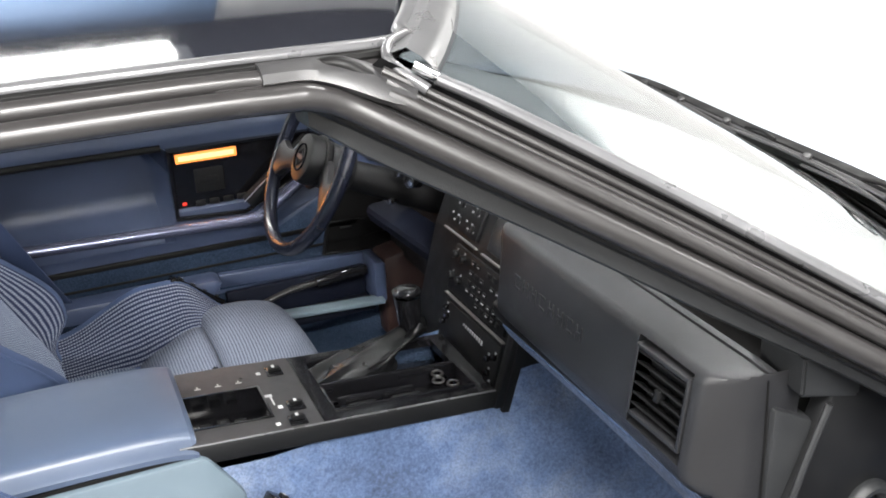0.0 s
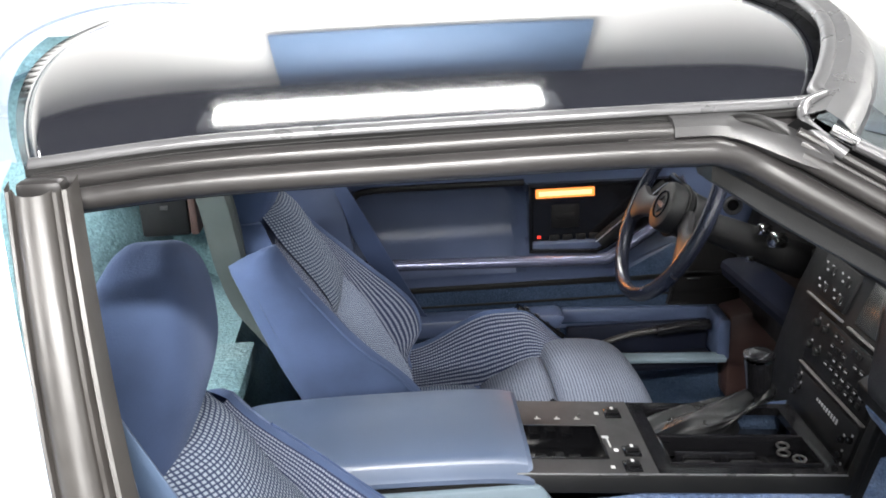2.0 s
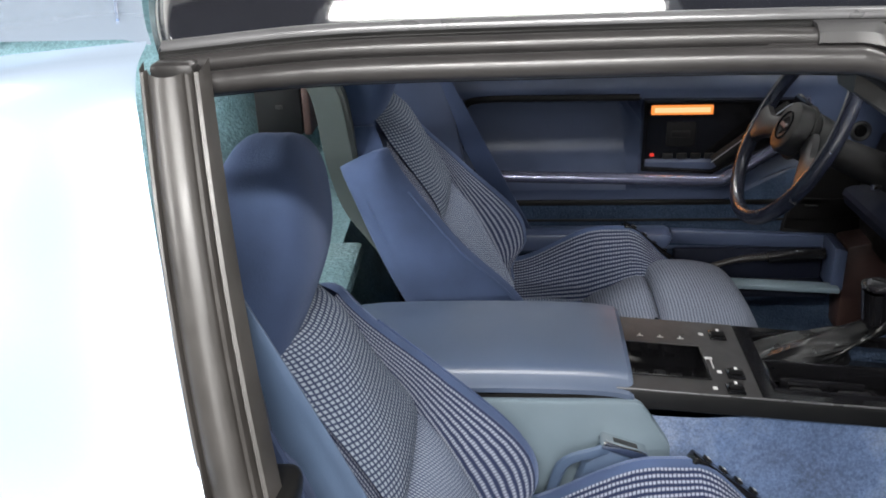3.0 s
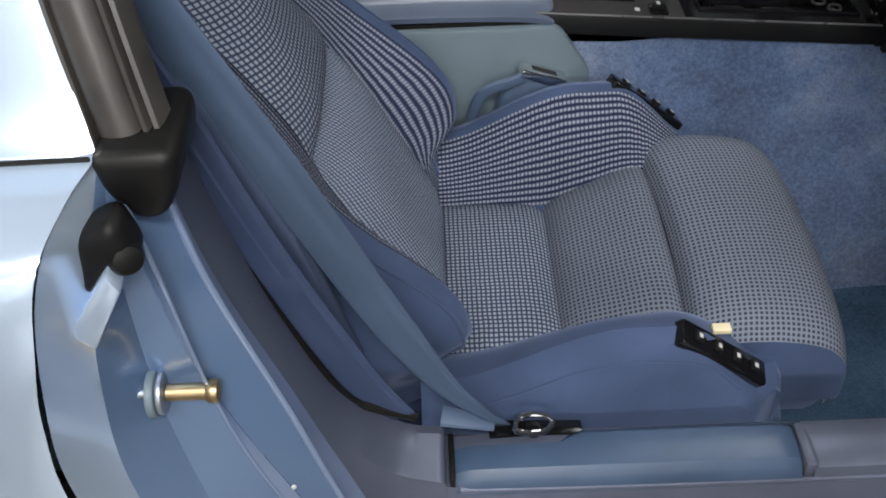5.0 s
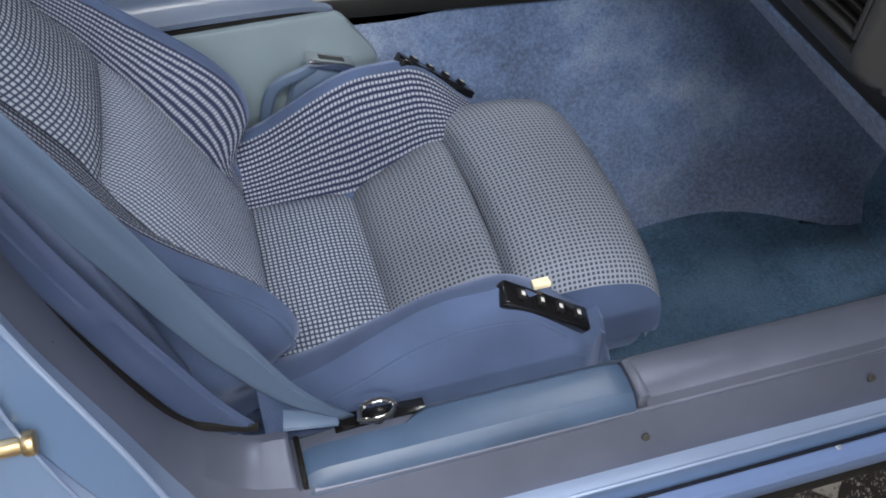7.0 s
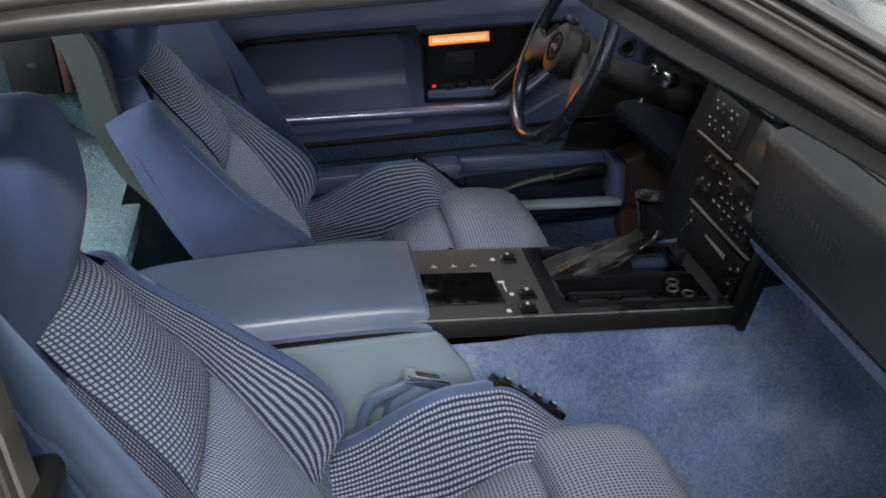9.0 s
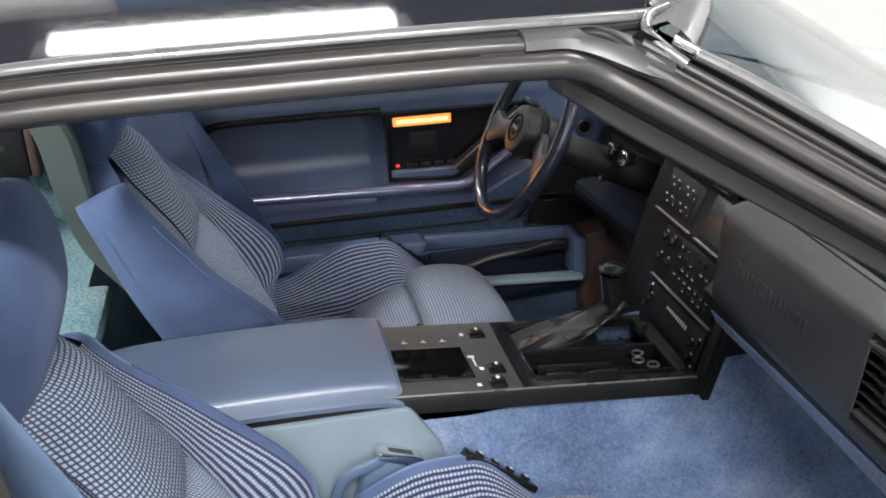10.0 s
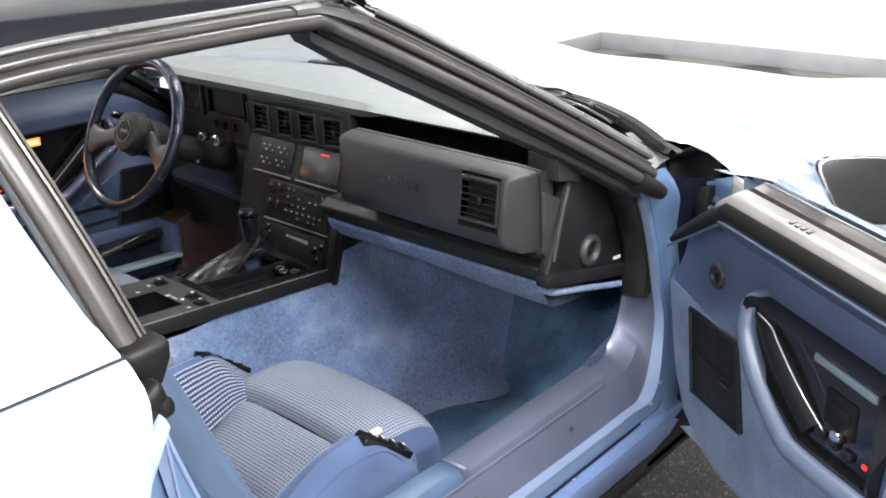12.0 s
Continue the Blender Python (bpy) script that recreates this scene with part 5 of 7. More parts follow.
radio = panel_on_face("radio", -0.088, 0.110, 0.618, 0.694, 0.005, "black", label="black radio and climate panel with small keys")
for k in range(2):
    for z in (0.680, 0.645):
        bm = disc((face_x(z) - 0.004, 0.098 - 0.026 * k, z), (-1, 0, 0.3), 0.0065, 0.010, 16, None, 0.002)
        part("knob", bm, M["black"], radio, "ribbed black knob")
        panel_on_face("knob_mark", 0.0965 - 0.026 * k, 0.0995 - 0.026 * k, z + 0.006, z + 0.009, 0.0058, "legend", 0, radio)
for row, z in enumerate((0.684, 0.668, 0.653, 0.640, 0.628)):
    for k in range(7):
        if rng.random() < 0.25:
            continue
        y = 0.040 - 0.018 * k
        panel_on_face("radio_key", y - 0.006, y + 0.006, z - 0.0038, z + 0.0038, 0.0068, "black", 0.0008, radio)
        if rng.random() < 0.75:
            panel_on_face("legend", y - 0.0040, y + 0.0040 - 0.004 * rng.random(), z - 0.0009, z + 0.0008, 0.0073, "legend", 0, radio)
panel_on_face("bright_lip", -0.092, 0.114, 0.610, 0.6122, 0.006, "belt_top", 0.001)
panel_on_face("bright_lip", -0.092, 0.114, 0.5255, 0.5275, 0.006, "belt_top", 0.001)
lower = panel_on_face("climate_panel", -0.088, 0.110, 0.530, 0.604, 0.004, "black", label="black lower control panel")
for k in range(9):
    y = 0.030 - 0.008 * k
    panel_on_face("legend", y - 0.0022, y + 0.0022, 0.586 - 0.0004 * k, 0.590, 0.0048, "legend", 0, lower)
for y, z in ((0.095, 0.592), (0.088, 0.580), (0.097, 0.568), (-0.062, 0.575), (-0.070, 0.556), (-0.080, 0.584), (-0.078, 0.540)):
    part("knob", disc((face_x(z) - 0.003, y, z), (-1, 0, 0.3), 0.0050, 0.008, 14, None, 0.0015), M["gloss"], lower)
    panel_on_face("knob_mark", y - 0.002, y + 0.002, z + 0.005, z + 0.008, 0.0049, "legend", 0, lower)

# padded passenger cover, with its vent and low relief marks
def pad_skew(y):
    return 0.012 * (y + 0.62) / 0.39


def pad_face(y, z):
    """How far forward the cover's face stands."""
    return lerp(0.938, 0.948, (z - 0.765) / 0.080) + pad_skew(y)


def pad_row(y, back, notch):
    """Section of the padded cover; the notch sinks the vent's opening."""
    a, b = ((0.985, 0.776), (0.985, 0.852)) if notch else ((0.9395, 0.776), (0.9490, 0.852))
    prof = [(1.090, 0.722), (1.000, 0.724), (0.962, 0.734), (0.947, 0.743), (0.9400, 0.753), (0.9385, 0.766), a, b, (0.9510, 0.8565), (0.9545, 0.8605), (0.9600, 0.8625), (0.978, 0.8650), (0.992, 0.8660), (0.9945, 0.8660), (0.9950, 0.8640), (0.9970, 0.8640), (0.9975, 0.8665), (1.006, 0.8660), (1.011, 0.862), (1.013, 0.845), (1.015, 0.800)]
    front = 0.938 + back
    soft = min(0.006, back)
    return [(0.5 * (x + front + math.sqrt((x - front) ** 2 + soft * soft)) + pad_skew(y), y, z - 0.04 * back * (z > 0.80)) for x, z in prof]


rows = [pad_row(y, b, False) for y, b in ((-0.226, 0.050), (-0.227, 0.028), (-0.231, 0.014), (-0.237, 0.005), (-0.245, 0.0), (-0.36, 0.0), (-0.46, 0.0), (-0.5355, 0.0))]
rows += [pad_row(-0.5360, 0.0, True), pad_row(-0.6190, 0.0, True)]
rows += [pad_row(y, b, False) for y, b in ((-0.6195, 0.0), (-0.6250, 0.001), (-0.6300, 0.005), (-0.6345, 0.011), (-0.6440, 0.026), (-0.6530, 0.042), (-0.6560, 0.050), (-0.6575, 0.060), (-0.6580, 0.095))]
cover = part("passenger_pad", skin(rows, None, False, True), M["pad_grey"], dash, "soft dark grey padded cover", auto=40)
part("pad_end_seam", tube([(0.9960, -0.6585, 0.858), (0.9985, -0.6592, 0.80), (1.000, -0.6592, 0.735)], 0.0008, 6, 12), M["rubber_dark"], dash)
part("pad_end_block", prism([(1.002, 0.832), (1.001, 0.726), (1.020, 0.704), (1.070, 0.704), (1.075, 0.790), (1.050, 0.806), (1.022, 0.822)], "y", -0.664, -0.600, 0.006), M["dash"], dash, "charcoal block behind the padded cover's end")
# Black block that draws the shadow between padded cover and dash top
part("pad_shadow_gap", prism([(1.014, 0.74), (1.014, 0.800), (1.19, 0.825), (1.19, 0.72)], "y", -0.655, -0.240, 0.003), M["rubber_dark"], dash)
for k in range(8):
    y = -0.290 - 0.0205 * k
    h = 0.0085
    bm = bmesh.new()
    if k % 3 == 0:
        box(0, 0.004, y - 0.007, y + 0.007, 0.810 - h, 0.810 - h + 0.003, 0.0004, bm)
        box(0, 0.004, y - 0.007, y + 0.007, 0.810 + h - 0.003, 0.810 + h, 0.0004, bm)
        box(0, 0.004, y + 0.004, y + 0.007, 0.810 - h, 0.810 + h, 0.0004, bm)
    else:
        box(0, 0.004, y - 0.007, y - 0.004, 0.810 - h, 0.810 + h, 0.0004, bm)
        box(0, 0.004, y + 0.003, y + 0.006, 0.810 - h, 0.810 + h, 0.0004, bm)
        box(0, 0.004, y - 0.007, y + 0.006, 0.8085, 0.8115, 0.0004, bm)
    for v in bm.verts:
        v.co.x += pad_face(v.co.y, v.co.z) - 0.0008
    part("relief_mark", bm, M["pad_grey"], cover)
vent(-0.6130, -0.5420, 0.7820, 0.8460, 0.9440, 6, mat="pad_grey", lean=0.125, rim=0.0045, proud=0.0012)
# lower rail and end panel
part("lower_rail", prism([(1.020, 0.664), (1.012, 0.672), (1.010, 0.692), (1.030, 0.704), (1.12, 0.706), (1.12, 0.664)], "y", -0.664, -0.108, 0.003), M["black"], dash, "black rail below the padded cover")
part("stack_cheek", prism([(1.004, 0.526), (1.044, 0.664), (1.20, 0.664), (1.20, 0.60), (1.06, 0.526)], "y", -0.124, -0.106, 0.003), M["black"], dash, "black side of the centre stack")
part("end_panel", prism([(1.000, 0.690), (1.012, 0.715), (1.060, 0.842), (1.110, 0.850), (1.190, 0.800), (1.260, 0.742), (1.305, 0.655), (1.295, 0.602), (1.010, 0.664)], "y", -0.672, -0.650, 0.004), M["black"], dash, "black dash end panel")
part("end_ridge", tube([(1.014, -0.675, 0.712), (1.030, -0.675, 0.770), (1.051, -0.675, 0.829)], 0.0035, 8, 8), M["dash"], dash)
part("end_lip", prism([(0.992, 0.672), (0.992, 0.688), (1.012, 0.694), (1.290, 0.625), (1.300, 0.600)], "y", -0.680, -0.655, 0.003), M["black"], dash)
part("tweeter_ring", ring((1.117, -0.674, 0.699), (0, -1, 0), 0.021, 0.0075, 32, 10, 1.2), M["dash"], dash, "round grey courtesy speaker ring")
part("tweeter_cone", disc((1.117, -0.671, 0.699), (0, -1, 0), 0.018, 0.004, 24, None, 0.001, 0.6), M["gloss"], dash)
for k in range(3):
    part("label_bar", box(1.196 + 0.008 * k, 1.202 + 0.008 * k, -0.6735, -0.6722, 0.655 - 0.001 * k, 0.661 - 0.001 * k, 0), M["white"], dash, smooth=False)
part("end_screw", disc((1.241, -0.672, 0.672), (0, -1, 0), 0.004, 0.003, 12), M["chrome"], dash)
bm = bmesh.new()
foot = [bm.verts.new(p) for p in ((1.014, -0.678, 0.885), (1.014, -0.679, 0.847), (1.082, -0.679, 0.829), (1.100, -0.660, 0.885), (1.028, -0.610, 0.885), (1.028, -0.610, 0.840), (1.100, -0.620, 0.830))]
for q in ((0, 1, 2), (0, 2, 3), (0, 4, 5, 1), (1, 5, 6, 2), (2, 6, 3), (0, 3, 4), (3, 6, 5, 4)):
    bm.faces.new([foot[k] for k in q])
bmesh.ops.bevel(bm, geom=bm.edges[:], offset=0.003, segments=2, affect="EDGES")
part("pillar_foot", bm, M["dash"], dash, "grey wedge at the pillar's foot")

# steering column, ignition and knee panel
part("knee_panel", skin([[(lerp(1.012, 1.085, s) + dx, lerp(0.425, 0.225, s), lerp(0.660, 0.606, s) + dz) for dx, dz in ((0.06, 0.012), (0.012, 0.008), (0.003, 0.003), (0.0, -0.006), (0.006, -0.024), (0.02, -0.030), (0.10, -0.05))] for s in (0.0, 0.02, 0.25, 0.5, 0.75, 0.98, 1.0)]), M["knee"], dash, "dark blue knee panel, darkened for the shade under the dash")
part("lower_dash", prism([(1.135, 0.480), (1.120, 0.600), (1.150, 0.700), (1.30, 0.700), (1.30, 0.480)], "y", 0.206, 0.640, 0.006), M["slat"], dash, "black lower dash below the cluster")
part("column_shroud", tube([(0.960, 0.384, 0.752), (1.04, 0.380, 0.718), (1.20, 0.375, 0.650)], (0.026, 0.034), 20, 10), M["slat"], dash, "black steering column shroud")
part("lock_barrel", disc((1.068, 0.286, 0.748), (-1, -0.3, 0.2), 0.014, 0.026, 22, None, 0.004), M["chrome"], dash, "bright ignition lock")
part("light_knob", disc((1.062, 0.330, 0.752), (-1, -0.2, 0.2), 0.011, 0.024, 20, None, 0.004), M["chrome"], dash, "bright light switch knob")
part("small_knob", disc((1.040, 0.336, 0.698), (-1, -0.2, 0.2), 0.006, 0.016, 14, None, 0.002), M["chrome"], dash)
part("stalk", tube([(0.965, 0.395, 0.785), (0.958, 0.47, 0.792), (0.950, 0.535, 0.798)], (0.006, 0.009), 10, 10), M["gloss"], dash, "black indicator stalk")

# light of the glowing door lamp
area_lamp("courtesy_lamp_light", (0.770, 0.668, 0.737), (0.86, 0.30, 0.66), 0.115, 0.016, 0.14, (1.0, 0.36, 0.08))

# ---- steering wheel ----
wheel = thing("steering_wheel", "blue-black leather steering wheel with two satin spokes", "steering wheel", at=(0.899, 0.376, 0.788))
wheel.rotation_euler = (0, radians(27), 0)
part("rim", ring((0, 0, 0), (1, 0, 0), 0.162, 0.0125, 64, 14, 1.05), simple("blue_black_leather", (0.010, 0.012, 0.021), 0.24, 0.0, 0.04, 500.0, 0.15), wheel, "smooth blue-black leather rim")
for f in (1, -1):
    rows = []
    for i in range(12):
        s = i / 11
        y = f * lerp(0.030, 0.156, s)
        z = -0.004 - 0.036 * ease(0, 1, s)
        h = lerp(0.020, 0.019, ease(0, 0.6, s)) + 0.020 * ease(0.62, 1, s)
        x = lerp(0.020, 0.0, ease(0, 1, s))
        rows.append([(x - 0.006, y, z + h), (x - 0.010, y, z + h * 0.6), (x - 0.010, y, z - h * 0.6), (x - 0.006, y, z - h), (x + 0.005, y, z - h - 0.001), (x + 0.007, y, z), (x + 0.005, y, z + h + 0.001)])
    part("spoke", skin(rows, None, True, True), M["spoke"], wheel, "satin grey spoke")
part("horn_pad", disc((0.026, 0, 0), (-1, 0, 0), 0.045, 0.044, 40, None, 0.008), M["black"], wheel, "round dark grey horn pad")
part("pad_groove", ring((0.012, 0, 0), (-1, 0, 0), 0.0465, 0.003, 40, 8), M["rubber_dark"], wheel)
part("pad_collar", disc((0.075, 0, 0), (-1, 0, 0), 0.040, 0.050, 32, None, 0.004, 1.08), M["black"], wheel, "satin column collar")
part("badge_ring", ring((-0.0185, 0, 0), (-1, 0, 0), 0.024, 0.0018, 32, 6), M["gloss"], wheel)
part("badge_bar", box(-0.0205, -0.0178, -0.015, 0.015, -0.004, 0.004, 0.0008), simple("dull_badge", (0.10, 0.050, 0.045), 0.45), wheel, "small dull bar on the hub badge")
for f in (1, -1):
    part("badge_bar", tube([(-0.0190, -0.016 * f, 0.0), (-0.0190, 0.0, 0.015), (-0.0190, 0.016 * f, 0.0)] if f > 0 else [(-0.0190, -0.016, 0.0), (-0.0190, 0.0, -0.015), (-0.0190, 0.016, 0.0)], 0.0018, 6, 3), M["spoke"], wheel)

# ---- centre console ----
console = thing("centre_console", "black centre console with switch plate and shifter trays", "console")


def con_z(x):
    return 0.592 - 0.0865 * (x - 0.58)


def plate(name, x0, x1, y0, y1, lo, hi, mat, parent=console, r=0.0015, label=""):
    """A block lying on the console's sloping top."""
    bm = box(x0, x1, y0, y1, lo, hi, r)
    for v in bm.verts:
        v.co.z += con_z(v.co.x)
    return part(name, bm, M[mat], parent, label)


bm = bmesh.new()
for x0, x1, y0, y1 in ((0.560, 0.584, -0.118, 0.082), (0.692, 0.752, -0.118, 0.082), (0.584, 0.692, 0.008, 0.082), (0.584, 0.692, -0.118, -0.080)):
    box(x0, x1, y0, y1, -0.012, 0.0, 0.0, bm)
for v in bm.verts:
    v.co.z += con_z(v.co.x)
part("switch_plate", bm, M["plate"], console, "satin charcoal switch plate", smooth=False)
plate("ashtray_floor", 0.584, 0.692, -0.080, 0.008, -0.045, -0.036, "gloss")
for x0, x1, y0, y1 in ((0.583, 0.586, -0.081, 0.009), (0.690, 0.693, -0.081, 0.009), (0.585, 0.691, 0.006, 0.009), (0.585, 0.691, -0.081, -0.078)):
    plate("ashtray_wall", x0, x1, y0, y1, -0.045, 0.0015, "gloss", r=0)
for k in range(3):
    plate("switch_rocker", 0.600 + 0.024 * k, 0.616 + 0.024 * k, -0.046, -0.022, -0.037, -0.028 + 0.004 * (k == 1), "black")
    # Lighter chip that paints a glint on the rocker
    plate("rocker_glint", 0.604 + 0.024 * k, 0.611 + 0.024 * k, -0.036, -0.028, -0.0285 + 0.004 * (k == 1), -0.0272 + 0.004 * (k == 1), "dash", r=0)
part("lighter", disc((0.668, -0.058, con_z(0.668) - 0.036), (0, 0, 1), 0.007, 0.012, 16, None, 0.002), M["chrome"], console)
# printed seat symbols: plain short bars
for k in range(3):
    x = 0.606 + 0.029 * k
    plate("printed_mark", x, x + 0.009, 0.0265, 0.0282, 0.0002, 0.0008, "white", r=0)
    plate("printed_mark", x + 0.0035, x + 0.0055, 0.0282, 0.034, 0.0002, 0.0008, "white", r=0)
plate("printed_dot", 0.672, 0.676, 0.038, 0.042, 0.0002, 0.0008, "gloss", r=0)
for x, y, mx, my in ((0.712, 0.043, 0.698, 0.045), (0.716, -0.062, 0.704, -0.058), (0.708, -0.100, 0.690, -0.101)):
    p = plate("toggle_bezel", x, x + 0.024, y - 0.012, y + 0.012, -0.002, 0.003, "gloss")
    plate("toggle", x + 0.003, x + 0.021, y - 0.004, y + 0.004, 0.003, 0.010, "black", p)
    plate("toggle_mark", x + 0.009, x + 0.013, y - 0.003, y + 0.003, 0.0100, 0.0108, "white", p, 0)
    plate("printed_mark", mx, mx + 0.006, my - 0.0035, my + 0.0035, 0.0002, 0.0008, "white", r=0)
plate("printed_line", 0.700, 0.702, -0.050, -0.022, 0.0002, 0.0008, "white", r=0)
plate("printed_line", 0.694, 0.704, -0.026, -0.020, 0.0002, 0.0008, "white", r=0)
# shifter plate round the boot and the trays
bm = bmesh.new()
for x0, x1, y0, y1 in ((0.7535, 0.775, -0.118, 0.082), (0.985, 1.010, -0.118, 0.082), (0.775, 0.985, -0.118, -0.092), (0.775, 0.985, 0.070, 0.082), (0.775, 0.985, -0.022, -0.010)):
    box(x0, x1, y0, y1, -0.014, -0.001, 0.0, bm)
for v in bm.verts:
    v.co.z += con_z(v.co.x)
part("shifter_plate", bm, M["gloss"], console, "glossy black shifter plate", smooth=False)
plate("tray_floor", 0.770, 0.990, -0.095, 0.075, -0.048, -0.040, "gloss")
plate("tray_rim", 0.773, 0.987, -0.0945, -0.0905, -0.03, 0.003, "gloss")
plate("tray_rim", 0.773, 0.987, -0.0235, -0.0195, -0.03, 0.003, "gloss")
plate("tray_rim", 0.773, 0.777, -0.094, -0.020, -0.03, 0.003, "gloss")
plate("tray_rim", 0.983, 0.987, -0.094, -0.020, -0.03, 0.003, "gloss")
for x0, x1 in ((0.80, 0.845), (0.865, 0.912)):
    plate("tray_divider", x0, x1, -0.086, -0.060, -0.042, -0.010, "black", r=0.006)
plate("coin_rest", 0.790, 0.905, -0.058, -0.050, -0.042, -0.004, "gloss", r=0.003)
for x, y in ((0.952, -0.035), (0.962, -0.070), (0.945, -0.055)):
    part("lighter_ring", ring((x, y, con_z(x) - 0.004), (0, 0, 1), 0.008, 0.0018, 20, 8), M["trim"], console)
plate("far_slot_rim", 0.778, 0.850, 0.060, 0.064, -0.02, 0.002, "gloss")
part("edge_line", tube([(x, -0.1183, con_z(x) + 0.0004) for x in (0.562, 0.70, 0.85, 1.008)], 0.0013, 6, 12), M["bright_trim"], console, "bright edge line of the console")
# side of the console and its lower panel
bm = bmesh.new()
rows = [[(x, -0.1182, con_z(x) - 0.001), (x, -0.120, con_z(x) - 0.004), (x, -0.120, con_z(x) - 0.027), (x, -0.116, con_z(x) - 0.030)] for x in (0.560, 0.70, 0.85, 1.011)]
part("side_rail", skin(rows, bm), M["black"], console, "black edge rail")
rows = [[(x, 0.0822, con_z(x) - 0.001), (x, 0.086, con_z(x) - 0.004), (x, 0.088, con_z(x) - 0.06), (x, 0.105, con_z(x) - 0.30)] for x in (0.560, 0.70, 0.85, 1.011)]
part("far_side", skin(rows), M["carpet_dark"], console, "dark carpeted far side of the console")
part("lower_side_panel", prism([(0.250, 0.300), (0.250, 0.5795), (0.584, 0.5795), (0.594, 0.574), (0.626, 0.525), (0.635, 0.508), (0.641, 0.300)], "y", -0.130, -0.113, 0.005), M["grey_blue"], console, "grey blue plastic lower side panel")

# armrest lid
armrest = thing("armrest", "blue leather-grained armrest lid on the console", "armrest")
rows = []
for i in range(26):
    s = i / 25
    x = lerp(0.185, 0.578, s)
    e = 0.006 * (1 - abs(2 * s - 1) ** 8)
    zt = 0.606 + e + 0.004 * math.sin(math.pi * s)
    rows.append([(x, 0.100, zt - 0.060), (x, 0.099, zt - 0.012), (x, 0.092, zt - 0.003), (x, 0.080, zt), (x, 0.02, zt + 0.0015), (x, -0.04, zt + 0.0015), (x, -0.088, zt), (x, -0.097, zt - 0.001), (x, -0.102, zt - 0.0035), (x, -0.1050, zt - 0.0070), (x, -0.107, zt - 0.0095), (x, -0.1195, zt - 0.0170), (x, -0.1235, zt - 0.0205), (x, -0.1245, zt - 0.0270), (x, -0.119, zt - 0.0300)])
part("lid", skin(rows, None, False), M["vinyl"], armrest, "grained blue vinyl lid")
front = [[Vector(p), Vector(p) + Vector((0.006, 0, -0.004)), Vector((p[0] + 0.008, p[1], p[2] - 0.014)), Vector((p[0] + 0.007, p[1], 0.556))] for p in rows[-1]]
part("lid_front", skin(front), M["vinyl"], armrest)
part("lid_base", box(0.20, 0.574, -0.112, 0.096, 0.545, 0.572, 0.004), M["rubber_dark"], armrest)
part("gap_liner", box(0.22, 0.580, -0.1215, -0.1125, 0.560, 0.5845, 0.001), M["rubber_dark"], armrest)

# ---- gear lever ----
shifter = thing("gear_lever", "black gear lever with creased leather boot", "gear lever")
rows = []
for i in range(30):
    s = i / 29
    cx = lerp(0.835, 0.935, ease(0, 1, s)) + 0.015 * s
    z = lerp(con_z(0.84) - 0.012, 0.612, s)
    rx, ry = lerp(0.076, 0.014, s**0.75), lerp(0.040, 0.014, s**0.8)
    ring_pts = []
    for k in range(72):
        a = 2 * math.pi * k / 72
        fold = 1 + (0.20 * (0.6 - abs(math.sin(2.5 * a + 3.5 * s)) ** 0.6) + 0.08 * (0.6 - abs(math.sin(5.5 * a - 7 * s)))) * math.sin(math.pi * s)
        ring_pts.append((cx + rx * math.cos(a) * fold, lerp(0.028, 0.032, s) + ry * math.sin(a) * fold, z + 0.006 * math.sin(3 * a + 7 * s)))
    rows.append(ring_pts)
part("boot", skin(rows, None, True), M["boot"], shifter, "creased black leather boot")
part("shaft", tube([(0.940, 0.032, 0.595), (0.938, 0.032, 0.64)], 0.012, 14, 4), M["gloss"], shifter)
part("knob", tube([(0.938, 0.032, 0.612), (0.937, 0.032, 0.635), (0.936, 0.032, 0.656), (0.936, 0.032, 0.669)], (0.017, 0.0225), 20, 10), M["gloss"], shifter, "glossy black shift knob")
part("knob_cap", disc((0.936, 0.032, 0.6685), (-0.05, 0, 1), 0.0205, 0.005, 22, None, 0.002, 0.8), M["gloss"], shifter, "glossy knob cap")

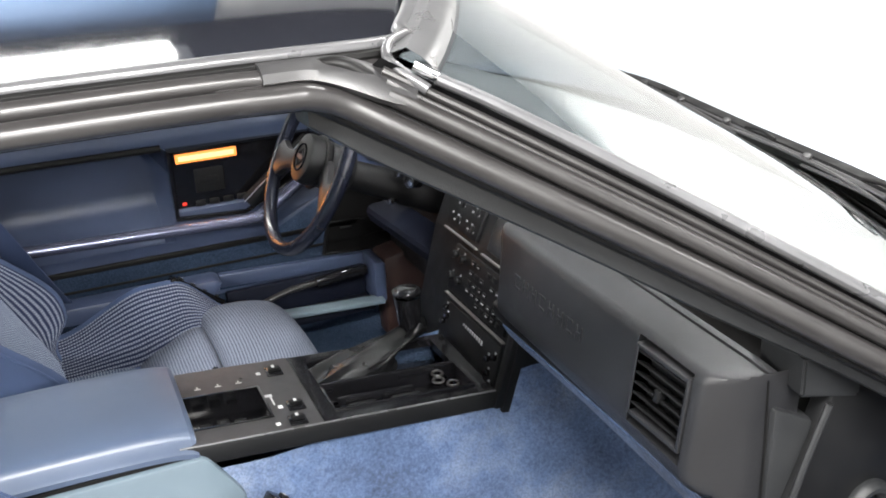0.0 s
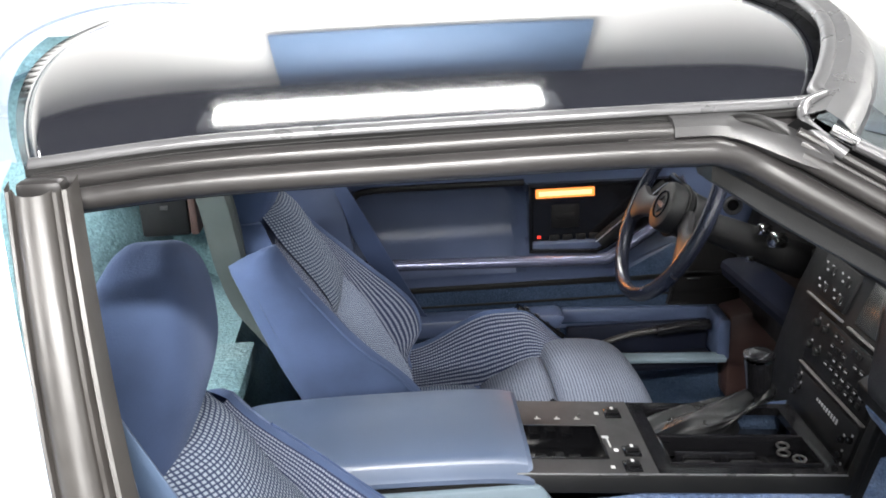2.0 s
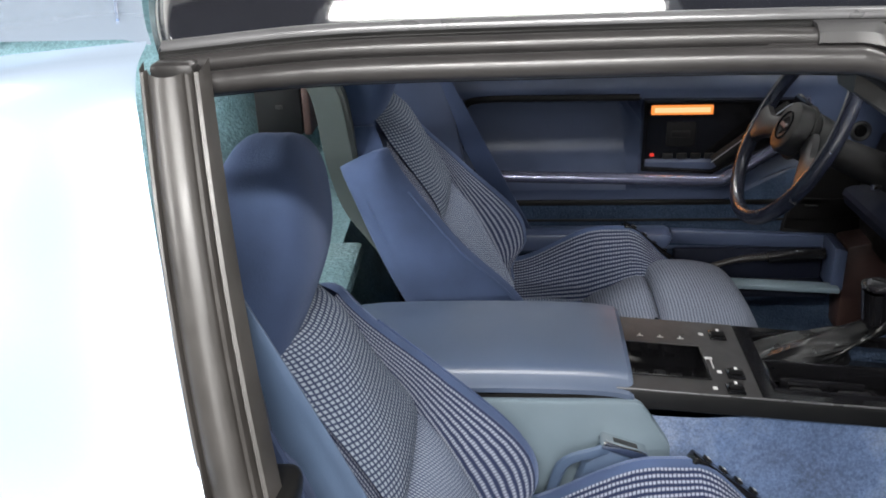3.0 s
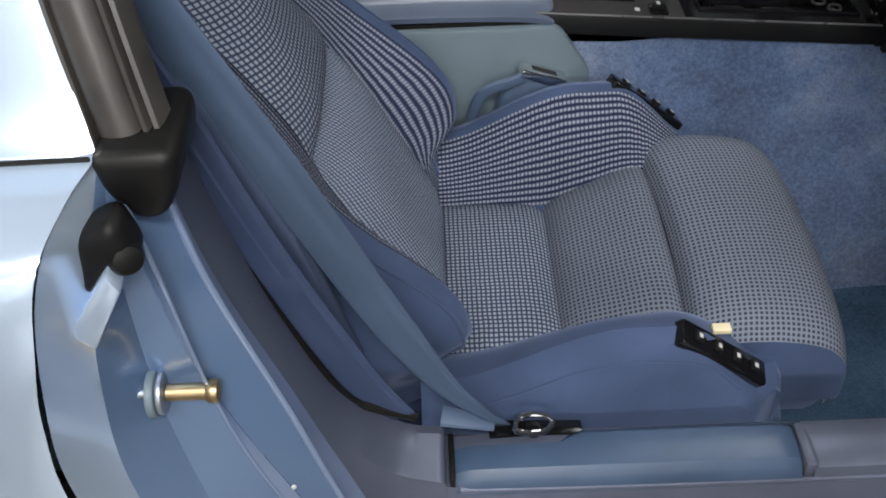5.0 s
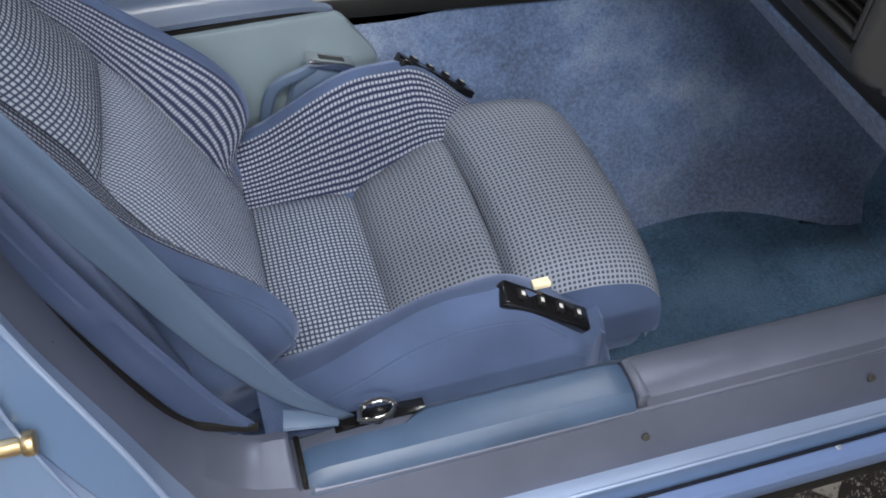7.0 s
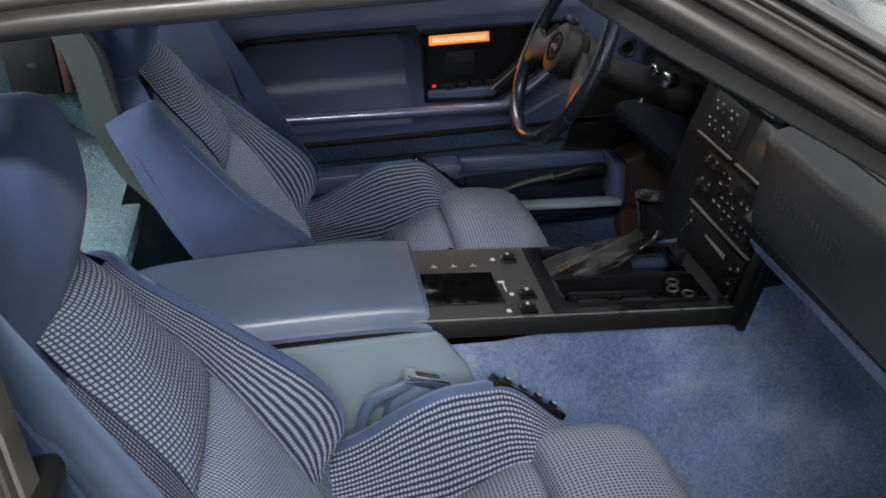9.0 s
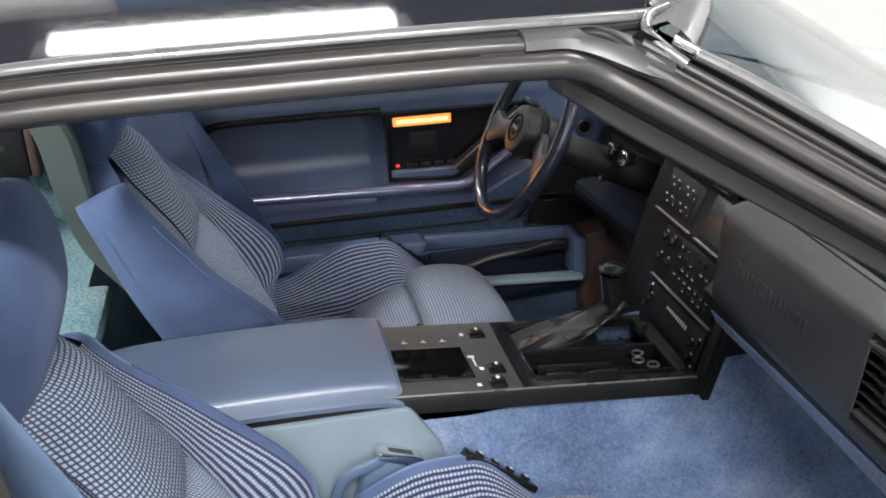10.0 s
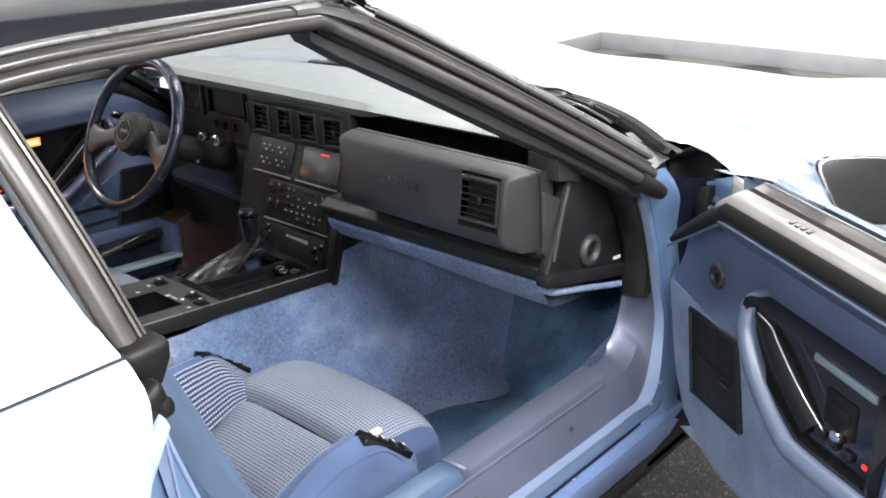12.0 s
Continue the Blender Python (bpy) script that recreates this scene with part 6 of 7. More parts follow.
# ---- doors ----
def make_door(f, lit):
    """Door in its own frame: x runs back from the hinge, f * y into the cabin, z up."""
    d = thing("car_door", "blue moulded door with black switch bezel and carpeted foot", "car door", "car doors")
    V = lambda u, w, z: (u, f * w, z)
    # front outline of the door's lining, and how far it turns away towards the hinge
    outline = [(0.335, 0.120), (0.353, 0.090), (0.410, 0.012), (0.530, -0.022), (0.628, -0.044), (0.704, -0.016), (0.815, 0.168), (0.90, 0.175)]

    def front(z):
        for (z0, u0), (z1, u1) in zip(outline, outline[1:]):
            if z <= z1:
                return lerp(u0, u1, max(0.0, (z - z0) / (z1 - z0)))
        return outline[-1][1]

    dip = lambda u: 0.024 * max(0.0, min(1.0, (0.165 - u) / 0.20))
    foot = lambda u: 0.545 + 0.075 * ease(0.40, 0.20, u)
    low = 0.0 if lit else 0.045
    rows = []
    for i in range(61):
        s = (i / 60) ** 1.35
        row = []
        crown_ = ((-0.032, 0.846), (-0.022, 0.8455), (-0.012, 0.832), (0.000, 0.806), (0.007, 0.786), (0.006, 0.774)) if lit else ((0.016, 0.816), (0.030, 0.808), (0.027, 0.795), (0.014, 0.778), (0.006, 0.768))
        for w, z in crown_ + ((0.003, 0.764), (0.004, 0.755), (0.0, 0.704), (0.0, 0.665), (0.004, 0.640), (0.014, 0.628), (0.018, 0.30), (0.014, 0.15), (0.016, -0.05)):
            u = lerp(front(max(z, 0.60)), 1.06, s)
            if z < 0.4:
                z = lerp(foot(u), 0.628, z)
            if 0.60 < z < 0.76:
                w += -0.048 * ease(0.550, 0.566, u) * ease(0.92, 0.90, u)
            row.append(V(u, w - dip(u), z))
        rows.append(row)
    part("inner_panel", skin(rows), M["door"], d, "blue moulded inner panel")
    rows = []
    for i in range(46):
        s = (i / 45) ** 1.3
        row = []
        for w, t in ((0.017, 0.0), (0.021, 0.04), (0.019, 0.2), (0.018, 0.4), (0.015, 0.6), (0.012, 0.8), (0.000, 0.97), (-0.03, 1.0)):
            z = lerp(0.615, 0.335, t)
            u = lerp(front(z), 1.06, s)
            row.append(V(u, w - dip(u), lerp(foot(u), 0.335, t)))
        rows.append(row)
    # One carpet in two tones: the driver's darker copy carries the shade there
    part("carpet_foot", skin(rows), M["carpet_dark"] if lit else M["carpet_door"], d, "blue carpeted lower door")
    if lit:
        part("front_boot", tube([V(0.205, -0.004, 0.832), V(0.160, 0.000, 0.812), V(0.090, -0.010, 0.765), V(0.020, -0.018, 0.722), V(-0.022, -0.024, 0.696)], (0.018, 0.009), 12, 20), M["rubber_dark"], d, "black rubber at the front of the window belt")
    # Dark strips that draw shade lines across the driver's lower door
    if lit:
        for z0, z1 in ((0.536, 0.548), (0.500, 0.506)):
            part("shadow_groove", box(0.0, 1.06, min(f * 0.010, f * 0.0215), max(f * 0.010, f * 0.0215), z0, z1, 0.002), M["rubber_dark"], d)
    # Shadow along the recess's top and rear, put in as a dark tube
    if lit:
        part("recess_bead", tube([V(0.556, 0.004, 0.762), V(0.70, 0.004, 0.763), V(0.86, 0.004, 0.762), V(0.905, 0.004, 0.750), V(0.915, 0.004, 0.715), V(0.905, 0.006, 0.660)], 0.0075, 8, 50), M["rubber_dark"], d, "shade round the upper recess, drawn as a dark tube")
    # black bezel with switches
    poly = [(0.238, 0.695), (0.252, 0.758), (0.548, 0.760), (0.548, 0.612), (0.405, 0.604)]
    poly = [(u, z - low) for u, z in poly]
    bm = bmesh.new()
    lo, hi = [bm.verts.new(V(u, -0.020, z)) for u, z in poly], [bm.verts.new(V(u, 0.021 if lit else 0.036, z)) for u, z in poly]
    inner = [bm.verts.new(V(lerp(u, 0.42, 0.05), 0.020 if lit else 0.035, lerp(z, 0.69 - low, 0.08))) for u, z in poly]
    deep = [bm.verts.new(V(lerp(u, 0.42, 0.08), 0.009 if lit else 0.024, lerp(z, 0.69 - low, 0.12))) for u, z in poly]
    for k in range(5):
        n = (k + 1) % 5
        bm.faces.new((lo[k], lo[n], hi[n], hi[k]))
        bm.faces.new((hi[k], hi[n], inner[n], inner[k]))
        bm.faces.new((inner[k], inner[n], deep[n], deep[k]))
    bm.faces.new(deep)
    part("switch_bezel", bm, M["gloss"], d, "glossy black switch bezel", smooth=False)
    out = 0.0 if lit else 0.0155
    q = lambda u0, u1, z0, z1, w0, w1, r=0.002: box(u0, u1, min(f * (w0 + out), f * (w1 + out)), max(f * (w0 + out), f * (w1 + out)), z0 - low, z1 - low, r)
    part("courtesy_lamp", q(0.410, 0.532, 0.7275 if lit else 0.735, 0.7465, 0.008, 0.014), M["amber"] if lit else M["grey_blue"], d, "glowing amber courtesy lamp" if lit else "unlit pale courtesy lamp")
    if lit:
        part("lamp_core", q(0.416, 0.526, 0.7325, 0.7425, 0.0142, 0.0150, 0.0003), M["amber_core"], d, "bright centre of the lamp")
    part("latch_cup", q(0.440, 0.500, 0.660, 0.712, 0.006, 0.0105, 0.004), M["slat"], d)
    part("latch_lever", q(0.452, 0.490, 0.680, 0.694, 0.0095, 0.013, 0.002), M["slat"], d)
    for k in range(4):
        part("window_key", q(0.40 + 0.028 * k, 0.42 + 0.028 * k, 0.634, 0.646, 0.008, 0.014), M["black"], d)
    part("red_lamp", q(0.522, 0.530, 0.640, 0.646, 0.009, 0.0125, 0.001), M["red"], d)
    part("mirror_knob", disc(V(0.372 if lit else 0.475, 0.010 + out, 0.632 if lit else 0.612), (0, f, 0), 0.010, 0.010, 16, None, 0.002), M["chrome"], d)
    # pull handle and bright lined armrest edge
    pull = [V(0.262, 0.018, 0.742), V(0.330, 0.032, 0.690), V(0.402, 0.028, 0.630)] if lit else [V(0.278, 0.016, 0.698), V(0.345, 0.026, 0.650), V(0.420, 0.022, 0.590)]
    part("pull_handle", tube(pull, 0.013 if lit else 0.016, 10, 14, flat=1.3), M["slat"], d, "black pull handle")
    line = [V(0.262, 0.030, 0.752), V(0.280, 0.038, 0.744), V(0.345, 0.046, 0.694), V(0.412, 0.040, 0.636)] if lit else [V(0.285, 0.034, 0.702), V(0.325, 0.038, 0.699), V(0.346, 0.040, 0.686), V(0.400, 0.041, 0.648), V(0.452, 0.034, 0.608)]
    part("pull_lining", tube(line, 0.0011, 8, 22), M["zinc"], d, "bright thin lining")
    if lit:
        edge = [V(0.238, 0.018, 0.760), V(0.225, 0.030, 0.700), V(0.300, 0.034, 0.652), V(0.372, 0.036, 0.606), V(0.410, 0.036, 0.596), V(0.60, 0.036, 0.602), V(0.90, 0.034, 0.610)]
    else:
        edge = [V(0.249, -0.024, 0.704), V(0.249, 0.014, 0.700), V(0.251, 0.024, 0.682), V(0.262, 0.030, 0.650), V(0.300, 0.034, 0.607), V(0.372, 0.036, 0.556), V(0.420, 0.036, 0.545), V(0.60, 0.036, 0.555), V(0.90, 0.034, 0.565)]
    # The driver's edge gets a paler metallic copy that carries its highlight
    part("armrest_edge", tube(edge, 0.0125 if lit else 0.0165, 12, 70), M["door_edge"] if lit else M["vinyl"], d, "glossy blue armrest edge")
    # speaker grille, courtesy opening
    bounds = lambda t: (lerp(0.058, 0.222, t), lerp(0.463, 0.480, t), lerp(0.604, 0.620, t))
    lean = lambda v: 0.030 * (1 - v)
    at_grille = lambda t, v, w: V(bounds(t)[0] + lean(v), w - dip(bounds(t)[0] + lean(v)), lerp(bounds(t)[1], bounds(t)[2], v))
    rows = [[at_grille(i / 14, v, w) for w, v in ((0.010, 0.0), (0.0215, 0.0), (0.0215, 0.35), (0.0215, 0.65), (0.0215, 1.0), (0.010, 1.0))] for i in range(15)]
    part("speaker_grille", skin(rows, None, False, True), M["rubber_dark"], d, "black cloth speaker grille")
    loop = [at_grille(t, v, 0.0220) for t, v in ((0, 0), (0, 0.5), (0, 1), (0.5, 1), (1, 1), (1, 0.5), (1, 0), (0.5, 0), (0, 0))]
    for a, b in zip(loop[::2], loop[2::2]):
        part("grille_rim", tube([a, tuple((p + q2) / 2 for p, q2 in zip(a, b)), b], 0.0042, 8, 6), M["black"], d)
    part("grille_bar", tube([at_grille(t, 0.56 - 0.05 * t, 0.0225) for t in (0.03, 0.33, 0.66, 0.97)], 0.0014, 6, 10), M["black"], d)
    part("grille_badge", tube([at_grille(0.66, 0.42, 0.0222), at_grille(0.82, 0.41, 0.0222)], 0.0035, 6, 4, flat=0.5), M["dash"], d)
    part("courtesy_ring", ring(V(0.112, -0.003, 0.684), (0, f, 0), 0.017, 0.0048, 28, 8), M["dash"], d, "round grey lamp ring")
    part("courtesy_hole", disc(V(0.112, -0.009, 0.684), (0, f, 0), 0.016, 0.006, 22), M["gloss"], d)
    # outer skin, ends and top
    rows = []
    for i in range(20):
        u = lerp(0.0, 1.06, i / 19)
        sag = 0.030 * ease(0.18, 0.0, u)
        rows.append([V(u, w, z - sag * (z > 0.82)) for w, z in ((-0.048, 0.855), (-0.068, 0.852), (-0.108, 0.80), (-0.118, 0.66), (-0.112, 0.48), (-0.095, 0.34), (-0.06, 0.325), (-0.02, 0.333))])
    part("outer_skin", skin(rows), M["paint"], d, "pale blue painted outer skin")
    for u in (-0.02, 1.058):
        part("door_end", skin([[V(u, -0.10, z), V(u, -0.05, z), V(u, 0.016 if u > 0 else -0.050, z)] for z in (0.34, 0.6, 0.80)]), M["jamb"], d)
    back, lift = (0.054, 0.022) if lit else (0.0, 0.0)
    seal, bevel, channel = [], [], []
    for i in range(34):
        u = lerp(0.015, 0.165, i / 9) if i < 9 else lerp(0.165, 1.06, (i - 9) / 24)
        fall = 0.60 * max(0.0, 0.165 - u)
        thin = 1.0 - 0.35 * ease(0.14, -0.02, u)
        at = lambda w, z: V(u, w - back, lerp(0.80, z, thin) + lift - fall)
        bevel.append([at(w, z) for w, z in ((0.026, 0.798), (0.0325, 0.806), (0.0325, 0.812), (0.024, 0.829), (0.019, 0.834))])
        if u > 0.115:
            seal.append([at(w, z) for w, z in ((0.0245, 0.828), (0.0215, 0.835), (0.015, 0.840), (0.004, 0.843), (-0.008, 0.8450), (-0.011, 0.842))])
        if u > 0.090:
            channel.append([at(w, z) for w, z in ((-0.010, 0.843), (-0.013, 0.8385), (-0.017, 0.8385), (-0.019, 0.846), (-0.034, 0.850), (-0.041, 0.850), (-0.044, 0.842))])
    part("belt_seal", skin(seal), M["belt_top"], d, "glossy window belt seal, its sheen put into pale grey")
    part("belt_bevel", skin(bevel), M["rubber_dark"], d, "black bevel below the window belt")
    part("belt_channel", skin(channel), M["trim"], d, "dark grey window channel")
    part("belt_edge", tube([row[5] for row in channel], 0.0022, 8, 60), M["bright_trim"], d, "thin bright edge of the window channel")
    part("panel_lip", tube([V(u, 0.0315 - back - 0.004 * (u < 0.17), 0.797 + lift - 0.60 * max(0.0, 0.165 - u)) for u in (0.0, 0.08, 0.150, 0.180, 0.40, 0.70, 1.05)], 0.0022, 8, 60), M["vinyl"], d, "pale lip of the door panel")
    for k in range(4):
        part("seal_slot", box(0.302 + 0.013 * k, 0.308 + 0.013 * k, min(f * -0.004, f * 0.012), max(f * -0.004, f * 0.008), 0.8405 + lift, 0.8436 + lift, 0), M["trim"], d)
    return d


driver_door = make_door(1, True)
driver_door.matrix_basis = pose(1.24, 0.690, 0, 0, 0, 180)
driver_door.parent = car
tagged(driver_door, "closed blue driver's door with glowing amber lamp")
passenger_door = make_door(-1, False)
DOOR_OPEN = pose(1.24, -0.780, 0, 0, 0, 180 + 57)
passenger_door.matrix_basis = DOOR_OPEN
passenger_door.parent = car
tagged(passenger_door, "open blue passenger door with black speaker grille")

# mirror on the open door
mirror = thing("door_mirror", "pale blue door mirror with bright glass", "door mirror")
mirror.matrix_basis = DOOR_OPEN


def mirror_ring(u, k, n=28):
    """A rounded oblong standing across the door's line."""
    pts = []
    for j in range(n):
        a = 2 * math.pi * j / n
        c, q = math.cos(a), math.sin(a)
        w = 0.086 * k * math.copysign(abs(c) ** 0.42, c)
        h = 0.046 * k * math.copysign(abs(q) ** 0.42, q)
        pts.append((u - 0.48 * h + 0.25 * w, 0.166 + w - 0.36 * h, 0.858 + h - 0.06 * w))
    return pts


part("housing", skin([mirror_ring(0.120 + 0.150 * s, 0.28 + 0.72 * s**0.6) for s in (0.0, 0.1, 0.25, 0.45, 0.7, 1.0)], None, True, True), M["paint"], mirror, "pale blue mirror housing")
part("bezel", skin([mirror_ring(0.268, 1.01), mirror_ring(0.275, 1.005), mirror_ring(0.275, 0.965), mirror_ring(0.271, 0.96)], None, True), M["gloss"], mirror, "black mirror bezel")
bm = bmesh.new()
bm.faces.new([bm.verts.new(p) for p in mirror_ring(0.2725, 0.962)])
part("mirror_glass", bm, M["mirror"], mirror, smooth=False)
part("mount", prism([(0.15, 0.836), (0.26, 0.836), (0.24, 0.866), (0.18, 0.866)], "y", 0.050, 0.14, 0.006), M["paint"], mirror)

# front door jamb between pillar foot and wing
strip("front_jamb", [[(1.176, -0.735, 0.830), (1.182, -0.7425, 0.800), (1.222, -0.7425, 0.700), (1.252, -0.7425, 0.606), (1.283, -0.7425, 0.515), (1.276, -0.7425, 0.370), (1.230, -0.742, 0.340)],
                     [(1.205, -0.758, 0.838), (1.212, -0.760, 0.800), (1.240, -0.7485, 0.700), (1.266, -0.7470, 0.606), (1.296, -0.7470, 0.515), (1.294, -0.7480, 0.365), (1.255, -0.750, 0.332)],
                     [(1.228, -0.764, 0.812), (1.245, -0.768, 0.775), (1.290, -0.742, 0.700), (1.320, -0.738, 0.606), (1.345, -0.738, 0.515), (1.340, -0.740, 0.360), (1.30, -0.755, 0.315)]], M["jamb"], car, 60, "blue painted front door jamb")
# The cavity's shade is put into this sheet's colour
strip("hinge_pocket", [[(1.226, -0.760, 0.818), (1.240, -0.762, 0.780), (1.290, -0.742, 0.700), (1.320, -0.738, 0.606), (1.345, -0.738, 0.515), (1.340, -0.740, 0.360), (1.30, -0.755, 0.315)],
                       [(1.300, -0.800, 0.802), (1.335, -0.800, 0.775), (1.375, -0.800, 0.700), (1.400, -0.800, 0.606), (1.420, -0.800, 0.515), (1.420, -0.800, 0.360), (1.350, -0.790, 0.290)]], M["knee"], car, 40, "hinge pocket ahead of the door, shade put into its near-black")
# square black moulding up the front edge of the door opening
rows = []
for p, wide in zip(spline([(1.150, -0.700, 0.838), (1.190, -0.7035, 0.780), (1.222, -0.7045, 0.715), (1.240, -0.7045, 0.650), (1.238, -0.7045, 0.585)], 26), range(26)):
    rows.append([p + Vector(q) for q in ((0.030, 0.040, 0.0), (-0.014, 0.030, -0.006), (-0.017, 0.024, -0.006), (-0.012, -0.008, -0.003), (-0.008, -0.013, -0.002), (0.012, -0.015, 0.002), (0.018, -0.006, 0.003))])
part("jamb_seal", skin(rows, None, False, True), M["rubber_dark"], car, "black moulding up the front of the door opening")
for x, y, z in ((1.262, -0.741, 0.405), (1.235, -0.740, 0.372)):
    part("jamb_screw", disc((x, y, z), (-0.5, -1, 0.3), 0.004, 0.003, 12), M["zinc"], car)
part("hinge_plate", box(1.285, 1.340, -0.800, -0.775, 0.735, 0.79, 0.004), M["rubber_dark"], car, "dark door hinge")
for k in range(4):
    part("hinge_bolt", disc((1.290 + 0.014 * k, -0.801, 0.752 + 0.012 * (k % 2)), (-0.2, -1, 0.2), 0.006, 0.006, 6), M["zinc"], car)

# ---- sill pad, belt and buckle ----
pad = thing("sill_pad", "blue padded vinyl cover on the door sill", "sill pad")
rows = []
for i in range(30):
    s = i / 29
    x = lerp(0.436, 0.757, s)
    e = 1 - abs(2 * s - 1) ** 24
    cut = 0.012 * ease(0.555, 0.535, x)
    rows.append([(x, -0.646 - cut, 0.430), (x, -0.648 - cut, 0.452 + 0.006 * e), (x, -0.655 - cut * 0.8, 0.459 + 0.006 * e), (x, -0.675, 0.461 + 0.006 * e), (x, -0.690, 0.458 + 0.006 * e), (x, -0.6965, 0.452 + 0.005 * e), (x, -0.7015, 0.446 + 0.003 * e), (x, -0.7025, 0.440), (x, -0.700, 0.432)])
part("cover", skin([r[:5] for r in rows], None, False, True), M["pad"], pad, "scuffed blue vinyl")
part("front_edge", skin([r[4:] for r in rows], None, False, True), M["pad"], pad, "rounded vinyl front edge")
part("pad_end_gap", box(0.4305, 0.4355, -0.700, -0.648, 0.436, 0.4635, 0.0015), M["rubber_dark"], pad, "dark gap behind the pad")
part("sill_step", box(0.759, 0.772, -0.6985, -0.650, 0.436, 0.462, 0.004), M["sill"], car)
part("sill_top", skin([[(x, -0.644, 0.440), (x, -0.648, 0.458), (x, -0.656, 0.462), (x, -0.688, 0.459), (x, -0.697, 0.455), (x, -0.7012, 0.446), (x, -0.7016, 0.438)] for x in (0.768, 0.9, 1.02, 1.10, 1.14)]), M["sill"], car, "purple-grey anodised sill top")

belt = thing("seat_belt", "blue seat belt hanging from the rear pillar", "seat belt")


def webbing(name, pts, wide, axis, n=40, mat="belt", parent=belt, bow=0.004):
    """A woven strap along a curve, creased lengthwise, with the widths given along it."""
    wide = wide if isinstance(wide, tuple) else (wide, wide)
    rows = []
    for i, p in enumerate(spline(pts, n)):
        s = i / (n - 1)
        a = Vector(axis[0]).lerp(Vector(axis[1]), s).normalized()
        up = Vector((1, -0.6, 0.5)).normalized()
        k0 = min(int(s * (len(wide) - 1)), len(wide) - 2)
        w = lerp(wide[k0], wide[k0 + 1], s * (len(wide) - 1) - k0)
        crease = 0.10 * math.sin(5 * s)
        row = []
        for k in (-0.5, -0.47, -0.36, -0.24, -0.12, 0.0, 0.12, 0.24, 0.36, 0.47, 0.5):
            h = bow * (1 - (2 * k) ** 2) - 0.5 * bow * bell(k, crease, 0.07) + 0.0012 * math.sin(22 * k + 4 * s)
            row.append(p + a * w * k + up * h)
        rows.append(row)
    ob = part(name, skin(rows), M[mat], parent)
    m = ob.modifiers.new("thickness", "SOLIDIFY")
    m.thickness = 0.0016
    return ob


webbing("shoulder_strap", [(0.226, -0.640, 0.990), (0.262, -0.640, 0.910), (0.302, -0.641, 0.818), (0.337, -0.641, 0.733), (0.368, -0.640, 0.655), (0.402, -0.640, 0.578), (0.437, -0.640, 0.513), (0.484, -0.641, 0.462)], (0.046, 0.046, 0.042, 0.014), ((0.86, -0.25, 0.42), (0.80, -0.2, 0.5)), 60)
webbing("inner_strap", [(0.215, -0.656, 0.950), (0.248, -0.655, 0.860), (0.279, -0.655, 0.756), (0.305, -0.655, 0.678), (0.329, -0.655, 0.615), (0.358, -0.654, 0.545), (0.384, -0.653, 0.498)], (0.050, 0.050, 0.048, 0.040), ((0.86, -0.15, 0.42), (0.80, -0.1, 0.5)), 60, mat="belt_dark", bow=0.007)
part("pillar_cover", prism([(0.200, 0.42), (0.335, 0.42), (0.360, 0.56), (0.320, 0.72), (0.270, 0.86), (0.230, 0.90), (0.180, 0.90)], "y", -0.640, -0.618, 0.008), M["door"], car, "dark blue inner pillar cover")
part("anchor_cover", tube([(0.425, -0.636, 0.474), (0.452, -0.640, 0.470), (0.474, -0.640, 0.461)], (0.012, 0.007), 12, 10, flat=0.5), M["belt"], belt, "clear grey plastic anchor cover")
part("anchor_ring", tube([(0.494, -0.650, 0.465), (0.499, -0.638, 0.468), (0.515, -0.634, 0.469), (0.530, -0.640, 0.467), (0.525, -0.650, 0.464), (0.508, -0.653, 0.464), (0.494, -0.650, 0.465)], 0.0030, 8, 40), M["chrome"], belt, "chrome belt anchor loop")
part("anchor_bolt", disc((0.512, -0.643, 0.455), (0.1, -0.3, 1), 0.009, 0.006, 16, None, 0.002), M["gloss"], belt)
part("anchor_plate", prism([(0.470, -0.650), (0.560, -0.648), (0.560, -0.632), (0.470, -0.628)], "z", 0.448, 0.454, 0.002), M["gloss"], belt)

buckle = thing("belt_buckle", "blue belt buckle sleeve with chrome tongue slot", "belt buckle", "belt buckles")
part("sleeve", prism([(0.500, 0.440), (0.520, 0.500), (0.548, 0.524), (0.585, 0.508), (0.560, 0.450)], "y", -0.158, -0.132, 0.006), M["belt"], buckle)
bm = box(-0.032, 0.032, -0.013, 0.013, -0.006, 0.006, 0.003)
bm.transform(pose(0.570, -0.148, 0.522, 0, 22, 4))
part("latch_head", bm, M["chrome"], buckle, "chrome latch head")
bm = box(-0.018, 0.018, -0.006, 0.006, 0.004, 0.0062, 0.001)
bm.transform(pose(0.570, -0.148, 0.522, 0, 22, 4))
part("latch_key", bm, M["dash"], buckle)
part("stalk", tube([(0.470, -0.150, 0.42), (0.490, -0.160, 0.50), (0.530, -0.162, 0.522), (0.552, -0.152, 0.522)], 0.005, 8, 16, flat=1.6), M["belt"], buckle)

# ---- driver's sill and hand brake ----
SD = side_lines(-1)
strip("far_sill_trim", [SD["inner"], SD["plate"], SD["edge"], SD["low"]], M["door"], car, 60, "dark blue far sill trim")
part("far_sill_ledge", prism([(0.30, 0.470), (0.74, 0.470), (0.752, 0.500), (0.738, 0.506), (0.30, 0.506)], "y", 0.585, 0.640, 0.005), M["door"], car, "dark blue far sill cover")
part("far_sill_front", prism([(0.752, 0.470), (1.085, 0.455), (1.085, 0.485), (0.752, 0.500)], "y", 0.622, 0.640, 0.004), M["door"], car)
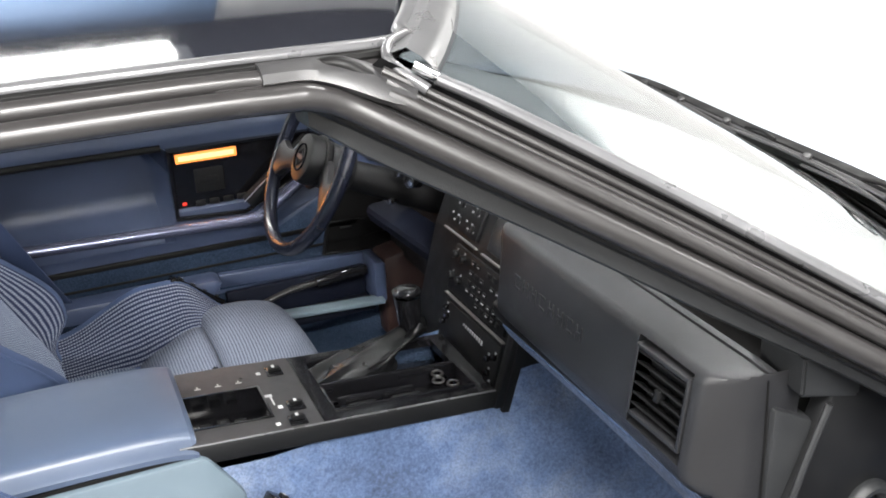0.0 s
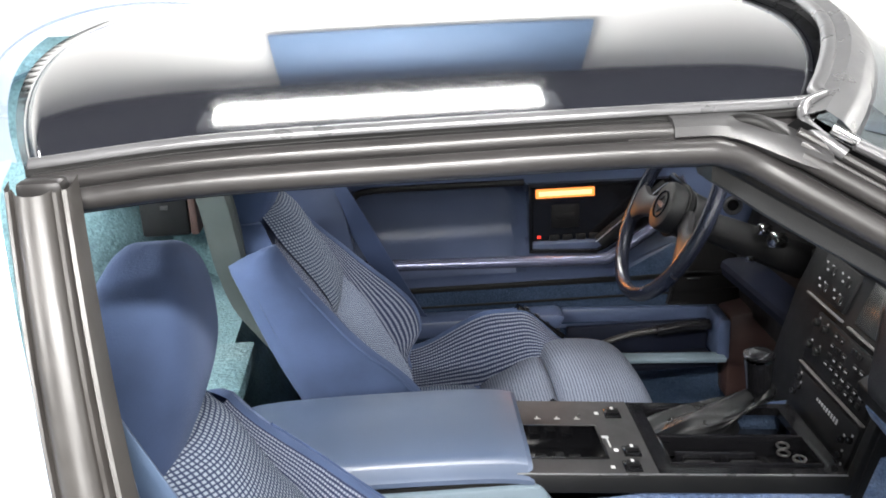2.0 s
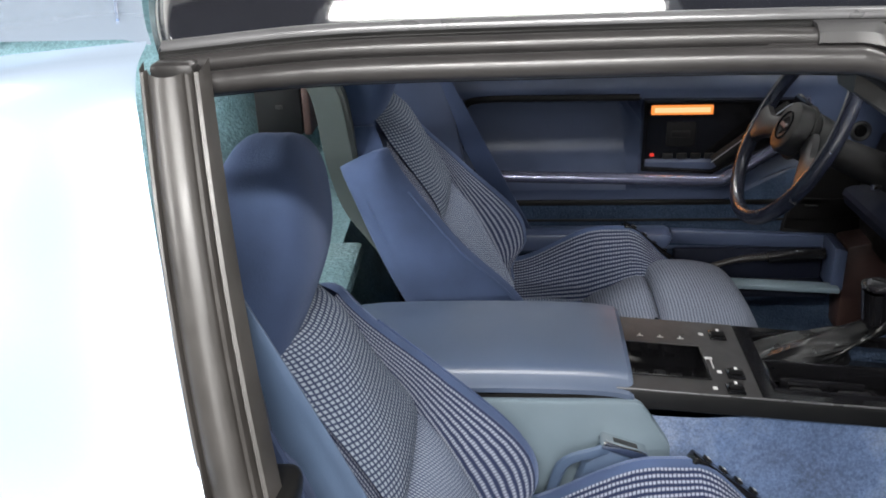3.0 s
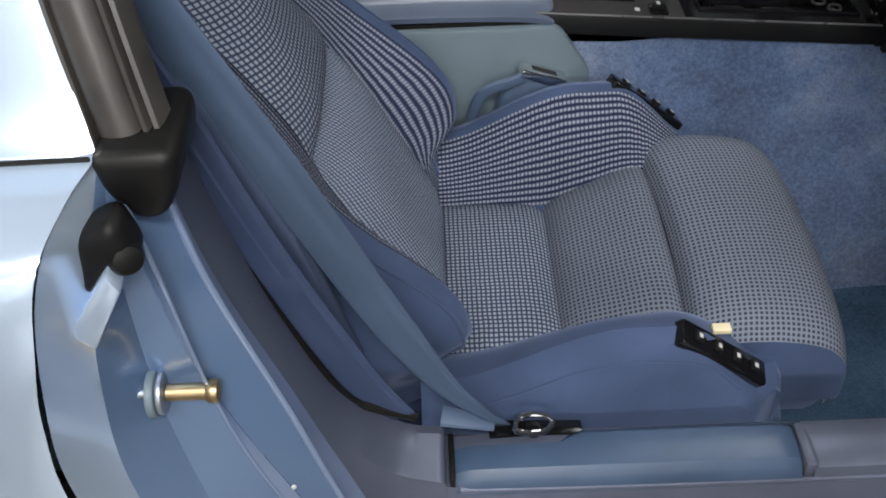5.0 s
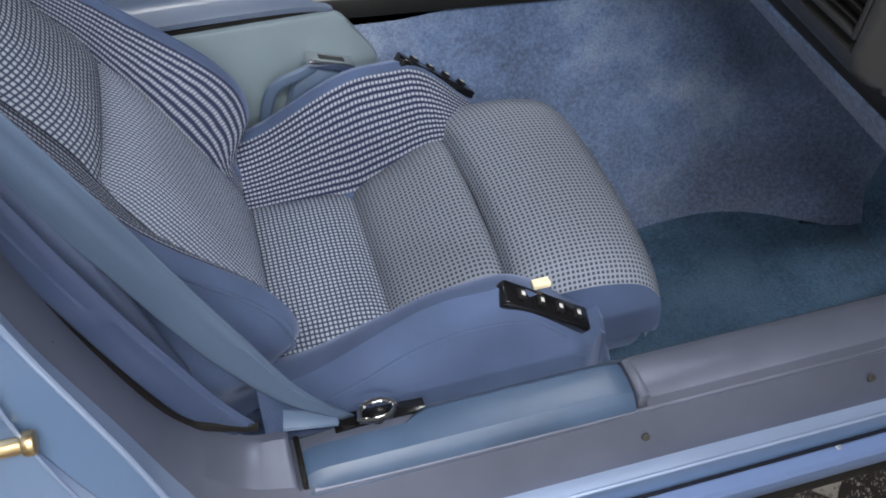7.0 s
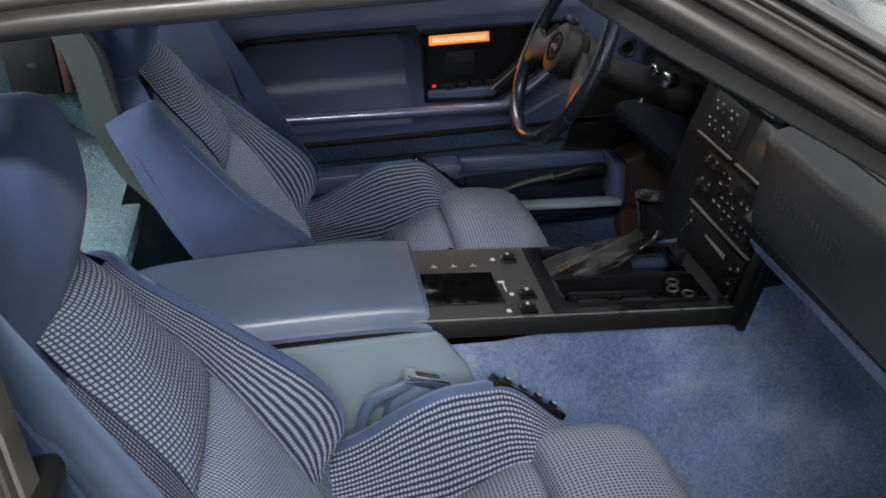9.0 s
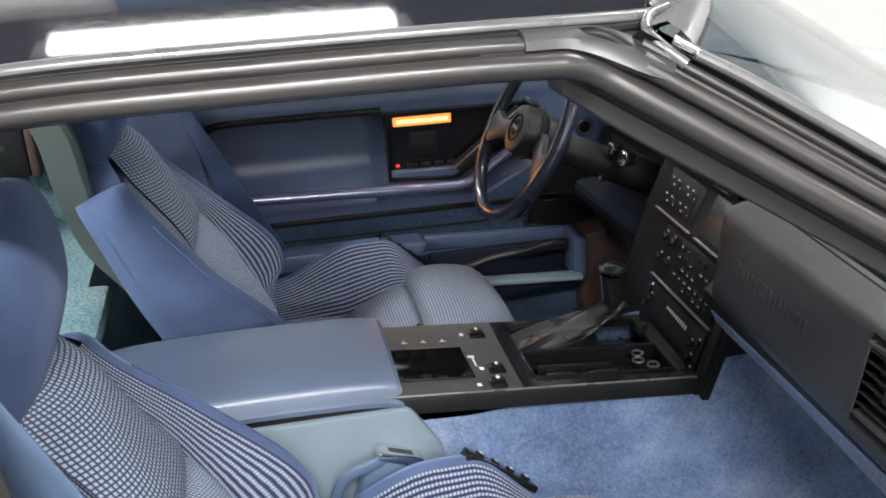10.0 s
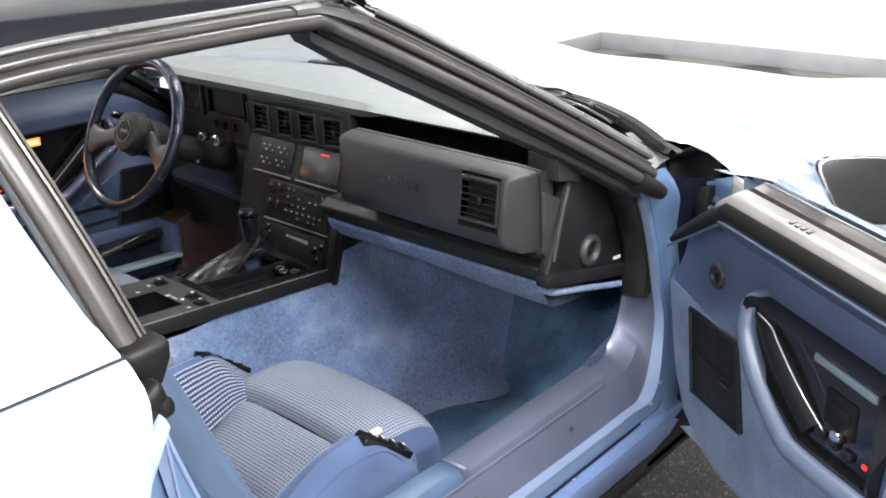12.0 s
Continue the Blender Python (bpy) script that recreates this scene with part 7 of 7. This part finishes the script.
# Two near-black boxes added to paint the shade inside the pocket
part("brake_pocket_liner", box(0.76, 1.058, 0.606, 0.6205, 0.385, 0.464, 0.003), M["knee"], car, "near-black sheet added as shade in the hand brake pocket")
part("brake_pocket_floor", box(0.76, 1.058, 0.545, 0.606, 0.385, 0.400, 0.003), M["knee"], car, "hand brake pocket floor, shade put into its near-black")
part("brake_pocket_end", prism([(1.060, 0.398), (1.085, 0.398), (1.085, 0.486), (1.060, 0.492)], "y", 0.545, 0.622, 0.004), M["door"], car, "dark blue end of the hand brake pocket")
part("brake_pocket_lip", prism([(0.80, 0.416), (1.075, 0.400), (1.075, 0.412), (0.80, 0.428)], "y", 0.528, 0.560, 0.004), M["grey_blue"], car, "pale blue lip of the hand brake pocket")
brake = thing("hand_brake", "black hand brake lever lying beside the driver's seat", "hand brake")
part("grip", tube([(0.945, 0.592, 0.452), (1.00, 0.590, 0.460), (1.055, 0.588, 0.462)], (0.013, 0.012), 14, 10), M["gloss"], brake, "black ribbed grip")
part("lever", tube([(0.80, 0.594, 0.420), (0.88, 0.593, 0.446), (0.95, 0.592, 0.453)], 0.006, 10, 8), M["trim"], brake, "dull steel lever shank")
for k in range(10):
    part("grip_rib", ring((0.89 + 0.006 * k, 0.593, 0.4475 + 0.0008 * k), (1, 0, 0.12), 0.0072, 0.0010, 14, 6), M["trim"], brake)
part("far_kick_trim", prism([(1.088, 0.30), (1.55, 0.30), (1.55, 0.60), (1.30, 0.53), (1.088, 0.488)], "y", 0.560, 0.640, 0.008), M["brown"], car, "brown-black kick trim ahead of the driver's sill")
far_belt = thing("driver_seat_belt", "dark blue seat belt beside the driver's seat", "seat belt")
webbing("shoulder_strap", [(0.215, 0.640, 0.97), (0.270, 0.642, 0.85), (0.345, 0.640, 0.70), (0.430, 0.632, 0.53), (0.470, 0.625, 0.465)], 0.050, ((0.8, -0.3, 0.3), (0.7, -0.4, 0.3)), mat="belt_dark", parent=far_belt)
part("far_pillar_cover", prism([(0.10, 0.42), (0.300, 0.42), (0.345, 0.56), (0.320, 0.72), (0.270, 0.90), (0.220, 1.06), (0.08, 1.06)], "y", 0.640, 0.668, 0.008), M["door"], car, "dark blue inner pillar cover")

# bulkhead trim behind the seats and box in the cargo bay
rows = [[(x, 0.236, z), (x + 0.044, 0.238, z), (x + 0.050, 0.246, z), (x + 0.048, 0.276, z), (x, 0.276, z)] for x, _, z in spline([(0.080, 0, 1.07), (0.092, 0, 0.95), (0.116, 0, 0.89), (0.126, 0, 0.82), (0.134, 0, 0.77), (0.156, 0, 0.70), (0.210, 0, 0.62), (0.270, 0, 0.50), (0.300, 0, 0.40)], 34)]
part("bulkhead_trim", skin(rows, None, True, True), M["hoop"], car, "grey green hoop trim behind the seats")
crate = thing("cargo_box", "black and brown box in the cargo bay", "box")
part("body", box(-0.060, 0.030, 0.545, 0.640, 0.735, 0.845, 0.006), M["black"], crate)
part("side_panel", box(0.031, 0.046, 0.545, 0.640, 0.735, 0.845, 0.004), M["brown"], crate, "red-brown side of the box")
part("lid_mark", box(-0.020, -0.006, 0.543, 0.5448, 0.788, 0.796, 0.0005), M["plate"], crate, "small dark label")
lid = thing("storage_lid", "teal carpeted storage lid behind the seats", "storage lid")
part("lid", box(0.075, 0.172, 0.115, 0.300, 0.592, 0.622, 0.010), M["carpet_rear"], lid)
# pale corners of the dash top under the windscreen's ends
for f in (1, -1):
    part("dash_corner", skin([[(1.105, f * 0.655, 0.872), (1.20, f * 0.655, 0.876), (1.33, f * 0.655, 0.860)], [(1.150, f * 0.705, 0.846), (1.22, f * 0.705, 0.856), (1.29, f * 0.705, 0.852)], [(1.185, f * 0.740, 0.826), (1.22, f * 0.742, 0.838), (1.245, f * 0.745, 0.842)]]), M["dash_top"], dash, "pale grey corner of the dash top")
